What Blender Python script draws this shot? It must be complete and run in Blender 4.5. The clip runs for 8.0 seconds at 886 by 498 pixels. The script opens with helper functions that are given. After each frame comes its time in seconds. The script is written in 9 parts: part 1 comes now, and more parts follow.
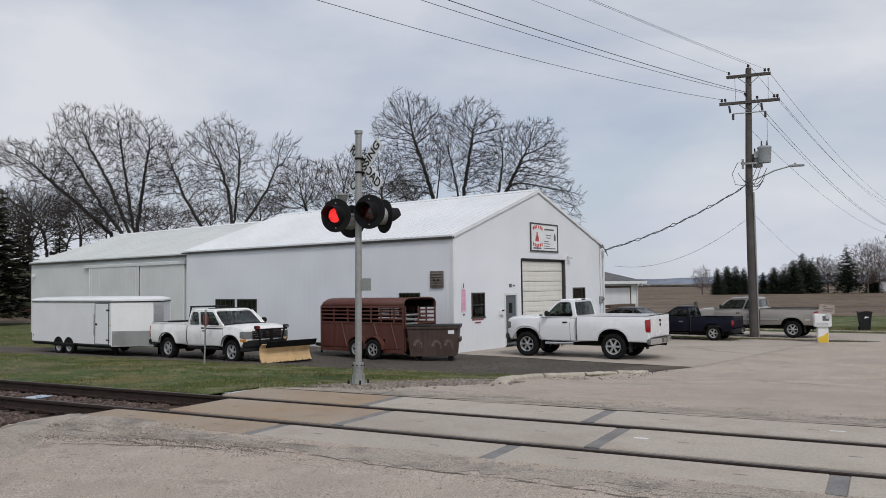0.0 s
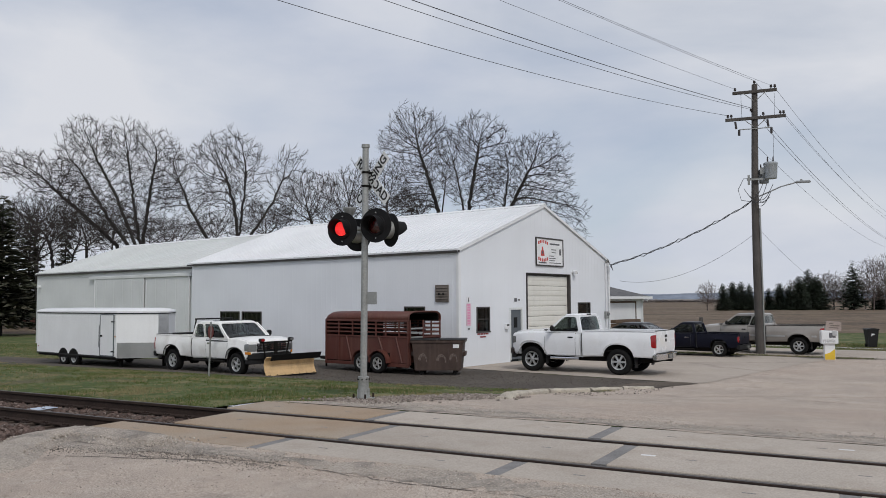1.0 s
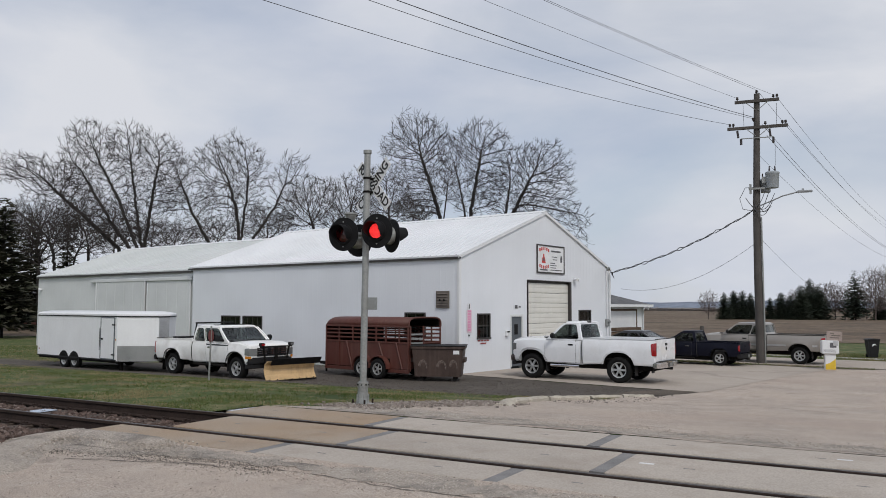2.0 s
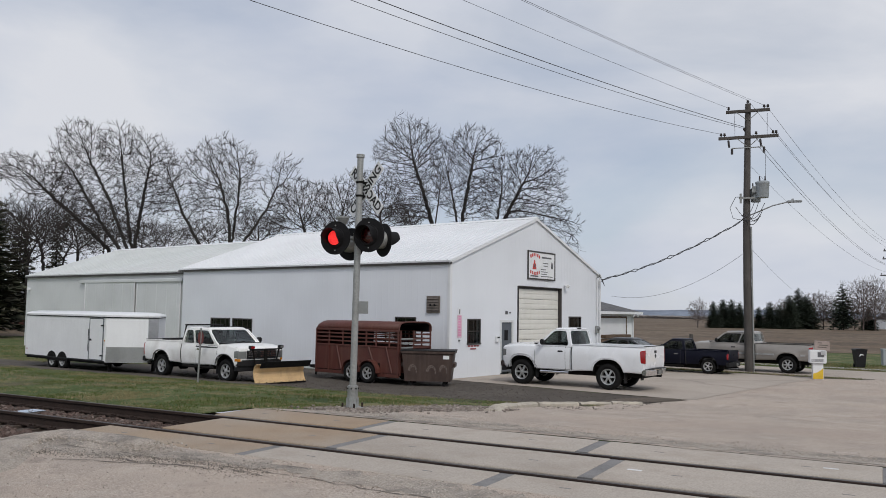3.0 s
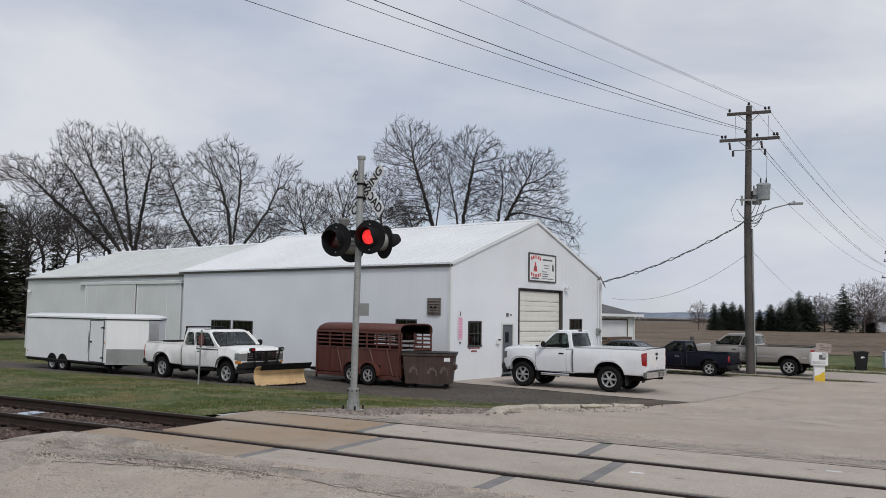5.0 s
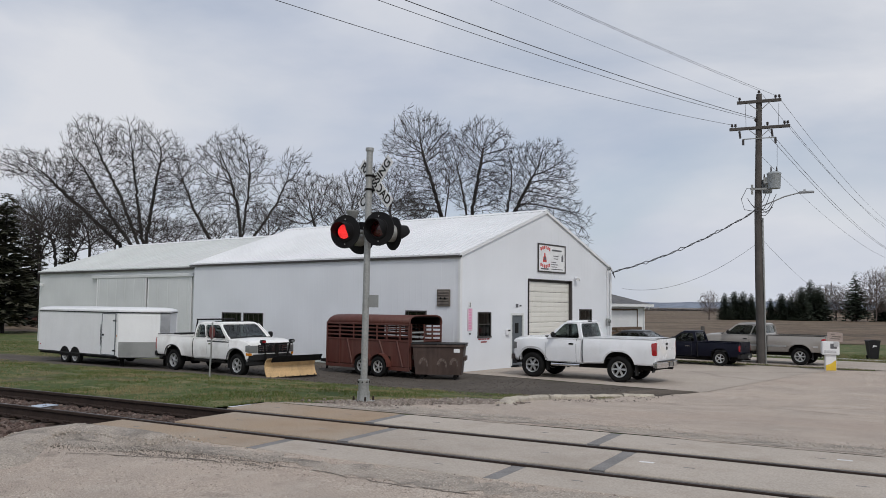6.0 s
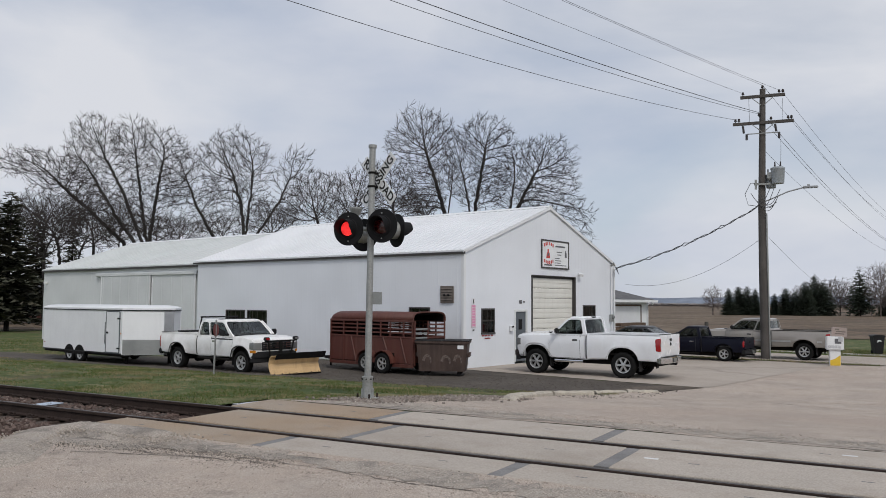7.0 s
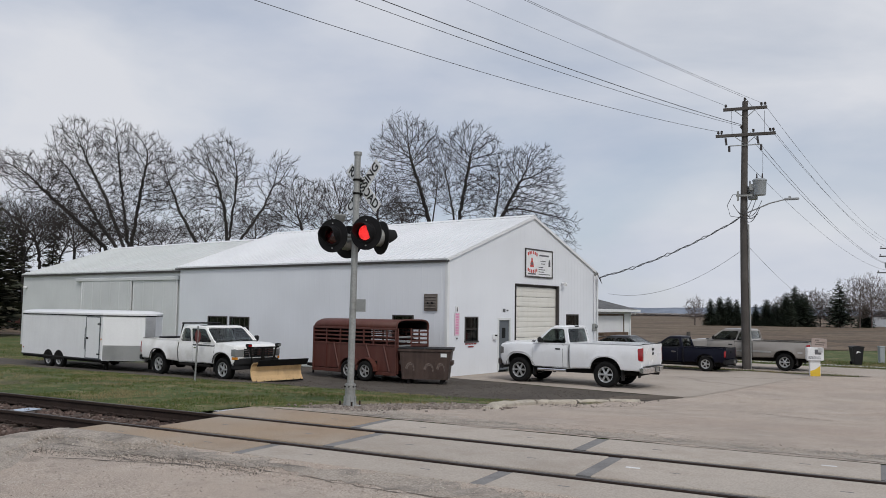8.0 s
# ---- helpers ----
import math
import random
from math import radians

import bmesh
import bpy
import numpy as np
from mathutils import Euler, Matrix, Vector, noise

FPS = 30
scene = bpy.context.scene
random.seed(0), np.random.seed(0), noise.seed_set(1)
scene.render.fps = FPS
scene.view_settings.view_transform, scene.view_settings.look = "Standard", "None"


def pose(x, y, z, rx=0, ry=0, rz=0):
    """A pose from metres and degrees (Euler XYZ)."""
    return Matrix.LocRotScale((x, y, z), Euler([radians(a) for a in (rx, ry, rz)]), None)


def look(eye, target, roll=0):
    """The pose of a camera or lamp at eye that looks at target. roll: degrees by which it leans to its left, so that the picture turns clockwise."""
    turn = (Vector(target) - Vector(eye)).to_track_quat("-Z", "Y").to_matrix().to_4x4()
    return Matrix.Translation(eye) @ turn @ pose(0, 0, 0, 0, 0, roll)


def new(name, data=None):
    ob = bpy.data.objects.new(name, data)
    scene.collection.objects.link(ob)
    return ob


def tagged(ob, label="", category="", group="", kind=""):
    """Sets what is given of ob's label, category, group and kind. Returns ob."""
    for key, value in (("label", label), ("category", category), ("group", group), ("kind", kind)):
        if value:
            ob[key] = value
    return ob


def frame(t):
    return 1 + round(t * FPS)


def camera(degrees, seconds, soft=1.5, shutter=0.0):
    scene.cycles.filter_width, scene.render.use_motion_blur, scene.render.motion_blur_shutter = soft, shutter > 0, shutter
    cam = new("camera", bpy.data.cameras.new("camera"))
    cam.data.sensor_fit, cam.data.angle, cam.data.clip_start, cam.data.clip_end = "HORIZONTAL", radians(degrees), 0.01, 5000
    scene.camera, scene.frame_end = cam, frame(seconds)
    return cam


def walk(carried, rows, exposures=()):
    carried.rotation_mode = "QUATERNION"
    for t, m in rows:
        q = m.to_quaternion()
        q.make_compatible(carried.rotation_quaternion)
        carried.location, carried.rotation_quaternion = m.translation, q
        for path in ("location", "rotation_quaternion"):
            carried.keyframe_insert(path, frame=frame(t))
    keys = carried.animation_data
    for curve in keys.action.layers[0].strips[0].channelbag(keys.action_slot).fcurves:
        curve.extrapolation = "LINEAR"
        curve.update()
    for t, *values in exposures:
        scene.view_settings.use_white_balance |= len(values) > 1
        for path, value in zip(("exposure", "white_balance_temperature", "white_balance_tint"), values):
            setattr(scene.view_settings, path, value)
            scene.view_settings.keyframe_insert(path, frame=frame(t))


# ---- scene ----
cam = camera(58.04, 8.0, soft=0.9)
# seconds, eye, yaw, pitch, roll (degrees)
PATH = [
    (0.0, (0.011, 0.036, 2.412), -0.25, 2.71, -0.75),
    (0.5, (-0.004, 0.007, 2.418), -0.08, 3.23, -0.15),
    (1.0, (-0.020, 0.045, 2.422), 0.07, 3.69, -0.33),
    (2.5, (0.0, 0.0, 2.420), 0.0, 4.29, 0.62),
    (3.0, (-0.015, -0.017, 2.418), -0.46, 4.50, 0.93),
    (3.5, (-0.011, -0.004, 2.418), -0.80, 4.69, 1.10),
    (4.0, (-0.014, -0.004, 2.413), -0.87, 4.87, 1.15),
    (5.5, (-0.022, 0.023, 2.413), -0.04, 4.39, 0.78),
    (6.0, (-0.015, 0.006, 2.411), 0.25, 4.03, 0.61),
    (6.5, (-0.017, 0.017, 2.415), 0.42, 3.80, 0.45),
    (7.0, (-0.017, 0.016, 2.418), 0.48, 3.77, 0.38),
    (7.5, (-0.018, 0.014, 2.416), -0.39, 4.20, 0.62),
    (8.0, (-0.020, 0.014, 2.415), -0.66, 4.36, 0.85),
]


def aim(yaw, pitch):
    y, p = radians(yaw), radians(pitch)
    return Vector((-math.sin(y) * math.cos(p), math.cos(y) * math.cos(p), math.sin(p)))


walk(cam, [(t, look(eye, Vector(eye) + 20 * aim(yaw, pitch), roll)) for t, eye, yaw, pitch, roll in PATH])
scene.view_settings.exposure = -0.07

# ---------------------------------------------------------------- world and sun
SUN_EL, SUN_AZ = 46.0, 21.0  # the sun stands behind thin cloud, high over the camera's right shoulder


def build_world():
    w = bpy.data.worlds.new("overcast_sky")
    scene.world = w
    w.use_nodes = True
    nt = w.node_tree
    nt.nodes.clear()
    N, L = nt.nodes.new, nt.links.new
    out, bg = N("ShaderNodeOutputWorld"), N("ShaderNodeBackground")
    sky = N("ShaderNodeTexSky")
    sky.sky_type, sky.sun_disc = "NISHITA", False
    sky.sun_elevation, sky.sun_rotation = radians(SUN_EL), radians(180 - SUN_AZ)
    tc, mp = N("ShaderNodeTexCoord"), N("ShaderNodeMapping")
    mp.inputs["Scale"].default_value = (1.0, 1.0, 2.6)
    mp.inputs["Location"].default_value = (0.2, 0.5, 0.8)
    L(tc.outputs["Generated"], mp.inputs["Vector"])
    n1, n2 = N("ShaderNodeTexNoise"), N("ShaderNodeTexNoise")
    n1.inputs["Scale"].default_value, n1.inputs["Detail"].default_value, n1.inputs["Roughness"].default_value = 2.2, 7.0, 0.52
    n1.inputs["Distortion"].default_value = 0.35
    n2.inputs["Scale"].default_value, n2.inputs["Detail"].default_value = 2.0, 7.0
    L(mp.outputs[0], n1.inputs["Vector"]), L(mp.outputs[0], n2.inputs["Vector"])
    cover = N("ShaderNodeMapRange")
    cover.inputs["From Min"].default_value, cover.inputs["From Max"].default_value = 0.36, 0.58
    cover.inputs["To Min"].default_value, cover.inputs["To Max"].default_value = 0.64, 1.0
    L(n1.outputs["Fac"], cover.inputs["Value"])
    tone = N("ShaderNodeValToRGB")
    tone.color_ramp.elements[0].position, tone.color_ramp.elements[0].color = 0.36, (5.4, 5.9, 7.0, 1)
    tone.color_ramp.elements[1].position, tone.color_ramp.elements[1].color = 0.58, (7.2, 7.4, 7.95, 1)
    L(n2.outputs["Fac"], tone.inputs["Fac"])
    mix = N("ShaderNodeMix")
    mix.data_type = "RGBA"
    L(cover.outputs[0], mix.inputs["Factor"]), L(sky.outputs[0], mix.inputs["A"]), L(tone.outputs[0], mix.inputs["B"])
    L(mix.outputs["Result"], bg.inputs["Color"])
    bg.inputs["Strength"].default_value = 0.1
    L(bg.outputs[0], out.inputs[0])


build_world()
sun = new("sun", bpy.data.lights.new("sun", "SUN"))
sun.data.energy, sun.data.angle, sun.data.color = 1.65, radians(14), (1.0, 0.96, 0.90)
sun.matrix_world = look((0, 0, 60), Vector((0, 0, 60)) - Vector((math.sin(radians(SUN_AZ)) * math.cos(radians(SUN_EL)),
                        -math.cos(radians(SUN_AZ)) * math.cos(radians(SUN_EL)), math.sin(radians(SUN_EL)))))


# ---------------------------------------------------------------- materials
def mat(name, col, rough=0.6, metal=0.0, var=0.12, scale=1.5, fine=40.0, bump=0.15, col2=None, spec=0.5, streak=0.0,
        dirt=None, dirt_amount=0.0, coat=0.0, island=0.0, world=False):
    """A painted, earthen or metal surface: base colour with two scales of variation, optional run-down streaks and dirt."""
    m = bpy.data.materials.new(name)
    m.use_nodes = True
    nt = m.node_tree
    N, L = nt.nodes.new, nt.links.new
    p = nt.nodes["Principled BSDF"]
    tc = N("ShaderNodeTexCoord")
    if world:
        co = N("ShaderNodeNewGeometry").outputs["Position"]
    else:
        co = tc.outputs["Object"]
    big, small = N("ShaderNodeTexNoise"), N("ShaderNodeTexNoise")
    big.inputs["Scale"].default_value, big.inputs["Detail"].default_value = scale, 5.0
    small.inputs["Scale"].default_value, small.inputs["Detail"].default_value = fine, 3.0
    L(co, big.inputs["Vector"]), L(co, small.inputs["Vector"])
    c2 = col2 or tuple(c * 0.6 for c in col)
    ramp = N("ShaderNodeMix")
    ramp.data_type = "RGBA"
    ramp.inputs["A"].default_value, ramp.inputs["B"].default_value = (*col, 1), (*c2, 1)
    mr = N("ShaderNodeMapRange")
    mr.inputs["From Min"].default_value, mr.inputs["From Max"].default_value = 0.38, 0.70
    mr.inputs["To Max"].default_value = min(1.0, var * 4)
    L(big.outputs["Fac"], mr.inputs["Value"]), L(mr.outputs[0], ramp.inputs["Factor"])
    last = ramp.outputs["Result"]
    grain = N("ShaderNodeMix")
    grain.data_type, grain.blend_type = "RGBA", "MULTIPLY"
    g = N("ShaderNodeMapRange")
    g.inputs["From Min"].default_value, g.inputs["From Max"].default_value = 0.3, 0.7
    g.inputs["To Min"].default_value, g.inputs["To Max"].default_value = 1 - var * 1.6, 1 + var * 0.8
    L(small.outputs["Fac"], g.inputs["Value"])
    grain.inputs["Factor"].default_value = 1.0
    L(last, grain.inputs["A"]), L(g.outputs[0], grain.inputs["B"])
    last = grain.outputs["Result"]
    if streak or dirt_amount:
        mp, st = N("ShaderNodeMapping"), N("ShaderNodeTexNoise")
        mp.inputs["Scale"].default_value = (5.0, 5.0, 0.35) if streak else (1.3, 1.3, 1.3)
        L(co, mp.inputs["Vector"]), L(mp.outputs[0], st.inputs["Vector"])
        st.inputs["Scale"].default_value, st.inputs["Detail"].default_value = 1.6, 6.0
        sm, dm = N("ShaderNodeMapRange"), N("ShaderNodeMix")
        sm.inputs["From Min"].default_value, sm.inputs["From Max"].default_value = 0.48, 0.75
        sm.inputs["To Max"].default_value = streak or dirt_amount
        dm.data_type = "RGBA"
        dm.inputs["B"].default_value = (*(dirt or tuple(c * 0.45 for c in col)), 1)
        L(st.outputs["Fac"], sm.inputs["Value"]), L(sm.outputs[0], dm.inputs["Factor"]), L(last, dm.inputs["A"])
        last = dm.outputs["Result"]
    if island:
        geo, im, ig = N("ShaderNodeObjectInfo"), N("ShaderNodeMapRange"), N("ShaderNodeMix")
        im.inputs["To Min"].default_value, im.inputs["To Max"].default_value = 1 - island, 1 + island
        ig.data_type, ig.blend_type = "RGBA", "MULTIPLY"
        ig.inputs["Factor"].default_value = 1.0
        L(geo.outputs["Random"], im.inputs["Value"]), L(last, ig.inputs["A"]), L(im.outputs[0], ig.inputs["B"])
        last = ig.outputs["Result"]
    L(last, p.inputs["Base Color"])
    rr = N("ShaderNodeMapRange")
    rr.inputs["To Min"].default_value, rr.inputs["To Max"].default_value = max(0.02, rough - 0.12), min(1.0, rough + 0.12)
    L(big.outputs["Fac"], rr.inputs["Value"]), L(rr.outputs[0], p.inputs["Roughness"])
    p.inputs["Metallic"].default_value = metal
    p.inputs["Specular IOR Level"].default_value = spec
    p.inputs["Coat Weight"].default_value = coat
    if bump:
        b = N("ShaderNodeBump")
        b.inputs["Strength"].default_value, b.inputs["Distance"].default_value = bump, 0.02
        L(small.outputs["Fac"], b.inputs["Height"]), L(b.outputs[0], p.inputs["Normal"])
    return m


def glass(name, tint=(0.55, 0.62, 0.62), rough=0.02, ior=1.45):
    m = bpy.data.materials.new(name)
    m.use_nodes = True
    p = m.node_tree.nodes["Principled BSDF"]
    p.inputs["Base Color"].default_value = (*tint, 1)
    p.inputs["Transmission Weight"].default_value = 1.0
    p.inputs["Roughness"].default_value = rough
    p.inputs["IOR"].default_value = ior
    return m


def glow(name, col, strength):
    m = bpy.data.materials.new(name)
    m.use_nodes = True
    nt = m.node_tree
    p = nt.nodes["Principled BSDF"]
    tc, v, r = nt.nodes.new("ShaderNodeTexCoord"), nt.nodes.new("ShaderNodeTexVoronoi"), nt.nodes.new("ShaderNodeMapRange")
    v.inputs["Scale"].default_value = 34.0
    r.inputs["From Min"].default_value, r.inputs["From Max"].default_value = 0.0, 0.7
    r.inputs["To Min"].default_value, r.inputs["To Max"].default_value = strength, strength * 0.25
    nt.links.new(tc.outputs["Object"], v.inputs["Vector"])
    nt.links.new(v.outputs["Distance"], r.inputs["Value"])
    nt.links.new(r.outputs[0], p.inputs["Emission Strength"])
    p.inputs["Base Color"].default_value = (*col, 1)
    p.inputs["Emission Color"].default_value = (*col, 1)
    return m


def ground_mat(name, layers, bump=0.4, fine=60.0, rough=0.9, cracks=0.0, crack_scale=0.35, crack_col=(0.04, 0.04, 0.04), grain=0.5):
    """A ground surface in world metres: layers of (colour, noise scale, from, to) over the first colour, grain and cracks."""
    m = bpy.data.materials.new(name)
    m.use_nodes = True
    nt = m.node_tree
    N, L = nt.nodes.new, nt.links.new
    p = nt.nodes["Principled BSDF"]
    co = N("ShaderNodeNewGeometry").outputs["Position"]
    rgb = N("ShaderNodeRGB")
    rgb.outputs[0].default_value = (*layers[0], 1)
    last = rgb.outputs[0]
    for n, (col, scale, lo, hi, most) in enumerate(layers[1:]):
        no, mr, mx, mp = N("ShaderNodeTexNoise"), N("ShaderNodeMapRange"), N("ShaderNodeMix"), N("ShaderNodeMapping")
        mp.inputs["Location"].default_value = (n * 17.3, n * 5.1, n * 3.7)
        no.inputs["Scale"].default_value, no.inputs["Detail"].default_value, no.inputs["Roughness"].default_value = scale, 6.0, 0.6
        mr.inputs["From Min"].default_value, mr.inputs["From Max"].default_value, mr.inputs["To Max"].default_value = lo, hi, most
        mx.data_type = "RGBA"
        mx.inputs["B"].default_value = (*col, 1)
        L(co, mp.inputs["Vector"]), L(mp.outputs[0], no.inputs["Vector"]), L(no.outputs["Fac"], mr.inputs["Value"])
        L(mr.outputs[0], mx.inputs["Factor"]), L(last, mx.inputs["A"])
        last = mx.outputs["Result"]
    sm, g, gm = N("ShaderNodeTexNoise"), N("ShaderNodeMapRange"), N("ShaderNodeMix")
    sm.inputs["Scale"].default_value, sm.inputs["Detail"].default_value, sm.inputs["Roughness"].default_value = fine, 4.0, 0.7
    g.inputs["From Min"].default_value, g.inputs["From Max"].default_value = 0.3, 0.7
    g.inputs["To Min"].default_value, g.inputs["To Max"].default_value = 1 - grain, 1 + grain
    gm.data_type, gm.blend_type = "RGBA", "MULTIPLY"
    gm.inputs["Factor"].default_value = 1.0
    L(co, sm.inputs["Vector"]), L(sm.outputs["Fac"], g.inputs["Value"]), L(last, gm.inputs["A"]), L(g.outputs[0], gm.inputs["B"])
    last, height = gm.outputs["Result"], sm.outputs["Fac"]
    if cracks:
        wob, add = N("ShaderNodeTexNoise"), N("ShaderNodeVectorMath")
        wob.inputs["Scale"].default_value, wob.inputs["Detail"].default_value = 0.9, 4.0
        add.operation = "MULTIPLY_ADD"
        add.inputs[1].default_value = (1.6, 1.6, 0.0)
        L(co, wob.inputs["Vector"]), L(wob.outputs["Color"], add.inputs[0]), L(co, add.inputs[2])
        vo, vm, vx = N("ShaderNodeTexVoronoi"), N("ShaderNodeMapRange"), N("ShaderNodeMix")
        vo.feature = "DISTANCE_TO_EDGE"
        vo.inputs["Scale"].default_value = crack_scale
        vm.inputs["From Min"].default_value, vm.inputs["From Max"].default_value = 0.0, 0.012
        vm.inputs["To Min"].default_value, vm.inputs["To Max"].default_value = cracks, 0.0
        vx.data_type = "RGBA"
        vx.inputs["B"].default_value = (*crack_col, 1)
        L(add.outputs[0], vo.inputs["Vector"]), L(vo.outputs["Distance"], vm.inputs["Value"])
        L(vm.outputs[0], vx.inputs["Factor"]), L(last, vx.inputs["A"])
        last = vx.outputs["Result"]
    L(last, p.inputs["Base Color"])
    p.inputs["Roughness"].default_value = rough
    p.inputs["Specular IOR Level"].default_value = 0.25
    b = N("ShaderNodeBump")
    b.inputs["Strength"].default_value, b.inputs["Distance"].default_value = bump, 0.02
    L(height, b.inputs["Height"]), L(b.outputs[0], p.inputs["Normal"])
    return m


WHITE_METAL = mat("white_steel_siding", (0.765, 0.79, 0.83), 0.5, 0.0, 0.05, 0.5, 25, 0.03, streak=0.03, dirt=(0.62, 0.62, 0.61))
WHITE_TRIM = mat("white_trim_paint", (0.76, 0.77, 0.78), 0.45, 0.0, 0.05, 1.0, 30, 0.03)
ROOF_METAL = mat("white_steel_roof", (0.74, 0.75, 0.77), 0.42, 0.0, 0.06, 0.4, 20, 0.03, streak=0.15, dirt=(0.62, 0.62, 0.62))
ROOF_OLD = mat("aged_grey_white_roof", (0.60, 0.62, 0.61), 0.5, 0.0, 0.06, 0.4, 20, 0.03, streak=0.15, dirt=(0.5, 0.51, 0.5))
GREY_SIDING = mat("aged_grey_white_siding", (0.68, 0.70, 0.70), 0.55, 0.0, 0.07, 0.5, 25, 0.04, streak=0.12, dirt=(0.52, 0.53, 0.52))
DARK_TRIM = mat("dark_bronze_trim", (0.045, 0.04, 0.038), 0.5, 0.0, 0.1)
GREY_DOOR = mat("grey_door_paint", (0.10, 0.115, 0.13), 0.5, 0.0, 0.08)
CREAM = mat("cream_door_panel", (0.72, 0.71, 0.66), 0.5, 0.0, 0.05, streak=0.2, dirt=(0.55, 0.52, 0.46))
BLACK = mat("black_paint", (0.010, 0.010, 0.011), 0.7, 0.0, 0.1, spec=0.2)
RUBBER = mat("black_rubber", (0.010, 0.010, 0.010), 0.85, 0.0, 0.2, 6, 60, 0.2, spec=0.2)
GALV = mat("galvanised_steel", (0.36, 0.37, 0.36), 0.5, 0.5, 0.12, 2.0, 30, 0.06, streak=0.2, dirt=(0.25, 0.23, 0.2))
ALU = mat("silver_aluminium", (0.62, 0.63, 0.64), 0.35, 0.7, 0.1, 4, 40, 0.03)
CHROME = mat("chrome", (0.75, 0.76, 0.78), 0.15, 1.0, 0.03, 4, 40, 0.0)
PANE = glass("window_glass", (0.32, 0.36, 0.37))
CAR_GLASS = glass("tinted_car_glass", (0.30, 0.34, 0.33), ior=1.2)
SCREEN_GLASS = glass("clear_windscreen_glass", (0.50, 0.55, 0.54), ior=1.35)
ROOM = mat("dim_painted_interior", (0.09, 0.095, 0.10), 0.9)
RAIL = mat("rusted_rail_steel", (0.042, 0.028, 0.023), 0.85, 0.1, 0.2, 3, 50, 0.2, col2=(0.026, 0.019, 0.017), spec=0.25)
RAIL_TOP = mat("polished_rail_head", (0.10, 0.087, 0.08), 0.5, 0.5, 0.15, 2, 40, 0.05)
TIE = mat("creosoted_tie_wood", (0.05, 0.037, 0.03), 0.95, 0.0, 0.25, 3, 40, 0.4, col2=(0.085, 0.063, 0.05))
BALLAST = mat("ballast_stone", (0.17, 0.13, 0.115), 0.95, 0.0, 0.25, 6, 50, 0.4, col2=(0.10, 0.075, 0.065), world=True)
PALE_STONE = mat("pale_limestone_rubble", (0.34, 0.32, 0.29), 0.95, 0.0, 0.25, 5, 50, 0.4, col2=(0.19, 0.17, 0.15), world=True)
CURB = mat("broken_kerb_concrete", (0.50, 0.45, 0.37), 0.95, 0.0, 0.2, 3, 40, 0.4, col2=(0.30, 0.27, 0.23), world=True)
PANEL = mat("crossing_panel_concrete", (0.42, 0.37, 0.32), 0.9, 0.0, 0.13, 1.2, 55, 0.22, col2=(0.35, 0.312, 0.27), dirt=(0.28, 0.23, 0.185), dirt_amount=0.5, island=0.06, world=True)
RUST_PANEL = mat("rust_stained_panel_concrete", (0.36, 0.31, 0.255), 0.9, 0.0, 0.25, 0.55, 60, 0.25, col2=(0.35, 0.255, 0.17), dirt=(0.24, 0.165, 0.11), dirt_amount=0.55, world=True)
FILLER = mat("grey_joint_filler", (0.215, 0.208, 0.205), 0.9, 0.0, 0.15, 3, 60, 0.2, world=True)
FLANGE = mat("black_flangeway_rubber", (0.016, 0.015, 0.015), 0.9, 0.0, 0.2, 3, 60, 0.2)
POLE_WOOD = mat("weathered_pole_wood", (0.095, 0.086, 0.08), 0.95, 0.0, 0.2, 1.5, 30, 0.4, streak=0.5, dirt=(0.055, 0.045, 0.04))
WIRE = mat("dark_wire", (0.05, 0.05, 0.055), 0.6, 0.0, 0.05)
GRASS = ground_mat("spring_grass", [(0.070, 0.094, 0.027), ((0.042, 0.070, 0.016), 0.7, 0.44, 0.62, 0.85), ((0.19, 0.16, 0.08), 0.9, 0.51, 0.66, 0.75), ((0.29, 0.25, 0.145), 2.6, 0.56, 0.70, 0.7), ((0.12, 0.09, 0.06), 0.35, 0.54, 0.68, 0.6)], 0.7, 22.0, grain=0.5)
FIELD = ground_mat("bare_stubble_field", [(0.14, 0.10, 0.066), ((0.062, 0.045, 0.031), 0.09, 0.46, 0.62, 0.8), ((0.175, 0.135, 0.095), 0.04, 0.50, 0.64, 0.8), ((0.05, 0.037, 0.028), 0.6, 0.52, 0.66, 0.7), ((0.22, 0.18, 0.13), 1.5, 0.58, 0.70, 0.6)], 0.5, 0.9, grain=0.55)
ROAD = ground_mat("worn_beige_pavement", [(0.42, 0.354, 0.30), ((0.325, 0.28, 0.242), 0.5, 0.44, 0.62, 0.7), ((0.46, 0.405, 0.355), 2.0, 0.52, 0.70, 0.6), ((0.17, 0.145, 0.125), 1.3, 0.60, 0.74, 0.65), ((0.38, 0.305, 0.252), 0.25, 0.5, 0.64, 0.55), ((0.20, 0.17, 0.145), 6.0, 0.60, 0.72, 0.6)], 0.5, 75.0, grain=0.62)
LOT = ground_mat("worn_lot_concrete", [(0.40, 0.348, 0.30), ((0.32, 0.28, 0.24), 0.3, 0.42, 0.62, 0.7), ((0.25, 0.212, 0.18), 0.8, 0.60, 0.74, 0.6)], 0.25, 70.0, cracks=0.28, crack_scale=0.11, grain=0.25)
LANE = ground_mat("dark_gravel_lane", [(0.096, 0.082, 0.070), ((0.066, 0.057, 0.049), 0.5, 0.42, 0.62, 0.8), ((0.145, 0.131, 0.114), 2.5, 0.56, 0.72, 0.6)], 0.7, 45.0, grain=0.5)
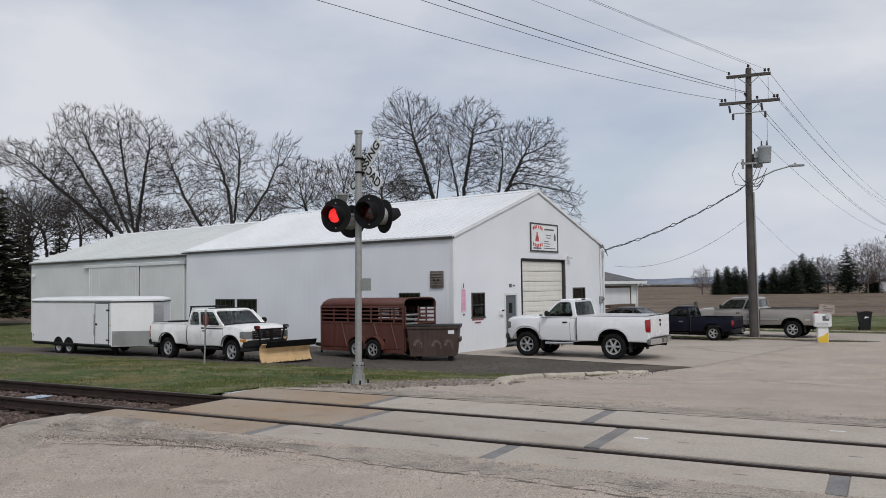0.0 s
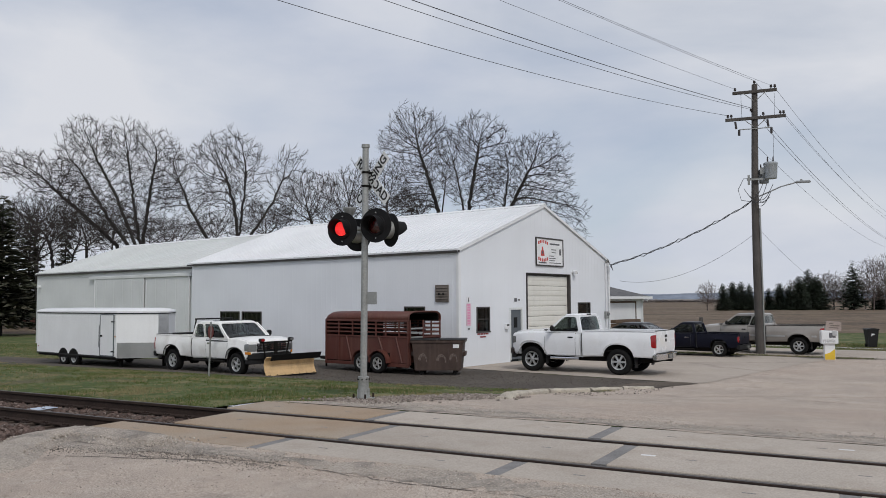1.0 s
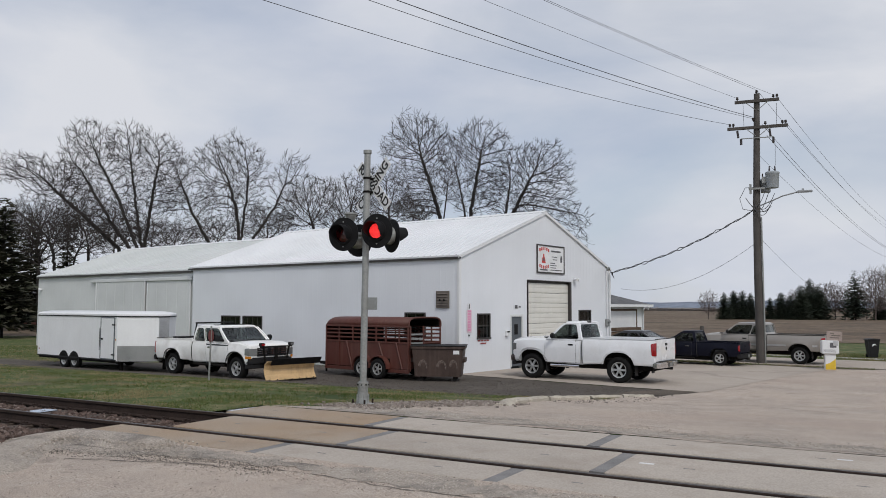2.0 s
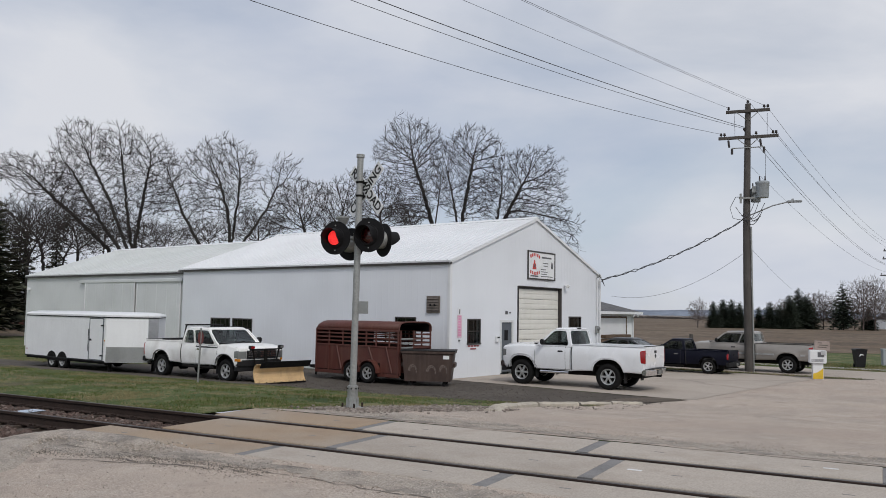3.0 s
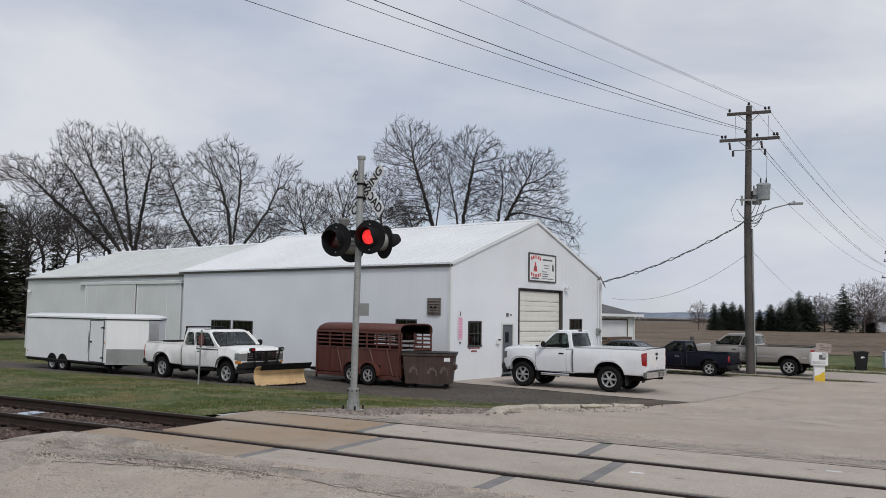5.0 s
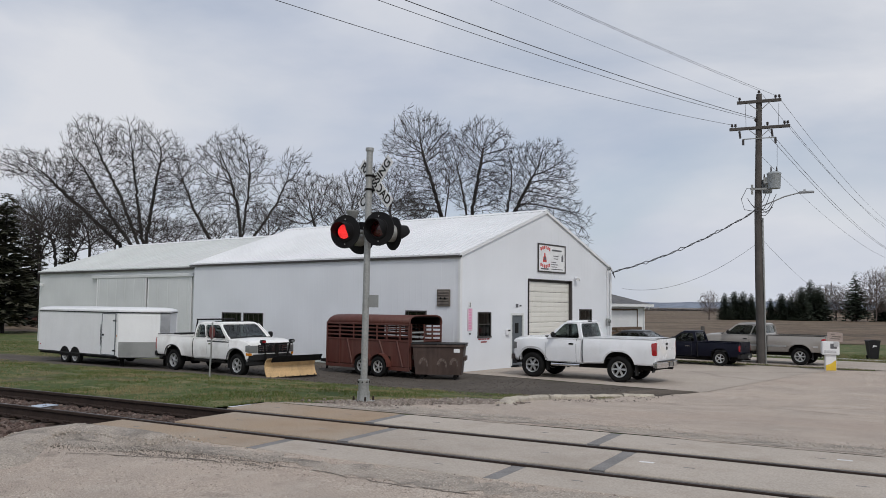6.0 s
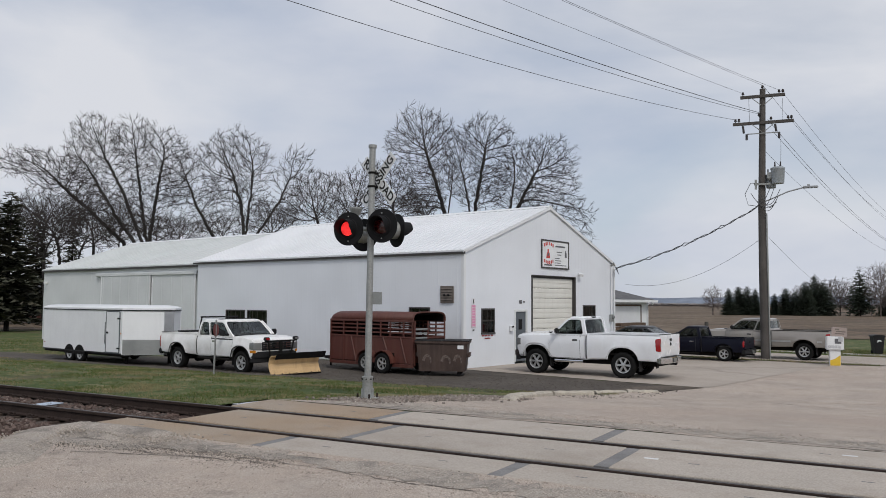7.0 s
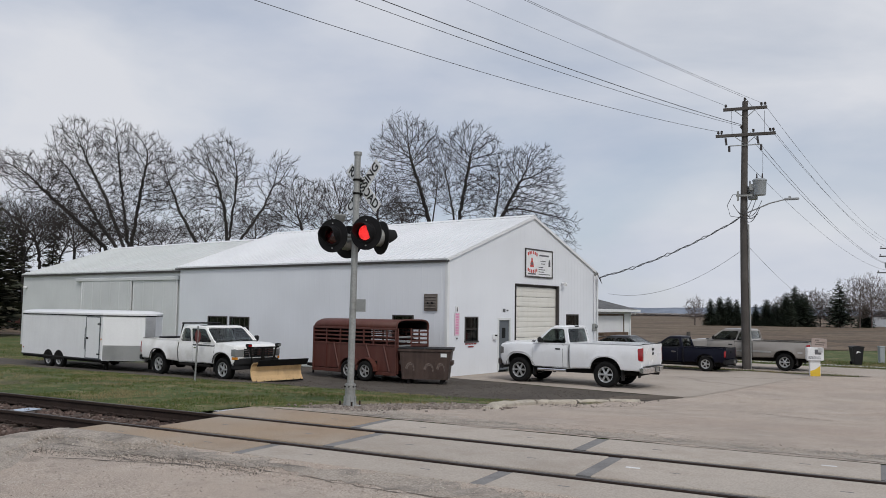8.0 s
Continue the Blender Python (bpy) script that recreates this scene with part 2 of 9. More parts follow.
SHOULDER = ground_mat("crumbled_pale_gravel", [(0.37, 0.325, 0.28), ((0.20, 0.18, 0.16), 1.6, 0.48, 0.62, 0.8), ((0.45, 0.405, 0.36), 4.0, 0.52, 0.7, 0.6), ((0.13, 0.115, 0.10), 0.7, 0.58, 0.68, 0.6)], 0.8, 55.0, grain=0.55)
BALLAST_BED = ground_mat("ballast_bed", [(0.095, 0.072, 0.064), ((0.055, 0.042, 0.037), 2.0, 0.42, 0.60, 0.9), ((0.15, 0.12, 0.105), 6.0, 0.52, 0.7, 0.7)], 1.0, 28.0, grain=0.6)
DIRT = ground_mat("dark_damp_dirt", [(0.12, 0.098, 0.08), ((0.08, 0.065, 0.05), 0.8, 0.42, 0.62, 0.8)], 0.6, 40.0, grain=0.4)
WALKWAY = ground_mat("pale_sidewalk_concrete", [(0.440, 0.424, 0.396), ((0.352, 0.336, 0.308), 0.6, 0.45, 0.65, 0.6)], 0.2, 60.0, grain=0.2)


# ---------------------------------------------------------------- mesh helpers
def part(name, bm, material, parent=None, label="", m=None, smooth=False):
    """Link a bmesh as one mesh object under a thing or a part."""
    me = bpy.data.meshes.new(name)
    bmesh.ops.recalc_face_normals(bm, faces=bm.faces)
    if smooth:
        for f in bm.faces:
            f.smooth = True
    bm.to_mesh(me)
    bm.free()
    for one in material if isinstance(material, (list, tuple)) else [material]:
        me.materials.append(one)
    ob = new(name, me)
    ob.parent = parent
    if m is not None:
        ob.matrix_basis = m
    if smooth:
        me.set_sharp_from_angle(angle=radians(40))
    return tagged(ob, label)


def again(name, mesh, parent, m, label=""):
    """One more object on a mesh that already stands."""
    ob = new(name, mesh)
    ob.parent, ob.matrix_basis = parent, m
    return tagged(ob, label)


def thing(name, m, label, category, group="", kind=""):
    ob = new(name)
    ob.empty_display_size = 0.2
    ob.matrix_basis = m
    return tagged(ob, label, category, group, kind)


def box(bm, x0, x1, y0, y1, z0, z1, bevel=0.0, seg=1):
    r = bmesh.ops.create_cube(bm, size=1.0, matrix=Matrix.Translation(((x0 + x1) / 2, (y0 + y1) / 2, (z0 + z1) / 2)) @ Matrix.Diagonal((x1 - x0, y1 - y0, z1 - z0, 1)))
    if bevel:
        es = list({e for v in r["verts"] for e in v.link_edges})
        bmesh.ops.bevel(bm, geom=es, offset=bevel, segments=seg, affect="EDGES", clamp_overlap=True)
    return bm


def one_box(*a, **k):
    return box(bmesh.new(), *a, **k)


def rod(bm, a, b, r0, r1=None, seg=8, caps=True):
    a, b = Vector(a), Vector(b)
    r1 = r0 if r1 is None else r1
    d = b - a
    m = Matrix.Translation((a + b) / 2) @ d.to_track_quat("Z", "Y").to_matrix().to_4x4()
    bmesh.ops.create_cone(bm, cap_ends=caps, segments=seg, radius1=r0, radius2=max(r1, 1e-4), depth=d.length, matrix=m)
    return bm


def one_rod(*a, **k):
    return rod(bmesh.new(), *a, **k)


def path_tube(bm, pts, r, seg=6):
    """A tube through points."""
    pts = [Vector(p) for p in pts]
    rings = []
    for i, p in enumerate(pts):
        d = (pts[min(i + 1, len(pts) - 1)] - pts[max(i - 1, 0)]).normalized()
        q = d.to_track_quat("Z", "Y")
        rings.append([bm.verts.new(p + q @ Vector((math.cos(k * math.tau / seg) * r, math.sin(k * math.tau / seg) * r, 0))) for k in range(seg)])
    for a, b in zip(rings, rings[1:]):
        for k in range(seg):
            bm.faces.new((a[k], a[(k + 1) % seg], b[(k + 1) % seg], b[k]))
    bm.faces.new(rings[0]), bm.faces.new(rings[-1])
    return bm


def prism(bm, poly, y0, y1, plane="xz", bevel=0.0, seg=2):
    """A polygon given in two axes, drawn out along the third."""
    def at(p, t):
        return {"xz": (p[0], t, p[1]), "yz": (t, p[0], p[1]), "xy": (p[0], p[1], t)}[plane]
    a, b = [bm.verts.new(at(p, y0)) for p in poly], [bm.verts.new(at(p, y1)) for p in poly]
    n = len(poly)
    caps = [bm.faces.new(a), bm.faces.new(b)]
    for i in range(n):
        bm.faces.new((a[i], a[(i + 1) % n], b[(i + 1) % n], b[i]))
    if bevel:
        bmesh.ops.recalc_face_normals(bm, faces=bm.faces)
        es = list({e for f in caps for e in f.edges})
        bmesh.ops.bevel(bm, geom=es, offset=bevel, segments=seg, affect="EDGES", clamp_overlap=True)
    return bm


def one_prism(*a, **k):
    return prism(bmesh.new(), *a, **k)


def lathe(bm, prof, seg=24, axis="y"):
    """Turn a profile of (along, radius) round an axis."""
    rings = []
    for t, r in prof:
        ring = []
        for k in range(seg):
            c, s = math.cos(k * math.tau / seg) * r, math.sin(k * math.tau / seg) * r
            ring.append(bm.verts.new({"y": (c, t, s), "z": (c, s, t), "x": (t, c, s)}[axis]))
        rings.append(ring)
    for a, b in zip(rings, rings[1:]):
        for k in range(seg):
            bm.faces.new((a[k], a[(k + 1) % seg], b[(k + 1) % seg], b[k]))
    return bm


def text_mesh(body, size, m, material, name, parent, label=""):
    """Lettering with the built-in font, as a mesh."""
    cu = bpy.data.curves.new(name, "FONT")
    cu.body, cu.size, cu.extrude, cu.align_x, cu.align_y = body, size, 0.003, "CENTER", "CENTER"
    cu.offset = 0.005
    tmp = new(name + "_tmp", cu)
    bpy.context.view_layer.update()
    me = bpy.data.meshes.new_from_object(tmp.evaluated_get(bpy.context.evaluated_depsgraph_get()))
    bpy.data.objects.remove(tmp)
    me.materials.clear()
    me.materials.append(material)
    ob = new(name, me)
    ob.parent, ob.matrix_basis = parent, m
    return tagged(ob, label)


# ---------------------------------------------------------------- ground: track frame (u along the rails, n across them)
TRACK = pose(0, 0, 0, 0, 0, -29.2)
BLD = pose(0.51, 29.715, 0, 0, 0, 52.311)  # x along the gable wall, y back along the side wall
LEVELS = [(7.2, 0.695), (10.75, 0.695), (11.4, 0.65), (13.0, 0.55), (16.0, 0.34), (19.0, 0.10), (21.0, -0.05), (30.0, -0.08), (45.0, -0.12), (90.0, -0.25), (140.0, -0.3)]


def level(n):
    """Height of the made ground at a distance n across the track."""
    if n <= LEVELS[0][0]:
        return max(0.62, 0.695 - (LEVELS[0][0] - n) * 0.012)
    for (a, za), (b, zb) in zip(LEVELS, LEVELS[1:]):
        if n <= b:
            return za + (zb - za) * (n - a) / (b - a)
    return LEVELS[-1][1]


def beside(u, n):
    """How far the verge lies below the made level beside the open track."""
    side = min(1.0, max(0.0, (-9.7 - u) / 1.3))
    across = max(0.0, 1 - (n - 10.75) / 3.5) if n > 9 else max(0.0, 1 - (7.2 - n) / 3.0)
    return 0.21 * side * across


def z_at(x, y):
    u = TRACK.inverted() @ Vector((x, y, 0))
    return level(u.y) - beside(u.x, u.y)


def rough_edge(poly, step, amount, seed):
    """Break a polygon's straight sides into short, slightly wandering pieces."""
    rng, out = random.Random(seed), []
    for a, b in zip(poly, poly[1:] + poly[:1]):
        a, b = Vector(a), Vector(b)
        k = max(1, min(160, int((b - a).length / step)))
        side = Vector((-(b - a).y, (b - a).x)).normalized()
        for i in range(k):
            out.append(a.lerp(b, i / k) + side * (rng.uniform(-amount, amount) if i else 0))
    return out


def sheet(name, poly, frame_m, lift, material, label, category, kind="structure", edge=0.0, step=0.6, seed=1, thick=0.0):
    """A patch of ground that follows the made levels, lying lift above them."""
    pts = rough_edge([tuple(p) for p in poly], step, edge, seed) if edge else [Vector(p) for p in poly]
    bm = bmesh.new()
    inv = TRACK.inverted() @ frame_m
    vs = [bm.verts.new(inv @ Vector((p[0], p[1], 0))) for p in pts]
    bm.faces.new(vs)
    for u in (-300, -80, -40, -20, -13, -11.0, -9.7, 8, 40, 200):
        bmesh.ops.bisect_plane(bm, geom=bm.verts[:] + bm.edges[:] + bm.faces[:], plane_co=(u, 0, 0), plane_no=(1, 0, 0), dist=1e-4)
    for n in [-10.0, 1.0, 5.0, 6.3] + [a for a, _ in LEVELS]:
        bmesh.ops.bisect_plane(bm, geom=bm.verts[:] + bm.edges[:] + bm.faces[:], plane_co=(0, n, 0), plane_no=(0, 1, 0), dist=1e-4)
    for v in bm.verts:
        v.co.z = level(v.co.y) - beside(v.co.x, v.co.y) + lift
    bmesh.ops.triangulate(bm, faces=bm.faces[:])
    bmesh.ops.transform(bm, matrix=TRACK, verts=bm.verts)
    for f in bm.faces:
        if f.normal.z < 0:
            f.normal_flip()
    me = bpy.data.meshes.new(name)
    bm.to_mesh(me)
    bm.free()
    me.materials.append(material)
    return tagged(new(name, me), label, category, kind=kind)


WORLD = Matrix.Identity(4)
BED_U = -9.4


# ---------------------------------------------------------------- ground pieces
def build_ground():
    # the great sheet: grass near the place, cut out under the track bed so that the bed can lie lower
    sheet("ground", [(-4000, 10.75), (4000, 10.75), (4000, 4500), (-4000, 4500)], TRACK, 0.0, GRASS, "patchy spring lawn and verge beyond the railway", "lawn")
    sheet("ground", [(-4000, -4000), (4000, -4000), (4000, 7.2), (-4000, 7.2)], TRACK, -0.03, GRASS, "grass and earth on the near side of the railway", "lawn")
    sheet("field", [(-400, 62), (600, 62), (1400, 2500), (-900, 2500)], pose(0, 0, 0, 0, 0, -5), 0.03, FIELD, "bare brown stubble field running to the horizon", "field")
    # pavement on the camera's side and across the street
    near = [(60, -30), (60, 7.28), (-9.3, 7.28), (-9.55, 6.9), (-9.35, 6.3), (-9.6, 5.2), (-10.5, 3.5), (-14, 0), (-30, -8), (-30, -30)]
    sheet("road", near, TRACK, 0.0, ROAD, "worn beige pavement before the crossing, cracked and stained", "road", edge=0.06, seed=3)
    far = [(-9.5, 10.77), (14, 10.77), (14, 130), (4.0, 130), (1.2, 46), (-0.8, 41), (-2.2, 37.6), (-2.75, 36.2), (-4.4, 31), (-6.5, 28), (-6.4, 25.6), (-5.2, 24.8), (-5.75, 22.5), (-6.6, 21.9), (-7.05, 20.3), (-7.3, 18.4), (-7.3, 16.8), (-7.05, 15.0), (-7.3, 13.8), (-7.9, 12.8), (-8.7, 11.6)]
    sheet("road", far, TRACK, 0.010, ROAD, "worn beige street pavement sloping down from the crossing", "road", edge=0.07, seed=5)
    sheet("pavement", [(-0.15, 0.0), (-0.3, -3.0), (-0.5, -6.5), (-0.5, -9.3), (4.0, -9.5), (8.5, -9.7), (12.4, -10.1), (12.6, -7.4), (12.3, -4.0), (12.6, 0.0)], BLD, 0.018, LOT, "pale worn concrete forecourt before the garage", "forecourt", edge=0.03, seed=7)
    sheet("pavement", [(13.6, 1.0), (13.4, -6.2), (13.6, -12.2), (19.4, -13.0), (19.2, -6.0), (19.0, 1.0)], BLD, 0.012, LOT, "pale concrete parking strip beside the lawn", "forecourt", edge=0.03, seed=8)
    sheet("pavement", [(20.6, -14.0), (20.6, -4.0), (21.7, -4.0), (21.7, -14.0)], BLD, 0.022, WALKWAY, "pale concrete sidewalk crossing the lawn", "sidewalk", edge=0.01, seed=9)
    lane = [(-0.12, 11.0), (-0.12, -0.3), (-0.3, -3.0), (-0.5, -6.5), (-0.5, -9.25), (-1.6, -9.0), (-2.8, -8.7), (-3.2, -8.0), (-4.0, -7.5), (-5.05, -6.6), (-5.9, -5.1), (-6.5, -3.8), (-6.9, -2.0), (-7.4, 0.6), (-8.1, 2.3), (-8.5, 6.0), (-9.0, 10.0), (-10.3, 13.5), (-9.4, 22.0), (-8.2, 40.0), (-7.0, 40.0), (-7.2, 22.0), (-5.2, 15.0)]
    sheet("road", lane, BLD, 0.006, LANE, "dark gravel lane along the side of the garage", "gravel lane", edge=0.12, seed=11)
    sheet("soil", [(-0.6, -9.2), (-0.5, -8.2), (-1.6, -7.6), (-3.2, -7.4), (-3.0, -8.2), (-1.8, -8.8)], BLD, 0.016, DIRT, "dark damp dirt at the end of the gravel lane", "dirt", edge=0.12, seed=12)
    sheet("soil", [(12.35, -10.4), (13.2, -11.9), (13.65, -11.9), (13.5, -6.6), (12.7, -6.6)], BLD, 0.014, DIRT, "dark bare soil strip under the newspaper box", "dirt", edge=0.06, seed=17)
    # track bed
    bm = bmesh.new()
    prof = [(6.0, 0.56), (7.0, 0.52), (7.9, 0.455), (9.85, 0.455), (10.4, 0.47), (11.3, 0.46)]
    for (a, za), (b, zb) in zip(prof, prof[1:]):
        vs = [bm.verts.new(p) for p in ((-400, a, za), (60, a, za), (60, b, zb), (-400, b, zb))]
        bm.faces.new(vs)
    bmesh.ops.remove_doubles(bm, verts=bm.verts, dist=1e-4)
    tagged(part("track_bed", bm, BALLAST_BED, m=TRACK), "dark crushed-stone ballast bed under the rails", "ballast", kind="structure")
    # crumbled shoulder along the near panels
    sheet("shoulder", [(-9.5, 7.12), (-9.6, 6.85), (-9.2, 6.3), (-8.2, 6.3), (-6.5, 6.8), (-4.5, 6.7), (-2.0, 6.65), (2.0, 6.75), (12.0, 6.85), (12.0, 7.12)], TRACK, 0.004, SHOULDER, "crumbled pale gravel edge along the crossing panels", "gravel", edge=0.13, step=0.10, seed=13)
    sheet("shoulder", [(-8.5, 10.97), (12, 10.97), (12, 11.6), (0, 11.9), (-4, 11.7), (-6.5, 12.2), (-7.9, 12.4), (-8.6, 11.6)], TRACK, 0.014, SHOULDER, "crumbled pale gravel beyond the crossing panels", "gravel", edge=0.16, step=0.10, seed=14)


def build_mound():
    """A low lip of spilled pale gravel round the near corner of the crossing."""
    line = [Vector(p) for p in ((-8.5, 5.2), (-9.05, 5.75), (-9.55, 6.45), (-9.5, 6.95), (-8.9, 7.02), (-8.2, 7.0))]

    def away(p):
        best = 9.0
        for a, b in zip(line, line[1:]):
            t = max(0.0, min(1.0, (p - a).dot(b - a) / (b - a).length_squared))
            best = min(best, (p - a.lerp(b, t)).length)
        return best
    bm, rows, step = bmesh.new(), [], 0.05
    for i in range(86):
        row = []
        for j in range(57):
            p = Vector((-11.0 + i * step, 4.4 + j * step))
            d = away(p)
            z = level(p.y) + 0.10 * math.exp(-(d / 0.33) ** 2) - 0.30 * min(1.0, max(0.0, d - 0.35) / 0.6) + 0.014 * noise.noise(Vector((p.x * 6, p.y * 6, 0))) + 0.006 * noise.noise(Vector((p.x * 19, p.y * 19, 0)))
            row.append(bm.verts.new((p.x, p.y, min(z, 0.694) if p.y > 7.2 else z)))
        rows.append(row)
    for a, b in zip(rows, rows[1:]):
        for j in range(56):
            bm.faces.new((a[j], a[j + 1], b[j + 1], b[j]))
    tagged(part("gravel_lip", bm, SHOULDER, m=TRACK, smooth=True), "low lip of spilled pale gravel at the end of the crossing", "gravel", kind="structure")


SIGN_CHIP = mat("white_paint_chip", (0.7, 0.7, 0.7), 0.7)


def build_track():
    prof = [(-0.07, 0.0), (0.07, 0.0), (0.07, 0.015), (0.014, 0.035), (0.010, 0.125), (0.036, 0.140), (0.036, 0.172), (0.026, 0.178), (-0.026, 0.178), (-0.036, 0.172), (-0.036, 0.140), (-0.010, 0.125), (-0.014, 0.035), (-0.07, 0.015)]
    for n, lab in ((8.12, "rusted steel running rail set between concrete panels"), (9.63, "rusted steel running rail on the lawn side of the track")):
        r = tagged(thing("rail", TRACK @ pose(0, n, 0.522), lab, "rail", "rails of the track", "structure"))
        part("rail_body", one_prism(prof, -300, 60, "yz"), RAIL, r)
        part("rail_head", one_box(-300, 60, -0.026, 0.026, 0.1785, 0.182), RAIL_TOP, r, "worn bright rail head")
    ties = thing("ties", TRACK, "row of dark creosoted wooden railway ties", "railway ties", kind="structure")
    rng = random.Random(4)
    me = None
    for i in range(150):
        m = pose(BED_U - 0.25 - i * 0.5, 8.875 + rng.uniform(-0.05, 0.05), 0.395 + rng.uniform(-0.004, 0.012), 0, 0, rng.uniform(-1.2, 1.2))
        if me is None:
            ob = part("tie", one_box(-0.115, 0.115, -1.3, 1.3, 0, 0.115, 0.012), TIE, ties, m=m)
            me = ob.data
        else:
            again("tie", me, ties, m)
    plates = thing("tie_plates", TRACK, "rusted steel tie plates and spikes under the rails", "tie plates", kind="structure")
    me = None
    for i in range(46):
        for n in (8.12, 9.63):
            for side in (-1, 1):
                m = pose(BED_U - 0.25 - i * 0.5, n + side * 0.105, 0.527)
                if me is None:
                    bm = one_box(-0.09, 0.09, -0.05, 0.05, -0.01, 0.018, 0.004)
                    box(bm, -0.06, -0.02, -0.045, 0.0, 0.018, 0.05, 0.006), box(bm, 0.02, 0.06, -0.045, 0.0, 0.018, 0.045, 0.006)
                    me = part("tie_plate", bm, RAIL, plates, m=m).data
                else:
                    again("tie_plate", me, plates, m)
    # concrete crossing panels in three rows
    pan = thing("crossing_panels", TRACK, "concrete grade crossing panels with grey filled joints", "crossing panels", kind="structure")
    top = 0.700
    rows = [(7.27, 8.000, [-9.95, -6.72, -3.57, -0.42, 2.73, 5.88, 9.03, 12.2, 15.4]), (8.275, 9.49, [-9.2, -6.12, -2.8, 0.5, 3.8, 7.1, 10.4, 13.7]), (9.775, 10.765, [-9.65, -6.75, -3.35, 0.05, 3.45, 6.85, 10.25, 13.6])]
    for a, b, us in rows:
        for k, (u0, u1) in enumerate(zip(us, us[1:])):
            bm = one_box(u0 + 0.080, u1 - 0.080, a, b, top - 0.2, top, 0.012)
            # lifting slots
            part("panel", bm, RUST_PANEL if k == 0 else PANEL, pan, "rust-stained end panel" if k == 0 else "")
            if k:
                part("joint", one_box(u0 - 0.0795, u0 + 0.0795, a, b, top - 0.2, top - 0.006), FILLER, pan, "grey filled joint")
            for q in (0.25, 0.75):
                um = u0 + (u1 - u0) * q
                part("lifting_slot", one_box(um - 0.06, um + 0.06, (a + b) / 2 - 0.012, (a + b) / 2 + 0.012, top - 0.02, top + 0.0025, 0.002), FILLER, pan, "dark lifting slot")
    for a, b in ((8.001, 8.083), (8.157, 8.274), (9.491, 9.593), (9.667, 9.774)):
        part("flangeway", one_box(-9.2 if a > 8.1 else -9.9, 15, a, b, 0.45, top - 0.035), FLANGE, pan, "black rubber flangeway")
    for u, n in ((-2.45, 8.95), (-0.55, 10.3)):
        part("paint_mark", one_box(u - 0.08, u + 0.08, n - 0.03, n + 0.03, top - 0.01, top + 0.002), SIGN_CHIP, pan, "chip of white paint")
    # loose end of a pale sheet lying on the ties
    tagged(part("tie_marker", one_box(-0.16, 0.16, -0.5, 0.5, 0, 0.012, 0.003), mat("faded_blue_white_paint", (0.45, 0.52, 0.62), 0.7), m=TRACK @ pose(-13.4, 8.85, 0.524, 0, 0, 4)), "faded blue and white marker board lying on the ties", "board")


def build_cracks():
    """Open cracks and tarred seams in the pavement, as thin wandering ribbons."""
    CRACK = mat("dark_pavement_crack", (0.19, 0.16, 0.137), 0.95, 0.0, 0.3, 4, 60, 0.2, world=True)
    rng = random.Random(31)
    runs = [((-8.3, 5.95), (-6.6, 6.45), 0.03), ((-7.9, 6.35), (-5.6, 6.5), 0.035), ((-9.0, 6.55), (-5.8, 6.75), 0.030), ((-5.8, 6.7), (-1.5, 6.55), 0.028), ((-2.2, 6.9), (1.5, 6.75), 0.025),
            ((-6.9, 12.6), (-1.0, 12.2), 0.030), ((-5.6, 14.2), (0.2, 14.6), 0.022), ((-5.9, 17.0), (-0.6, 17.8), 0.030), ((-5.4, 20.6), (0.2, 23.0), 0.035), ((-2.9, 21.5), (0.6, 20.6), 0.05)]
    for a, b, w in runs:
        a, b = Vector(a), Vector(b)
        n = int((b - a).length / 0.09)
        side = Vector((-(b - a).y, (b - a).x)).normalized()
        bm, prev, off = bmesh.new(), None, 0.0
        for i in range(n + 1):
            off = off * 0.90 + rng.gauss(0, 0.022)
            p = a.lerp(b, i / n) + side * off
            h = side * w * rng.uniform(0.1, 1.0) * 0.5
            row = []
            for q in (p - h, p + h):
                row.append(bm.verts.new((q.x, q.y, level(q.y) + (0.017 if q.y > 10.9 else 0.006))))
            if prev:
                bm.faces.new((prev[0], prev[1], row[1], row[0]))
            prev = row
        tagged(part("pavement_crack", bm, CRACK, m=TRACK), "dark wandering crack in the worn pavement", "crack", "pavement cracks", "structure")


build_ground()
build_track()
build_mound()
build_cracks()


# ---------------------------------------------------------------- garage building
BW, BL, EAVE, RIDGE = 12.42, 16.76, 4.30, 6.50
SLOPE = (RIDGE - EAVE) / (BW / 2)


def holed(bm, length, top, thick, holes, axis):
    """A wall from 0 to length with rectangular openings; top(x) gives its upper edge. It runs along the axis, its outer face at 0."""
    cuts = sorted({0.0, length, *[h[0] for h in holes], *[h[1] for h in holes], *([length / 2] if axis == "x" else [])})
    for a, b in zip(cuts, cuts[1:]):
        mid, z = (a + b) / 2, -0.35
        spans = sorted((h[2], h[3]) for h in holes if h[0] - 1e-6 <= mid <= h[1] + 1e-6)
        pieces = []
        for lo, hi in spans:
            if lo - z > 0.01:
                pieces.append([(a, z), (b, z), (b, lo), (a, lo)])
            z = hi
        pieces.append([(a, z), (b, z), (b, top(b)), (a, top(a))])
        for p in pieces:
            prism(bm, p, 0.0, thick, "xz" if axis == "x" else "yz")
    bmesh.ops.remove_doubles(bm, verts=bm.verts, dist=1e-4)
    return bm


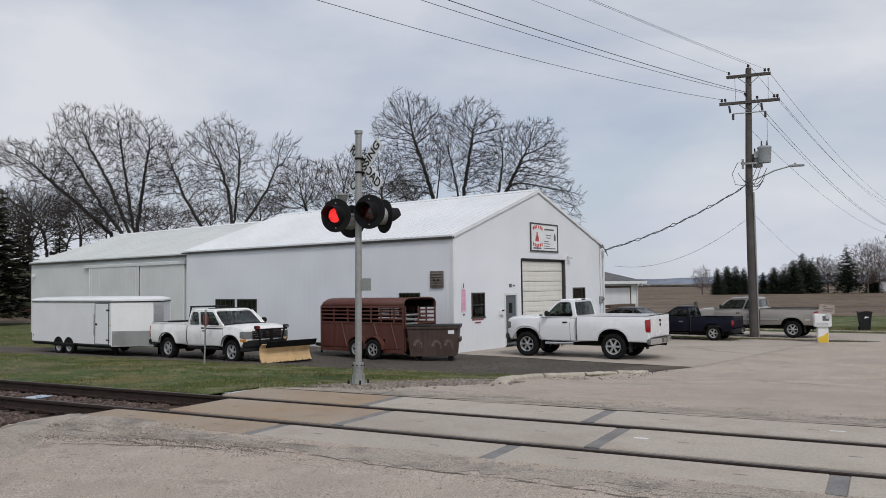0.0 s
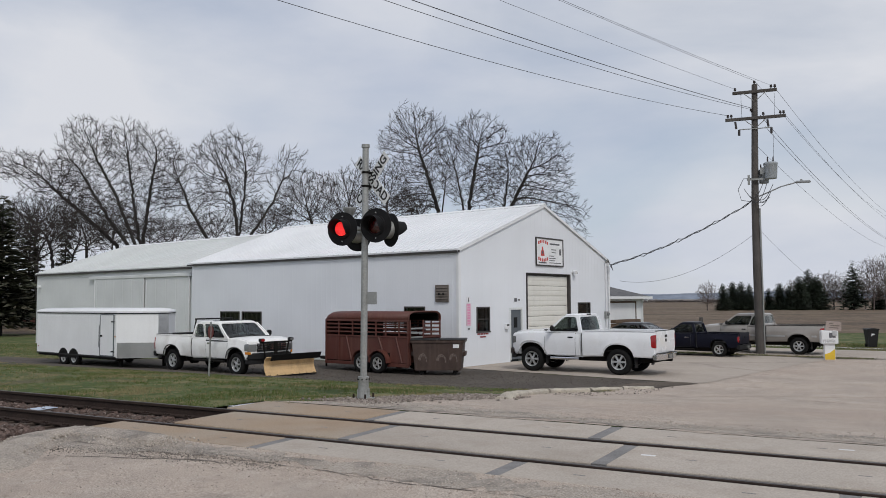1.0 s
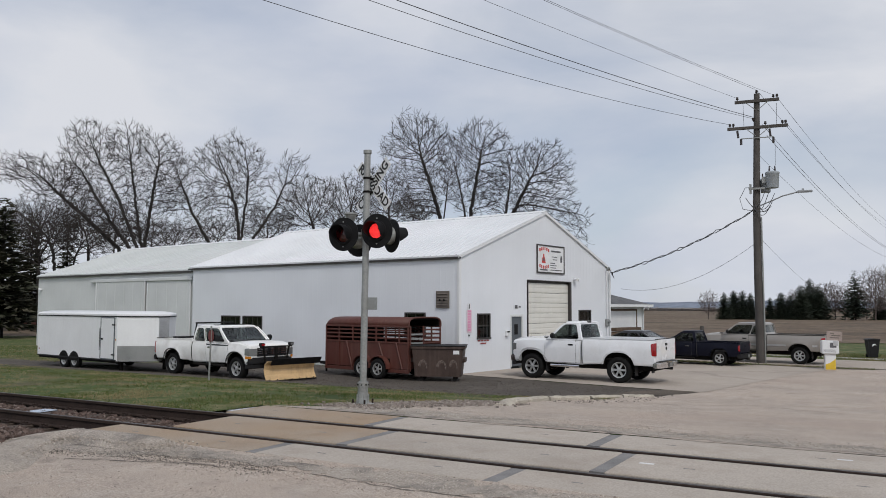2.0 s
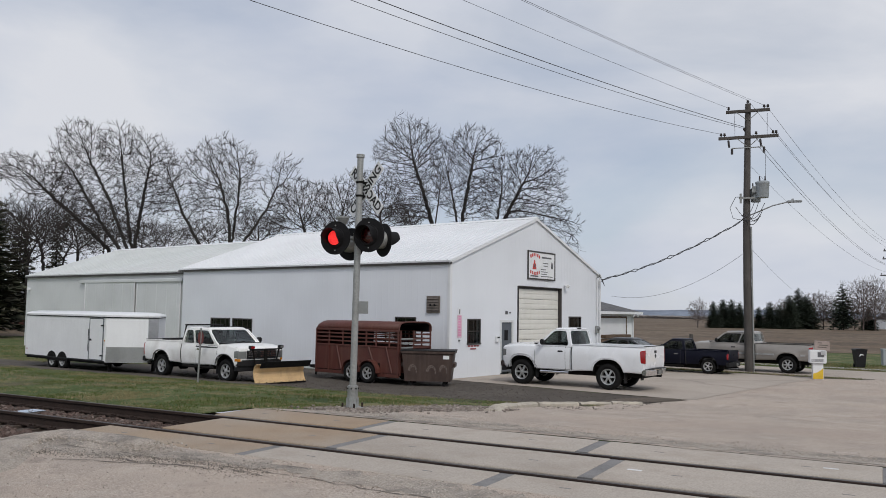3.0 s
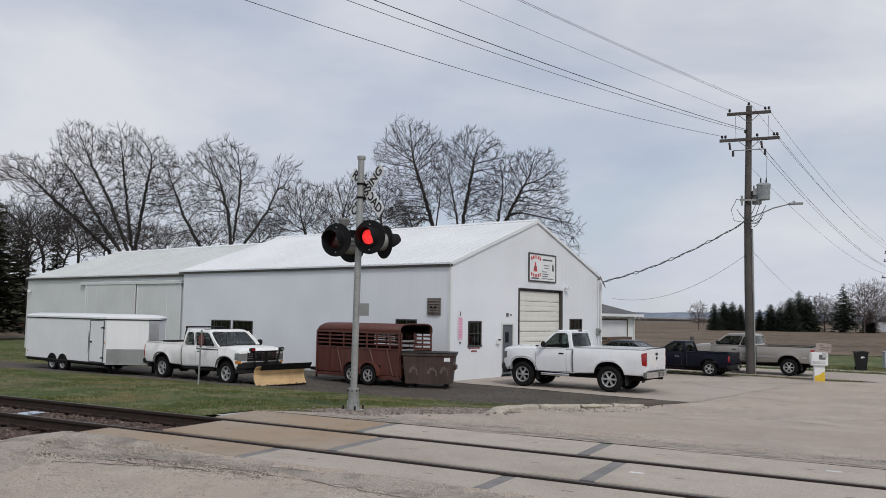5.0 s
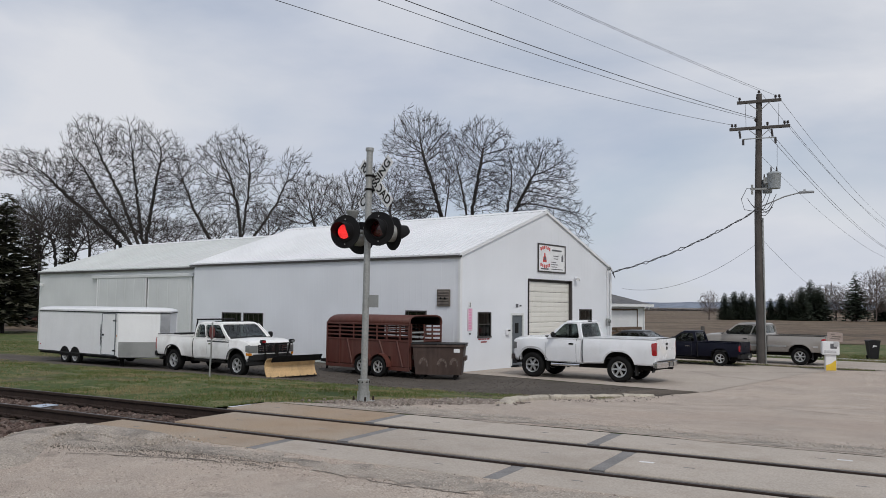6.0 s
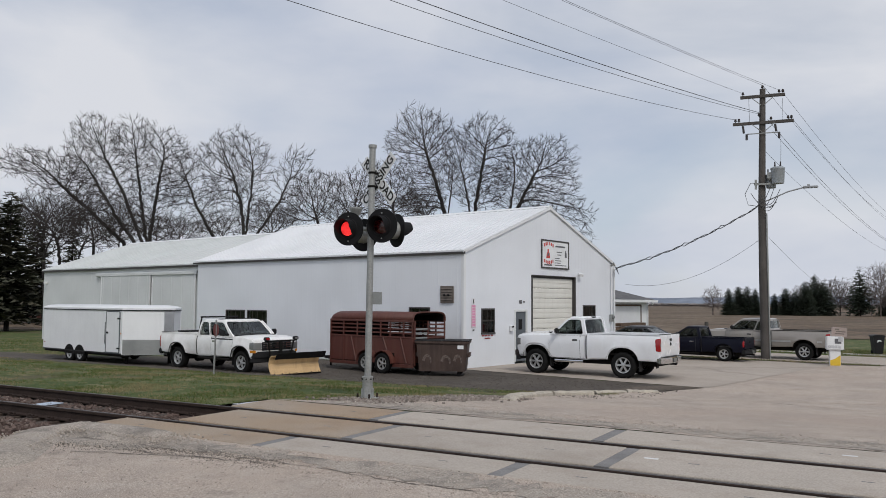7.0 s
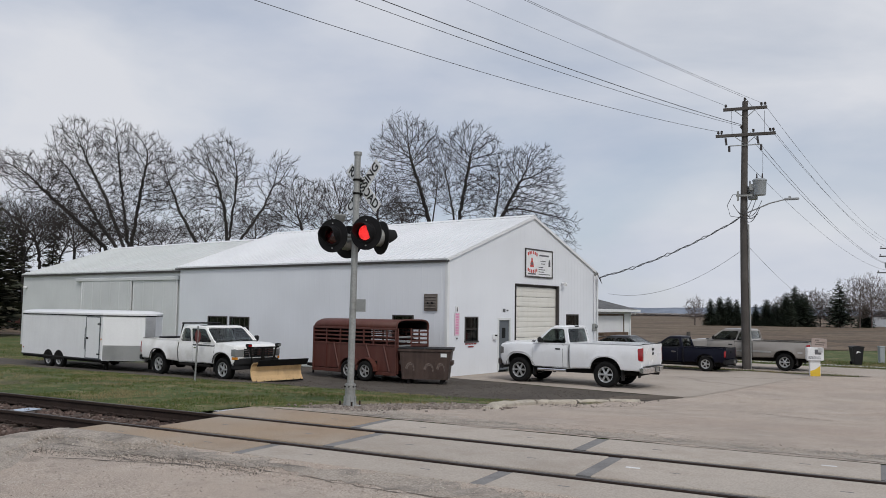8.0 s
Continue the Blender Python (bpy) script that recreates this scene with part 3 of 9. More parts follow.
def ribs(bm, length, top, holes, axis, pitch=0.305, proud=0.016, w=0.035):
    """Standing ribs of steel sheet, broken at the openings."""
    k = 1
    while k * pitch < length - 0.05:
        x = k * pitch
        k += 1
        z, stops = 0.06, []
        for lo, hi in sorted((h[2] - 0.08, h[3] + 0.08) for h in holes if h[0] - 0.1 <= x <= h[1] + 0.1):
            if lo > z + 0.05:
                stops.append((z, lo))
            z = hi
        stops.append((z, top(x) - 0.03))
        for a, b in stops:
            if axis == "x":
                vs = [bm.verts.new(p) for p in ((x - w, 0, a), (x - w * 0.4, -proud, a), (x + w * 0.4, -proud, a), (x + w, 0, a), (x - w, 0, b), (x - w * 0.4, -proud, b), (x + w * 0.4, -proud, b), (x + w, 0, b))]
            else:
                vs = [bm.verts.new(p) for p in ((0, x - w, a), (-proud, x - w * 0.4, a), (-proud, x + w * 0.4, a), (0, x + w, a), (0, x - w, b), (-proud, x - w * 0.4, b), (-proud, x + w * 0.4, b), (0, x + w, b))]
            for i in range(3):
                bm.faces.new((vs[i], vs[i + 1], vs[i + 5], vs[i + 4]))
    return bm


def roof_sheets(name, parent, w, length, eave, ridge, over, m, pitch=0.305, metal=None):
    """Two slopes of ribbed steel sheet with a ridge cap, each slope one slab with its ribs."""
    slope = (ridge - eave) / (w / 2)
    for side in (0, 1):
        def p(t, y, up):
            # t runs from the eave to the ridge
            x = -over + (w / 2 + over) * t
            z = eave - over * slope + (ridge - eave + over * slope) * t + up
            return (x if side == 0 else w - x, y, z)
        bm = bmesh.new()
        y0, y1 = -0.06, length + 0.06
        outline, y = [(y1, 0.02), (y0, 0.02), (y0, 0.075)], y0 + 0.15
        while y < y1 - 0.05:
            outline += [(y - 0.035, 0.075), (y - 0.014, 0.105), (y + 0.014, 0.105), (y + 0.035, 0.075)]
            y += pitch
        outline.append((y1, 0.075))
        low, high = ([bm.verts.new(p(t, y, u)) for y, u in outline] for t in (0.0, 1.0))
        for i in range(len(outline)):
            k = (i + 1) % len(outline)
            bm.faces.new((low[i], low[k], high[k], high[i]))
        bm.faces.new(low), bm.faces.new(high)
        part("roof", bm, metal or ROOF_METAL, parent, "white ribbed steel roof slope", m)
    cap = [(w / 2 - 0.22, ridge - 0.22 * slope + 0.10), (w / 2, ridge + 0.125), (w / 2 + 0.22, ridge - 0.22 * slope + 0.10), (w / 2 + 0.2, ridge - 0.22 * slope + 0.085), (w / 2, ridge + 0.10), (w / 2 - 0.2, ridge - 0.22 * slope + 0.085)]
    part("ridge_cap", one_prism(cap, -0.07, length + 0.07), WHITE_TRIM, parent, m=m)


def window_unit(parent, x0, x1, z0, z1, axis, bars, sash=True):
    """A dark-framed window set in its opening: frame, panes, meeting rails and glazing bars."""
    def bx(a0, a1, d0, d1, c0, c1, bevel=0.006):
        return one_box(a0, a1, d0, d1, c0, c1, bevel) if axis == "x" else one_box(d0, d1, a0, a1, c0, c1, bevel)
    win = part("window", bx(x0, x1, -0.03, 0.06, z1 - 0.055, z1), DARK_TRIM, parent, "dark-framed window")
    part("frame", bx(x0, x0 + 0.055, -0.03, 0.06, z0, z1 - 0.055), DARK_TRIM, win)
    part("frame", bx(x1 - 0.055, x1, -0.03, 0.06, z0, z1 - 0.055), DARK_TRIM, win)
    part("sill", bx(x0 - 0.02, x1 + 0.02, -0.05, 0.06, z0 - 0.03, z0 + 0.03), DARK_TRIM, win)
    zm = (z0 + z1) / 2
    if sash:
        part("meeting_rail", bx(x0 + 0.055, x1 - 0.055, -0.01, 0.04, zm - 0.02, zm + 0.02), DARK_TRIM, win)
    for k in range(1, bars):
        x = x0 + (x1 - x0) * k / bars
        part("glazing_bar", bx(x - 0.01, x + 0.01, 0.0, 0.03, z0 + 0.03, z1 - 0.055), DARK_TRIM, win)
    for a, b in ((z0 + 0.03, zm - 0.02), (zm + 0.02, z1 - 0.055)):
        part("pane", bx(x0 + 0.055, x1 - 0.055, 0.012, 0.018, a, b, 0), PANE, win)
    return win


def build_garage():
    g = thing("garage_building", BLD, "white steel-sided garage with a low ribbed metal roof", "garage")
    top = lambda x: EAVE + SLOPE * min(x, BW - x)
    gh = [(1.13, 2.02, 1.21, 2.17), (3.48, 4.38, -0.35, 2.08), (4.73, 8.47, -0.35, 3.56), (9.21, 10.42, 1.25, 2.30)]
    sh = [(11.19, 12.6, 1.05, 1.97), (12.77, 14.22, 1.05, 1.97), (1.59, 2.65, 1.3, 2.2)]
    flat = lambda y: EAVE
    part("wall", holed(bmesh.new(), BW, top, 0.2, gh, "x"), WHITE_METAL, g, "white steel gable wall")
    part("siding_ribs", ribs(bmesh.new(), BW, top, gh, "x", proud=0.003), WHITE_METAL, g)["kind"] = "stuff"
    bm = holed(bmesh.new(), BL - 0.4015, flat, 0.2, [(a - 0.2, b - 0.2, c, d) for a, b, c, d in sh], "y")
    part("wall", bm, WHITE_METAL, g, "white steel side wall", m=pose(0, 0.2005, 0))
    part("siding_ribs", ribs(bmesh.new(), BL, flat, sh, "y", proud=0.003), WHITE_METAL, g)["kind"] = "stuff"
    part("wall", one_box(BW - 0.2, BW, 0.201, BL, -0.35, EAVE), WHITE_METAL, g)
    bm = bmesh.new()
    prism(bm, [(0.2, -0.35), (BW - 0.2, -0.35), (BW - 0.2, EAVE), (BW / 2, RIDGE - 0.05), (0.2, EAVE)], BL - 0.2, BL - 0.002)
    part("wall", bm, WHITE_METAL, g)
    part("floor_slab", one_box(0.2, BW - 0.2, 0.2, BL - 0.2, -0.3, 0.02), ROOM, g)
    # dark boards added behind the windows stand in for the unlit room
    part("window_backing", one_box(0.6, BW - 0.6, 0.9, 0.95, 0.02, EAVE), ROOM, g, "dark backing board painting the dim room behind the windows")
    part("window_backing", one_box(0.9, 0.95, 1.0, BL - 0.6, 0.02, EAVE), ROOM, g, "dark backing board painting the dim room behind the windows")
    roof_sheets("roof", g, BW, BL, EAVE, RIDGE, 0.08, None)
    # corner and rake trim, eave edge
    for x0, x1, y0, y1 in ((-0.03, 0.10, -0.03, -0.002), (-0.03, -0.002, -0.002, 0.10), (BW - 0.10, BW + 0.03, -0.03, -0.002)):
        part("corner_trim", one_box(x0, x1, y0, y1, -0.1, EAVE - 0.04, 0.004), WHITE_TRIM, g)
    for s in (0, 1):
        f = lambda x: x if s == 0 else BW - x
        rake = [(f(-0.1), EAVE - 0.1 * SLOPE - 0.05), (f(BW / 2), RIDGE - 0.05), (f(BW / 2), RIDGE + 0.015), (f(-0.1), EAVE - 0.1 * SLOPE + 0.015)]
        part("rake_trim", one_prism(rake, -0.075, -0.02), WHITE_TRIM, g, "white rake trim")
    part("eave_trim", one_box(-0.1, -0.03, -0.1, BL + 0.1, EAVE - 0.10, EAVE - 0.02, 0.004), DARK_TRIM, g, "dark drip edge under the roof")
    part("base_trim", one_box(-0.025, -0.009, 0.0, BL, -0.05, 0.06), GREY_SIDING, g)
    # overhead door of seven sections
    od = part("overhead_door", one_box(4.73, 8.47, 0.11, 0.14, 3.45, 3.56), DARK_TRIM, g, "cream sectional overhead door")
    n = 8
    for i in range(n):
        z0, z1 = i * 3.46 / n, (i + 1) * 3.46 / n
        bm = one_box(4.80, 8.40, 0.10, 0.14, z0 + 0.004, z1 - 0.010, 0.012)
        box(bm, 4.84, 8.36, 0.090, 0.10, z0 + 0.05, z0 + 0.18, 0.006), box(bm, 4.84, 8.36, 0.090, 0.10, z0 + 0.24, z1 - 0.05, 0.006)
        part("door_section", bm, CREAM, od)
    # right piece is wider, painting the shaded return of the jamb dark
    for x0, x1, z0, z1 in ((4.775, 4.80, 0, 3.57), (8.40, 8.50, 0, 3.57), (4.80, 8.40, 3.535, 3.57)):
        part("door_frame", one_box(x0, x1, -0.04, 0.10, z0, z1, 0.006), DARK_TRIM, od, "dark door frame, shade of the right jamb painted in")
    # walk-in door
    d = part("door", one_box(3.53, 4.33, 0.03, 0.075, 0.02, 2.03, 0.004), GREY_DOOR, g, "grey steel walk-in door with a small window")
    for x0, x1, z0, z1 in ((3.44, 3.53, 0, 2.12), (4.33, 4.42, 0, 2.12), (3.53, 4.33, 2.03, 2.12)):
        part("door_frame", one_box(x0, x1, -0.02, 0.07, z0, z1, 0.004), GREY_SIDING, d)
    part("door_window", one_box(3.80, 4.06, 0.02, 0.03, 1.30, 1.72, 0.004), BLACK, d, "small dark door window")
    part("door_handle", rod(one_rod((4.24, 0.03, 0.98), (4.24, -0.03, 0.98), 0.012), (4.24, -0.03, 0.98), (4.14, -0.03, 0.98), 0.012), CHROME, d)
    window_unit(g, 1.13, 2.02, 1.21, 2.17, "x", 2)
    window_unit(g, 9.21, 10.42, 1.25, 2.30, "x", 2)
    window_unit(g, 11.19, 12.6, 1.05, 1.97, "y", 4)
    window_unit(g, 12.77, 14.22, 1.05, 1.97, "y", 4)
    window_unit(g, 1.59, 2.65, 1.3, 2.2, "y", 2)


def build_shed():
    m = BLD @ pose(0.3, BL + 0.05, 0)
    L, W, e, r = 16.45, 11.8, 4.22, 6.20
    s = thing("storage_shed", m, "long pale grey steel shed joined to the garage", "shed")
    top = lambda y: e
    part("wall", holed(bmesh.new(), L, top, 0.2, [], "y"), GREY_SIDING, s, "weathered pale grey side wall")
    part("siding_ribs", ribs(bmesh.new(), L, top, [(0.3, 9.6, 0, 3.9)], "y", proud=0.004), GREY_SIDING, s)["kind"] = "stuff"
    sl = (r - e) / (W / 2)
    part("wall", one_prism([(0.21, -0.35), (W - 0.21, -0.35), (W - 0.21, e), (W / 2, r - 0.05), (0.21, e)], L - 0.2, L - 0.002), GREY_SIDING, s)
    part("wall", one_box(W - 0.2, W, 0, L, -0.35, e), GREY_SIDING, s)
    roof_sheets("roof", s, W, L, e, r, 0.12, None, pitch=0.61, metal=ROOF_OLD)
    part("eave_trim", one_box(-0.14, -0.03, 0, L + 0.1, e - 0.12, e - 0.03, 0.004), DARK_TRIM, s, "grey drip edge")
    # two sliding doors hung from a covered track
    part("door_track", one_box(-0.16, -0.01, 0.1, 9.9, 3.72, 3.90, 0.02), GREY_SIDING, s, "covered sliding door track")
    for y0, y1, off in ((0.25, 4.15, -0.05), (4.27, 9.3, -0.09)):
        bm = one_box(off - 0.04, off, y0, y1, 0.05, 3.76, 0.008)
        d, k = part("sliding_door", bm, GREY_SIDING, s, "pale grey sliding door"), y0 + 0.3
        while k < y1 - 0.1:
            part("stiffener", one_box(off - 0.05, off - 0.041, k - 0.02, k + 0.02, 0.08, 3.7), GREY_SIDING, d)
            k += 0.9
        for y in (y0 + 0.02, y1 - 0.02):
            part("door_edge", one_box(off - 0.06, off - 0.04, y - 0.03, y + 0.03, 0.05, 3.74), WHITE_TRIM, d)
    part("door_gap", one_box(-0.05, -0.01, 4.16, 4.26, 0.05, 3.74), BLACK, s, "dark gap between the sliding doors")
    part("wall_lamp", one_box(-0.22, -0.02, L - 0.55, L - 0.4, 3.35, 3.5, 0.02), WHITE_TRIM, s)


build_garage()
build_shed()


# ---------------------------------------------------------------- vehicles (x forward, y to their left, z up, origin on the ground mid wheelbase)
PAINT_WHITE = mat("white_car_paint", (0.80, 0.815, 0.84), 0.28, 0.0, 0.03, 1.5, 40, 0.0, coat=0.5, dirt=(0.66, 0.64, 0.61), dirt_amount=0.2)
PAINT_OLD_WHITE = mat("aged_white_car_paint", (0.87, 0.87, 0.86), 0.35, 0.0, 0.05, 1.5, 40, 0.0, coat=0.2, dirt=(0.45, 0.42, 0.38), dirt_amount=0.4)
PAINT_NAVY = mat("dark_navy_car_paint", (0.004, 0.005, 0.014), 0.4, 0.0, 0.1, 2, 40, 0.0, spec=0.18)
PAINT_PEWTER = mat("pewter_metallic_paint", (0.34, 0.315, 0.29), 0.4, 0.3, 0.06, 2, 60, 0.0, coat=0.5)
PAINT_GREY = mat("dark_grey_car_paint", (0.025, 0.027, 0.031), 0.35, 0.2, 0.06, 2, 60, 0.0, coat=0.3)
PLASTIC = mat("black_trim_plastic", (0.012, 0.012, 0.013), 0.6, 0.0, 0.1, 4, 60, 0.1, spec=0.3)
CABIN = mat("grey_cabin_trim", (0.03, 0.029, 0.028), 0.85, 0.0, 0.1)
RED_LENS = mat("red_tail_lens", (0.33, 0.008, 0.012), 0.2, 0.0, 0.1, coat=0.5)
CLEAR_LENS = mat("clear_lamp_lens", (0.27, 0.28, 0.28), 0.12, 0.4, 0.05)
AMBER = mat("amber_lens", (0.65, 0.25, 0.03), 0.25)
STEEL_DARK = mat("dark_chassis_steel", (0.012, 0.011, 0.010), 0.85, 0.0, 0.2, spec=0.15)


def wheel_meshes(r, w, spokes, name):
    """Tyre and rim meshes, axle along y, outer face at -y."""
    bm = bmesh.new()
    h = w / 2
    lathe(bm, [(-h * 0.75, r * 0.60), (-h * 0.98, r * 0.72), (-h, r * 0.82), (-h * 0.92, r * 0.93), (-h * 0.72, r * 0.985), (-h * 0.3, r), (h * 0.3, r), (h * 0.72, r * 0.985), (h * 0.92, r * 0.93), (h, r * 0.82), (h * 0.98, r * 0.72), (h * 0.75, r * 0.60)], 32)
    tyre = part("tyre", bm, RUBBER, smooth=True)
    bm = bmesh.new()
    lathe(bm, [(-h * 0.80, r * 0.61), (-h * 0.86, r * 0.60), (-h * 0.82, r * 0.55), (-h * 0.35, r * 0.52), (h * 0.7, r * 0.5), (h * 0.7, r * 0.05)], 32)
    lathe(bm, [(-h * 0.78, r * 0.001), (-h * 0.80, r * 0.10), (-h * 0.74, r * 0.15), (-h * 0.3, r * 0.16)], 16)
    for k in range(spokes):
        a = k * math.tau / spokes
        q = Matrix.Rotation(a, 4, "Y")
        vs = [bm.verts.new(q @ Vector(p)) for p in ((r * 0.10, -h * 0.72, -r * 0.055), (r * 0.10, -h * 0.72, r * 0.055), (r * 0.57, -h * 0.66, r * 0.075), (r * 0.57, -h * 0.66, -r * 0.075),
                                                     (r * 0.10, -h * 0.4, -r * 0.065), (r * 0.10, -h * 0.4, r * 0.065), (r * 0.57, -h * 0.4, r * 0.085), (r * 0.57, -h * 0.4, -r * 0.085))]
        for f in ((0, 1, 2, 3), (0, 1, 5, 4), (1, 2, 6, 5), (2, 3, 7, 6), (3, 0, 4, 7)):
            bm.faces.new([vs[i] for i in f])
    rim = part("rim", bm, ALU, smooth=True)
    a, b = tyre.data, rim.data
    bpy.data.objects.remove(tyre), bpy.data.objects.remove(rim)
    return a, b


def add_wheels(car, r, w, spokes, spots):
    tyre, rim = wheel_meshes(r, w, spokes, "wheel")
    for x, y in spots:
        m = pose(x, y, r) @ (pose(0, 0, 0, 0, 0, 180) if y > 0 else WORLD)
        wh = part("wheel", one_rod((0, -w * 0.19, 0), (0, w * 0.42, 0), r * 0.47, seg=20), STEEL_DARK, car, m=m)
        again("tyre", tyre, wh, WORLD, "black rubber tyre")
        again("rim", rim, wh, WORLD, "silver wheel rim")


def arch(cx, cz, ra, z, n=10):
    """Points of a slightly squared wheel arch from its rear foot over to its front foot at the height z."""
    a, out = math.asin(max(-1, min(1, (z - cz) / ra))), []
    for k in range(n + 1):
        t = a + (math.pi - 2 * a) * k / n
        c, h = math.cos(t), math.sin(t)
        out.append((cx - ra * math.copysign(abs(c) ** 0.84, c), cz + ra * math.copysign(abs(h) ** 0.84, h)))
    return out


def slab(corners, t=0.006):
    """A thin plate through four corners."""
    bm = bmesh.new()
    c = [Vector(p) for p in corners]
    nrm = (c[1] - c[0]).cross(c[2] - c[0]).normalized() * t
    a, b = [bm.verts.new(p) for p in c], [bm.verts.new(p + nrm) for p in c]
    k = len(c)
    bm.faces.new(a), bm.faces.new(b)
    for i in range(k):
        bm.faces.new((a[i], a[(i + 1) % k], b[(i + 1) % k], b[i]))
    return bm


def ring_at(poly, n):
    """n points evenly spaced along a closed outline."""
    pts = [Vector(p) for p in poly]
    seg = [(a, b, (b - a).length) for a, b in zip(pts, pts[1:] + pts[:1])]
    total, out, k, run = sum(s[2] for s in seg), [], 0, 0.0
    for i in range(n):
        want = total * i / n
        while run + seg[k][2] < want:
            run += seg[k][2]
            k += 1
        out.append(seg[k][0].lerp(seg[k][1], (want - run) / seg[k][2]))
    return out


def rounded(poly, r, n=4):
    """An outline with its corners rounded; r is one radius or one for each corner."""
    pts, out = [Vector(p) for p in poly], []
    for i, p in enumerate(pts):
        rad = r[i] if isinstance(r, (list, tuple)) else r
        a, b = (pts[i - 1] - p), (pts[(i + 1) % len(pts)] - p)
        ra, rb = min(rad, a.length * 0.45), min(rad, b.length * 0.45)
        p0, p1 = p + a.normalized() * ra, p + b.normalized() * rb
        for k in range(n + 1):
            t = k / n
            out.append(p0 * (1 - t) ** 2 + p * 2 * t * (1 - t) + p1 * t * t)
    return out


def pierced(outer, hole, to_world, inward, n=48):
    """A panel with one opening: the band between two outlines, given thickness along inward."""
    bm = bmesh.new()
    hp = ring_at(hole, n)
    c = sum(hp, Vector((0, 0))) / n
    op_all = ring_at(outer, n * 8)

    def ang(p):
        return math.atan2(p.y - c.y, p.x - c.x)
    op = [min(op_all, key=lambda q: abs(math.remainder(ang(q) - ang(h), math.tau))) for h in hp]
    for corner in (Vector(p) for p in outer):
        op[min(range(n), key=lambda i: (op[i] - corner).length)] = corner
    back = Vector(inward)
    rows = [[bm.verts.new(to_world(p)) for p in op], [bm.verts.new(to_world(p)) for p in hp],
            [bm.verts.new(to_world(p) + back) for p in hp], [bm.verts.new(to_world(p) + back) for p in op]]
    for a, b in zip(rows, rows[1:] + rows[:1]):
        for i in range(n):
            k = (i + 1) % n
            try:
                bm.faces.new((a[i], a[k], b[k], b[i]))
            except ValueError:
                pass
    return bm


def pane(hole, to_world, inward, grow_by=1.03, n=32):
    """A sheet of glass a little larger than its opening, set back along inward."""
    bm = bmesh.new()
    hp = ring_at(hole, n)
    c = sum(hp, Vector((0, 0))) / n
    d = Vector(inward)
    a = [bm.verts.new(to_world(c + (p - c) * grow_by) + d * 0.5) for p in hp]
    b = [bm.verts.new(to_world(c + (p - c) * grow_by) + d * 0.62) for p in hp]
    ca, cb = bm.verts.new(to_world(c) + d * 0.5), bm.verts.new(to_world(c) + d * 0.62)
    for i in range(n):
        k = (i + 1) % n
        bm.faces.new((ca, a[i], a[k])), bm.faces.new((cb, b[i], b[k])), bm.faces.new((a[i], a[k], b[k], b[i]))
    return bm


def body_warp(P):
    """How a vehicle's straight-sided blank is drawn into its rounded body."""
    hw, F, R, belt, zb = P["hw"], P["front"], P["rear"], P["belt"], P["rocker"]
    zc, ra = belt - P.get("shoulder", 0.26), P["r"] + P.get("gap", 0.10)

    def warp(v):
        x, y, z = v
        s, a = (1 if y > 0 else -1), min(1.0, abs(y) / hw)
        f = 1 - 0.045 * max(0.0, (z - zc) / (belt - zc)) ** 2 - 0.055 * max(0.0, (zc - z) / (zc - zb)) ** 2.2
        f -= P.get("nose_taper", 0.07) * max(0.0, (x - (F - 0.8)) / 0.8) ** 2 + 0.025 * max(0.0, ((R + 0.5) - x) / 0.5) ** 2
        y *= f
        if a > 0.8:
            for cx in (P["wf"], P["wr"]):
                d = math.hypot(x - cx, z - P["r"] - 0.03)
                y += s * P.get("swell", 0.03) * math.exp(-((d - ra - 0.02) / 0.085) ** 2)
        if x > F - 0.6:
            x -= P.get("nose_bow", 0.14) * a ** 3 * (x - (F - 0.6)) / 0.6
        if x > P["cab1"] - 0.1 and z > P["hood0"] - 0.10:
            k = min(1.0, (x - P["cab1"] + 0.1) / 0.25)
            z += k * (0.035 * (1 - a * a) + P.get("dome", 0.012) * math.exp(-((a - 0.42) / 0.13) ** 2))
        return Vector((x, y, z))
    return warp


def drawn(poly, y0, y1, warp, bevel=0.0, step=0.13, ys=()):
    """A side outline drawn out across the vehicle, cut into a fine net and warped."""
    bm = prism(bmesh.new(), poly, y0, y1, "xz", bevel, 3)
    xs, zs = [p[0] for p in poly], [p[1] for p in poly]
    cuts = [((min(xs) + step * (k + 0.5), 0, 0), (1, 0, 0)) for k in range(int((max(xs) - min(xs)) / step))]
    cuts += [((0, 0, min(zs) + step * (k + 0.5)), (0, 0, 1)) for k in range(int((max(zs) - min(zs)) / step))]
    cuts += [((0, y, 0), (0, 1, 0)) for y in ys]
    for co, no in cuts:
        bmesh.ops.bisect_plane(bm, geom=bm.verts[:] + bm.edges[:] + bm.faces[:], plane_co=co, plane_no=no, dist=1e-4)
    for v in bm.verts:
        v.co = warp(v.co)
    return bm


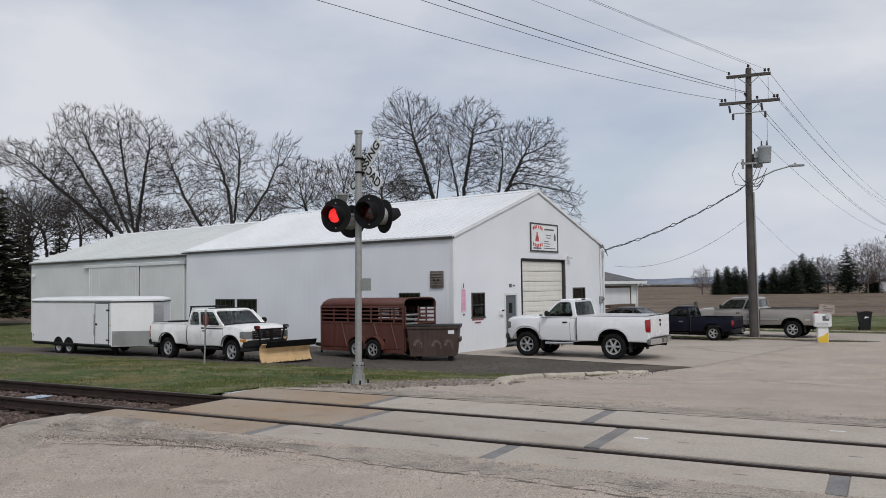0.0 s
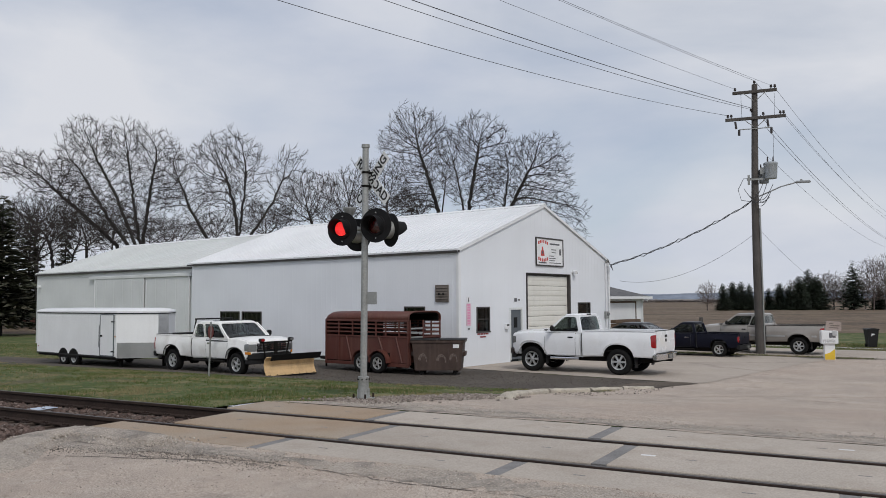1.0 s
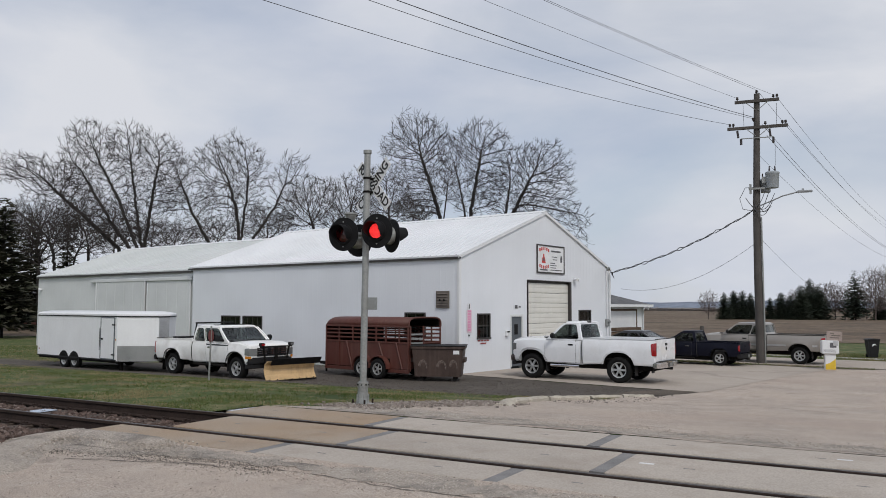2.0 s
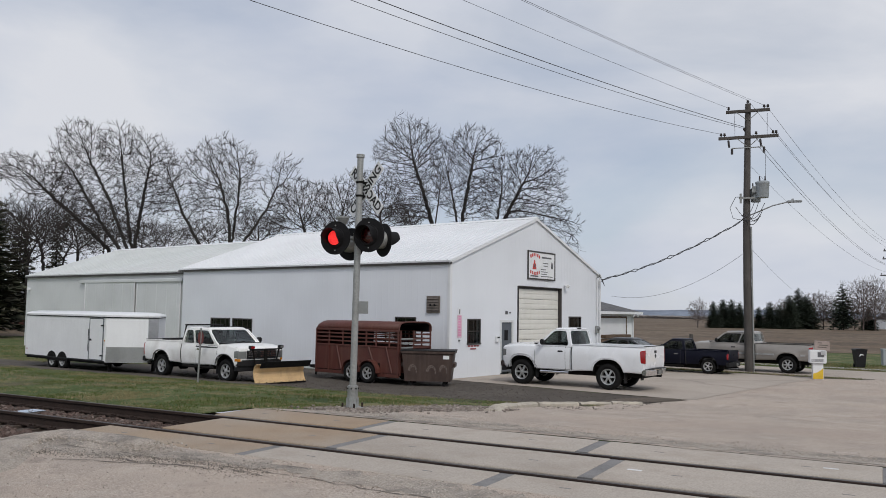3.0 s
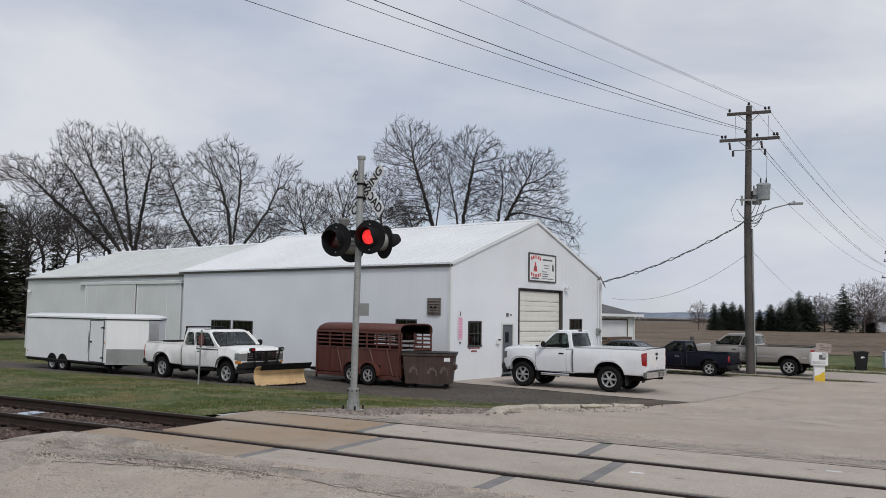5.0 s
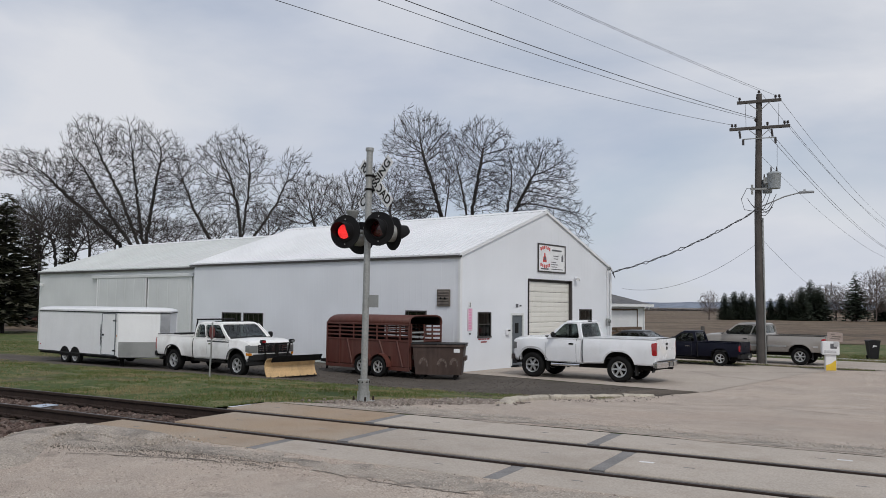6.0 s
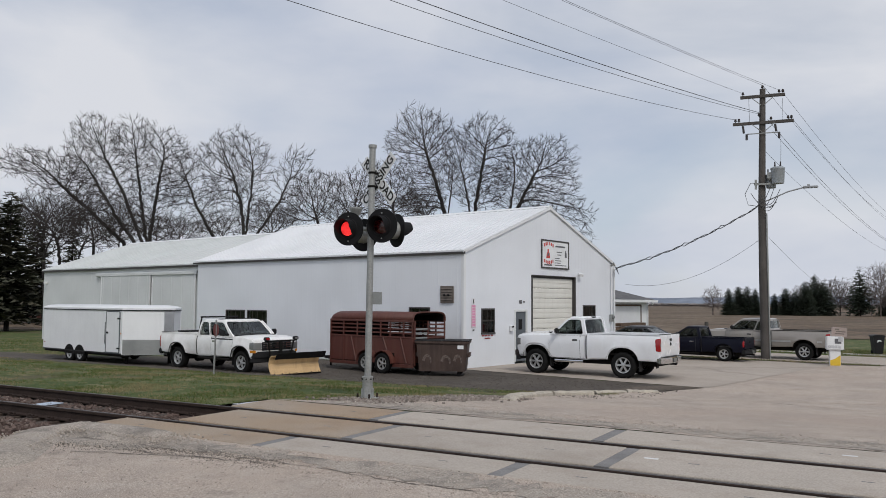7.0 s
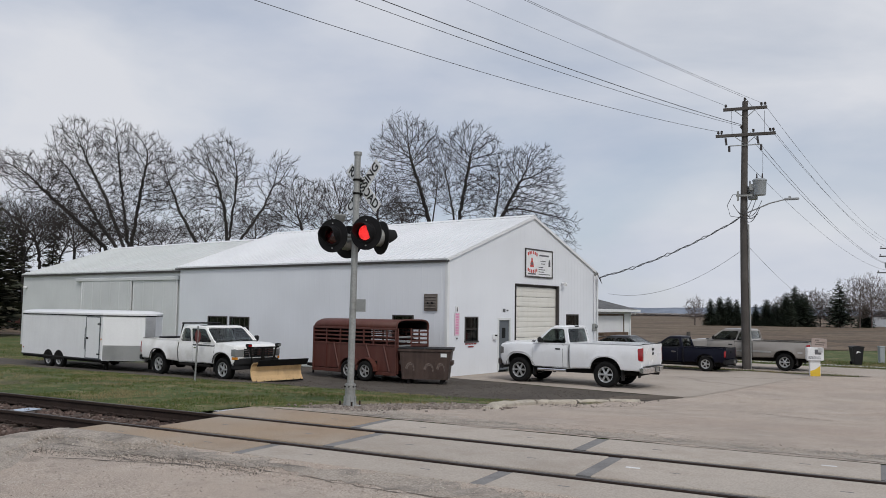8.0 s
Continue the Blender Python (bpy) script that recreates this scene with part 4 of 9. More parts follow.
def greenhouse(car, P, paint, posts, pillar_paint=None):
    """Roof, pierced side, rear and front frames, glass and seats of a cab. posts: places along the side where a pillar stands."""
    hw, zb, zt = P["hw"], P["belt"], P["roof"]
    yb, yt = hw * 0.955 - 0.015, hw - P.get("tumble", 0.17)
    x0, x1, t0, t1 = P["cab0"], P["cab1"], P["top0"], P["top1"]
    zr, low = zt - 0.065, zb - 0.015
    frame_mat = pillar_paint or paint
    # crowned roof with rounded corners
    bm, rings, n = bmesh.new(), [], 40
    cx, hx = (t0 + t1) / 2, (t1 - t0) / 2
    for k, z in ((0.975, zr - 0.012), (1.0, zr + 0.008), (0.985, zr + 0.026), (0.93, zt - 0.016), (0.8, zt - 0.005), (0.5, zt), (0.02, zt + 0.004)):
        row = []
        for i in range(n):
            a = i * math.tau / n
            c, s = math.cos(a), math.sin(a)
            row.append(bm.verts.new((cx + math.copysign(abs(c) ** 0.32, c) * (hx + 0.012) * k, math.copysign(abs(s) ** 0.32, s) * (yt + 0.006) * k, z)))
        rings.append(row)
    for a, b in zip(rings, rings[1:]):
        for i in range(n):
            bm.faces.new((a[i], a[(i + 1) % n], b[(i + 1) % n], b[i]))
    bm.faces.new(rings[0]), bm.faces.new(rings[-1])
    part("roof", bm, paint, car, smooth=True)

    def level_x(f, z):
        t = (z - low) / (zr - low)
        return x0 + (x1 - x0) * f + (t0 + (t1 - t0) * f - x0 - (x1 - x0) * f) * t
    stops = [0.0] + posts + [1.0]
    for s in (-1, 1):
        def flank(p):
            t = (p.y - low) / (zr - low)
            return Vector((p.x, s * (yb + (yt - yb) * t + 0.018 * math.sin(math.pi * min(1, max(0, t)))), p.y))
        for i, (f0, f1) in enumerate(zip(stops, stops[1:])):
            outer = [(level_x(f0, low), low), (level_x(f1, low), low), (level_x(f1, zr), zr), (level_x(f0, zr), zr)]
            zl, zh = zb + 0.03, zr - 0.05
            back, fore = (0.11 if f0 == 0 else 0.03), (0.065 if f1 == 1 else 0.03)
            hole = rounded([(level_x(f0, zl) + back, zl), (level_x(f1, zl) - fore - (0.10 if f1 == 1 else 0), zl), (level_x(f1, zh) - fore - 0.02, zh), (level_x(f0, zh) + back, zh)], [0.05, 0.03, 0.10, 0.07], 5)
            part("side_frame", pierced(outer, hole, flank, (0, -s * 0.045, 0)), frame_mat, car, "window frame and pillars", smooth=True)
            g = part("side_window", pane(hole, flank, (0, -s * 0.04, 0)), CAR_GLASS, car, "tinted side window")
            g.visible_shadow = False
            rim_pts = [flank(p) + Vector((0, s * 0.002, 0)) for p in ring_at(hole, 40)]
            part("window_seal", path_tube(bmesh.new(), rim_pts + rim_pts[:1], 0.008, 4), PLASTIC, car)

    def end_face(xb, xt, bow):
        def f(p):
            t = (p.y - low) / (zr - low)
            return Vector((xb + (xt - xb) * t - bow * (p.x / hw) ** 2, p.x, p.y))
        return f
    outer = [(-yb + 0.01, low), (yb - 0.01, low), (yt - 0.01, zr), (-yt + 0.01, zr)]
    zl, zh = zb + 0.025, zr - 0.025
    hole = rounded([(-yb + 0.09, zl), (yb - 0.09, zl), (yt - 0.08, zh), (-yt + 0.08, zh)], 0.07, 5)
    front = end_face(x1, t1, 0.10)
    part("screen_frame", pierced(outer, hole, front, (-0.04, 0, 0)), frame_mat, car, "windscreen frame", smooth=True)
    g = part("windscreen", pane(hole, front, (-0.03, 0, 0)), SCREEN_GLASS, car, "sloping windscreen")
    g.visible_shadow = False
    zl = zb + P.get("rear_sill", 0.10)
    hole = rounded([(-yb + 0.15, zl), (yb - 0.15, zl), (yt - 0.12, zr - 0.04), (-yt + 0.12, zr - 0.04)], 0.08, 5)
    rear = end_face(x0, t0, -0.04)
    part("rear_frame", pierced(outer, hole, rear, (0.04, 0, 0)), frame_mat, car, "rear wall of the cab", smooth=True)
    g = part("rear_window", pane(hole, rear, (0.03, 0, 0)), CAR_GLASS, car, "tinted rear window")
    g.visible_shadow = False
    # cabin: dark slab standing in for the unlit inside, dash, seats, steering wheel
    part("cabin_dark_slab", one_box(x0 + 0.06, x1 - 0.12, -yb + 0.07, yb - 0.07, zb - 0.03, zb + 0.004), CABIN, car)
    part("dashboard", one_box(x1 - 0.60, x1 - 0.30, -yb + 0.12, yb - 0.12, zb, zb + 0.09, 0.03, 2), CABIN, car)
    seat_x = max(t1 - 0.75, x0 + 0.46)
    for y in (-0.4, 0.4):
        bm = box(bmesh.new(), seat_x - 0.32, seat_x - 0.16, y - 0.25, y + 0.25, zb, zb + 0.22, 0.05, 2)
        box(bm, seat_x - 0.34, seat_x - 0.24, y - 0.13, y + 0.13, zb + 0.2, zb + 0.38, 0.04, 2)
        part("seat", bm, CABIN, car, "grey seat back with headrest")
    pts = [(seat_x + 0.42 + 0.06 * math.cos(a), 0.4 + 0.18 * math.sin(a), zb + 0.06 + 0.15 * math.cos(a)) for a in [k * math.tau / 14 for k in range(15)]]
    part("steering_wheel", path_tube(bmesh.new(), pts, 0.013, 5), PLASTIC, car)


def pickup(m, P, paint, label, flare=False, group=""):
    car = thing("pickup_truck", m, label, "pickup truck", group)
    hw, zb, F, R, wf, wr, r, ra = P["hw"], P["rocker"], P["front"], P["rear"], P["wf"], P["wr"], P["r"], P["r"] + P.get("gap", 0.10)
    belt, h0, h1, rail, bed0 = P["belt"], P["hood0"], P["hood1"], P["rail"], P["bed0"]
    chrome = P.get("chrome", True)
    warp = body_warp(P)

    def both(s, a, b):
        return min(s * a, s * b), max(s * a, s * b)

    def skin(poly, s, out, deep=0.02, bevel=0.0):
        """A piece of the outer skin that follows the rounded side."""
        return drawn(poly, *both(s, hw + out, hw - deep), warp, bevel)
    lower = [(P["cab0"], zb)] + arch(wf, r + 0.03, ra, zb, 16) + [(F - 0.16, zb + 0.02), (F - 0.03, zb + 0.12), (F, zb + 0.30), (F, h0 - 0.16), (F - 0.03, h0 - 0.07), (F - 0.10, h0 - 0.02), (F - 0.26, h0 + 0.005),
             ((F + P["cab1"]) / 2, (h0 + h1) / 2 + 0.025), (P["cab1"] + 0.10, h1), (P["cab1"] - 0.05, belt + 0.005), (P["cab1"] - 0.3, belt), (P["cab0"], belt)]
    part("body", drawn(lower, -hw, hw, warp, 0.06, ys=[k * 0.16 for k in range(-5, 6)]), paint, car, "front fenders, bonnet and lower cab", smooth=True)
    part("wheel_well", one_box(wf - ra, wf + ra, -hw + 0.30, hw - 0.30, zb - 0.12, r + ra + 0.02), STEEL_DARK, car)
    part("wheel_well", one_box(wr - ra, wr + ra, -hw + 0.30, hw - 0.30, zb - 0.12, rail - 0.42), STEEL_DARK, car)
    part("chassis", one_box(R + 0.25, F - 0.35, -0.55, 0.55, zb - 0.14, zb + 0.08), STEEL_DARK, car)
    part("axle", one_rod((wr, -hw + 0.2, r), (wr, hw - 0.2, r), 0.07), STEEL_DARK, car)
    part("axle", one_rod((wf, -hw + 0.2, r), (wf, hw - 0.2, r), 0.05), STEEL_DARK, car)
    part("differential", one_rod((wr, -0.12, r), (wr, 0.12, r), 0.17, seg=12), STEEL_DARK, car)
    for cx in (wf, wr):
        for s in (-1, 1):
            out, inn = arch(cx, r + 0.03, ra - 0.003, zb, 14), arch(cx, r + 0.03, ra - 0.022, zb, 14)[::-1]
            part("wheel_liner", one_prism(out + inn, *both(s, hw - 0.36, hw - 0.07)), STEEL_DARK, car)
    # open load bed
    wall = [(bed0, zb + 0.02)] + arch(wr, r + 0.03, ra, zb + 0.02, 16)[::-1] + [(R + 0.05, zb + 0.04), (R + 0.01, zb + 0.16), (R, rail - 0.02), (R + 0.02, rail), (bed0, rail)]
    for s in (-1, 1):
        part("bed_side", skin(wall, s, 0.0, 0.085, 0.035), paint, car, "load bed side panel", smooth=True)
        part("bed_rail", one_box(R + 0.04, bed0 - 0.03, *both(s, hw * 0.955 - 0.012, hw * 0.955 - 0.075), rail - 0.004, rail + 0.012, 0.005), PLASTIC if P.get("rail_cap") else paint, car)
        part("inner_bed_side", one_box(R + 0.05, bed0 - 0.05, *both(s, hw - 0.11, hw - 0.18), rail - 0.30, rail - 0.02), paint, car)
    part("bed_floor", one_box(R + 0.04, bed0 - 0.01, -hw + 0.10, hw - 0.10, zb + 0.20, zb + 0.25), STEEL_DARK, car)
    part("bed_front", one_box(bed0 - 0.05, bed0, -hw + 0.10, hw - 0.10, zb + 0.15, rail), paint, car)
    tw = hw * 0.955 - 0.05
    tg = part("tailgate", one_prism([(R - 0.005, zb + 0.20), (R - 0.025, zb + 0.34), (R - 0.015, rail - 0.16), (R - 0.028, rail - 0.05), (R - 0.02, rail + 0.008), (R + 0.045, rail + 0.008), (R + 0.045, zb + 0.20)], -tw, tw, "xz", 0.012, 2), paint, car, "closed tailgate", smooth=True)
    part("handle", one_box(R - 0.034, R - 0.018, -0.09, 0.09, rail - 0.20, rail - 0.12, 0.004), PLASTIC, tg)
    part("top_trim", one_box(R - 0.03, R + 0.05, -tw + 0.01, tw - 0.01, rail + 0.006, rail + 0.030, 0.008), PLASTIC, tg)
    if P.get("badge"):
        part("badge", one_prism([(-0.06, -0.02), (0.0, -0.06), (0.06, -0.02), (0.06, 0.02), (0.0, 0.06), (-0.06, 0.02)], R - 0.034, R - 0.02, "yz"), PLASTIC, tg, m=pose(0, 0, rail - 0.30))
    lamp_h = P.get("lamp_h", 0.42)
    for s in (-1, 1):
        wrap = P.get("lamp_wrap", 0.16)
        side = rounded([(R - 0.012, rail - 0.10 - lamp_h), (R + wrap * 0.8, rail - 0.10 - lamp_h), (R + wrap, rail - 0.13), (R - 0.012, rail - 0.10)], [0.01, 0.05, 0.05, 0.01], 3)
        t = part("tail_lamp", skin([tuple(p) for p in side], s, 0.006, 0.15, 0.006), RED_LENS, car, "red tail lamp", smooth=True)
        part("reverse_lens", one_box(R - 0.016, R - 0.011, *both(s, hw - 0.05, hw - 0.15), rail - 0.10 - lamp_h * 0.62, rail - 0.10 - lamp_h * 0.40), CLEAR_LENS, t)
    # rear bumper bowed round the corners
    prof = []
    for k in range(13):
        a = -1 + k / 6
        prof.append((R - P.get("bumper", 0.17) + 0.13 * abs(a) ** 4, a * (hw - 0.01)))
    inner = [(x + 0.13, y * 0.985) for x, y in prof[::-1]]
    bum = part("rear_bumper", one_prism(prof + inner, zb - 0.02, zb + 0.17, "xy", 0.025, 2), P.get("bumper_mat", CHROME) if chrome else PLASTIC, car, "rear bumper", smooth=True)
    part("step_pad", one_box(R - 0.14, R - 0.03, -hw + 0.25, hw - 0.25, zb + 0.171, zb + 0.185), PLASTIC, bum)
    part("plate_recess", one_box(R - P.get("bumper", 0.17) - 0.004, R - P.get("bumper", 0.17) + 0.05, -0.24, 0.24, zb + 0.01, zb + 0.15), PLASTIC, bum)
    part("plate", one_box(R - P.get("bumper", 0.17) - 0.008, R - P.get("bumper", 0.17) - 0.004, -0.15, 0.15, zb + 0.02, zb + 0.14), CLEAR_LENS, bum, "plain number plate")
    part("hitch", one_rod((R - 0.22, 0.0, zb - 0.06), (R + 0.1, 0.0, zb - 0.06), 0.035), STEEL_DARK, car)
    part("exhaust", one_rod((R - 0.02, -hw + 0.35, zb - 0.08), (R + 0.5, -hw + 0.35, zb - 0.05), 0.035, seg=10), STEEL_DARK, car)
    # nose
    front = []
    for k in range(13):
        a = -1 + k / 6
        front.append((F + 0.10 - 0.17 * abs(a) ** 3, a * (hw - 0.05)))
    inner = [(x - 0.14, y * 0.985) for x, y in front[::-1]]
    fb = part("front_bumper", one_prism(front + inner, zb + 0.03, zb + 0.25, "xy", 0.03, 2), CHROME if chrome else PLASTIC, car, "front bumper", smooth=True)
    part("air_dam", one_prism([(x - 0.05, y) for x, y in front] + [(x - 0.05, y) for x, y in inner], zb - 0.10, zb + 0.028, "xy"), PLASTIC, fb, "black air dam")
    gr = part("grille", one_box(F - 0.06, F + 0.012, -hw + 0.36, hw - 0.36, zb + 0.28, h0 - 0.12, 0.01), PLASTIC, car, "black grille with bright bars")
    for k in range(3):
        z = zb + 0.36 + k * (h0 - 0.12 - zb - 0.40) / 2.2
        part("bar", one_box(F + 0.012, F + 0.022, -hw + 0.38, hw - 0.38, z, z + 0.022), CHROME, gr)
    for k in range(1, 6):
        y = -hw + 0.36 + k * (2 * hw - 0.72) / 6
        part("upright_bar", one_box(F + 0.012, F + 0.018, y - 0.008, y + 0.008, zb + 0.30, h0 - 0.14), CHROME if P.get("steps") is None else PLASTIC, gr)
    for s in (-1, 1):
        lamp = [(F - 0.20, h0 - 0.36), (F + 0.012, h0 - 0.38), (F + 0.012, h0 - 0.15), (F - 0.05, h0 - 0.12), (F - 0.20, h0 - 0.14)]
        hl = part("headlamp", drawn(lamp, *both(s, hw + 0.004, hw - 0.33), warp, 0.008), CLEAR_LENS, car, "clear headlamp", smooth=True)
        if not P.get("steps"):
            part("turn_signal", drawn([(F - 0.16, h0 - 0.47), (F + 0.012, h0 - 0.47), (F + 0.012, h0 - 0.39), (F - 0.16, h0 - 0.38)], *both(s, hw + 0.005, hw - 0.09), warp), AMBER, hl)
        # door with its shut lines, handle, mirror
        d0, d1 = P["door"]
        shape = [(d0, zb + 0.05), (d1 - 0.10, zb + 0.05), (d1, zb + 0.22), (d1, belt - 0.035), (d0, belt - 0.02)]
        seam = [(d0 - 0.010, zb + 0.04), (d1 - 0.095, zb + 0.04), (d1 + 0.010, zb + 0.215), (d1 + 0.010, belt - 0.03), (d0 - 0.010, belt - 0.015)]
        part("door_gap", skin(seam, s, 0.0015), SEAM, car)
        door = part("door", skin(shape, s, 0.0045, 0.02), paint, car, "cab door", smooth=True)
        part("door_handle", one_box(d0 + 0.08, d0 + 0.27, *both(s, hw * 0.985, hw * 0.985 + 0.035), belt - 0.20, belt - 0.15, 0.012, 2), PLASTIC if chrome else CHROME, door)
        part("bed_gap", skin([(bed0, zb + 0.04), (P["cab0"], zb + 0.04), (P["cab0"], belt - 0.02), (bed0, belt - 0.02)], s, 0.002), SEAM, car, "gap between cab and bed")
        mx = P["cab1"] - 0.36
        mir = part("mirror", box(bmesh.new(), mx - 0.05, mx + 0.06, *both(s, hw + 0.03, hw + 0.24), belt + 0.03, belt + 0.22, 0.035, 3), P.get("mirror_mat", PLASTIC), car, "door mirror", smooth=True)
        part("mirror_arm", one_rod((mx, s * (hw - 0.09), belt + 0.05), (mx, s * (hw + 0.06), belt + 0.08), 0.03), PLASTIC, mir)
        if P.get("moulding"):
            for a, b in ((R + 0.3, wr - ra - 0.05), (wr + ra + 0.05, bed0 - 0.02), (P["cab0"] + 0.03, wf - ra - 0.05)):
                part("side_moulding", skin([(a, zb + 0.26), (b, zb + 0.26), (b, zb + 0.34), (a, zb + 0.34)], s, 0.012), P["moulding"], car)
        # lip of the wheel arches
        for cx in (wf, wr):
            pts = [warp((x, s * (hw - 0.004), z)) for x, z in arch(cx, r + 0.03, ra + 0.004, zb + 0.03, 16)]
            part("arch_lip", path_tube(bmesh.new(), pts, 0.014 if flare else 0.008, 5), PLASTIC if flare else paint, car, "black wheel arch edge" if flare else "")
        part("mud_flap", one_box(wr - ra - 0.01, wr - ra + 0.01, *both(s, hw - 0.08, hw - 0.34), 0.25, zb + 0.12), PLASTIC, car)
        part("mud_flap", one_box(wf - ra - 0.01, wf - ra + 0.01, *both(s, hw - 0.08, hw - 0.30), 0.27, zb + 0.10), PLASTIC, car)
        part("side_step", one_rod((P["cab0"] + 0.1, s * (hw - 0.05), zb - 0.06), (P["cab1"] - 0.2, s * (hw - 0.05), zb - 0.06), 0.045, seg=10), CHROME if P.get("steps") else STEEL_DARK, car)
        part("wiper", one_rod((P["cab1"] - 0.06, s * 0.15 - 0.1, belt + 0.035), (P["cab1"] - 0.16, s * 0.15 + 0.45, belt + 0.10), 0.010, seg=5), PLASTIC, car)
    part("cowl", one_prism([(P["cab1"] - 0.10, belt + 0.010), (P["cab1"] + 0.10, h1 + 0.02), (P["cab1"] + 0.10, h1 + 0.045), (P["cab1"] - 0.10, belt + 0.035)], -hw + 0.16, hw - 0.16), PLASTIC, car, "black cowl grille")
    if P.get("cab_lamp"):
        part("cab_lamp", one_box(P["top0"] - 0.02, P["top0"] + 0.04, -0.15, 0.15, P["roof"] - 0.055, P["roof"] - 0.005, 0.008), PLASTIC, car, "high cargo lamp")
    greenhouse(car, P, paint, P["posts"])
    w = P["tyre_w"]
    add_wheels(car, r, w, P["spokes"], [(x, s * (hw * 0.985 - w / 2 - 0.015)) for x in (wf, wr) for s in (-1, 1)])
    return car


def on_lot(g, s, turn, frame_m=None):
    """A pose in the building's frame, resting on the ground there."""
    p = (frame_m or BLD) @ Vector((g, s, 0))
    return (frame_m or BLD) @ pose(g, s, z_at(p.x, p.y) + 0.012, 0, 0, turn)


SEAM = mat("dark_panel_seam", (0.05, 0.05, 0.052), 0.8, 0.0, 0.1)
HEAVY = dict(hw=0.99, rocker=0.55, front=2.60, rear=-2.76, wf=1.70, wr=-1.50, r=0.43, tyre_w=0.29, belt=1.38, hood0=1.34, hood1=1.41, rail=1.44, bed0=-0.215, cab0=-0.20, cab1=1.16, top0=-0.06, top1=0.50, roof=2.0,
             posts=[], door=(0.02, 1.16), spokes=6, steps=True, badge=True, rear_sill=0.04, gap=0.12, dome=0.03, swell=0.02, cab_lamp=True)
EXT = dict(hw=0.975, rocker=0.52, front=2.54, rear=-2.85, wf=1.84, wr=-1.76, r=0.39, tyre_w=0.27, belt=1.23, hood0=1.20, hood1=1.25, rail=1.27, bed0=-0.60, cab0=-0.585, cab1=1.42, top0=-0.50, top1=0.78, roof=1.80,
           posts=[0.36], door=(0.25, 1.42), spokes=5, chrome=False, tumble=0.15, gap=0.12, nose_taper=0.03, nose_bow=0.05, dome=0.0, lamp_wrap=0.03)
PEWTER = dict(hw=0.99, rocker=0.53, front=2.85, rear=-2.86, wf=1.90, wr=-1.80, r=0.385, tyre_w=0.26, belt=1.28, hood0=1.20, hood1=1.30, rail=1.31, bed0=-0.40, cab0=-0.385, cab1=1.66, top0=-0.28, top1=0.98, roof=1.84,
              posts=[0.36], door=(0.40, 1.64), spokes=6, moulding=ALU, rail_cap=True, gap=0.12)
SMALL = dict(hw=0.84, rocker=0.36, front=2.15, rear=-2.22, wf=1.40, wr=-1.36, r=0.325, tyre_w=0.23, belt=1.00, hood0=0.90, hood1=1.00, rail=1.01, bed0=-0.40, cab0=-0.385, cab1=0.98, top0=-0.26, top1=0.34, roof=1.50,
             posts=[], door=(-0.15, 0.98), spokes=5, chrome=False, gap=0.07, rear_sill=0.04, lamp_h=0.26, lamp_wrap=0.06, mirror_mat=PAINT_NAVY, swell=0.02)

pickup(on_lot(1.40, -4.55, 93.5), HEAVY, PAINT_WHITE, "white single-cab heavy pickup truck with chrome wheels")
plow_truck = pickup(on_lot(-6.05, 5.85, -90), EXT, PAINT_OLD_WHITE, "older white extended-cab pickup truck carrying a snow plow", flare=True)
pickup(on_lot(15.3, -6.45, 91), PEWTER, PAINT_PEWTER, "pewter metallic extended-cab pickup truck parked by the lawn")
pickup(on_lot(11.75, -4.45, 92), SMALL, PAINT_NAVY, "low dark navy compact pickup truck")


def plow_parts(truck):
    """Plow frame and lamps that belong to the truck, and headache rack and tool box in its bed."""
    part("plow_frame", box(box(box(one_box(2.62, 3.0, -0.45, -0.37, 0.45, 0.53), 2.62, 3.0, 0.37, 0.45, 0.45, 0.53), 2.70, 2.78, -0.45, 0.45, 0.40, 0.62), 2.72, 2.78, -0.05, 0.05, 0.6, 1.12), STEEL_DARK, truck, "black plow lift frame")
    part("lift_bar", one_rod((2.76, -0.68, 1.12), (2.76, 0.68, 1.12), 0.025), STEEL_DARK, truck)
    for s in (-1, 1):
        part("lift_arm", one_rod((2.74, s * 0.42, 0.55), (2.76, s * 0.55, 1.12), 0.03), STEEL_DARK, truck)
        lamp = part("plow_lamp", one_box(2.70, 2.84, s * 0.62 - 0.09, s * 0.62 + 0.09, 1.14, 1.25, 0.02, 2), PLASTIC, truck, "plow headlamp on a stalk")
        part("lens", one_box(2.841, 2.85, s * 0.62 - 0.07, s * 0.62 + 0.07, 1.16, 1.23), CLEAR_LENS if s > 0 else RED_LENS, lamp)
        part("rack_post", one_rod((-0.70, s * 0.80, 1.27), (-0.60, s * 0.76, 1.86), 0.028), PLASTIC, truck, "black headache rack post")
    part("rack_bar", one_rod((-0.60, -0.80, 1.86), (-0.60, 0.80, 1.86), 0.028), PLASTIC, truck, "black headache rack bar")
    part("rack_bar", one_rod((-0.66, -0.80, 1.52), (-0.66, 0.80, 1.52), 0.02), PLASTIC, truck)
    part("bed_rack", one_box(-1.9, -1.45, -0.85, 0.85, 1.30, 1.36, 0.01), PLASTIC, truck, "black cross rail over the bed")
    part("roof_marker", one_box(0.35, 0.55, -0.75, 0.75, 1.80, 1.815), PLASTIC, truck)


plow_parts(plow_truck)

PLOW_YELLOW = mat("worn_yellow_plow_paint", (0.66, 0.45, 0.23), 0.6, 0.0, 0.15, 2.0, 40, 0.1, streak=0.5, dirt=(0.33, 0.21, 0.11))


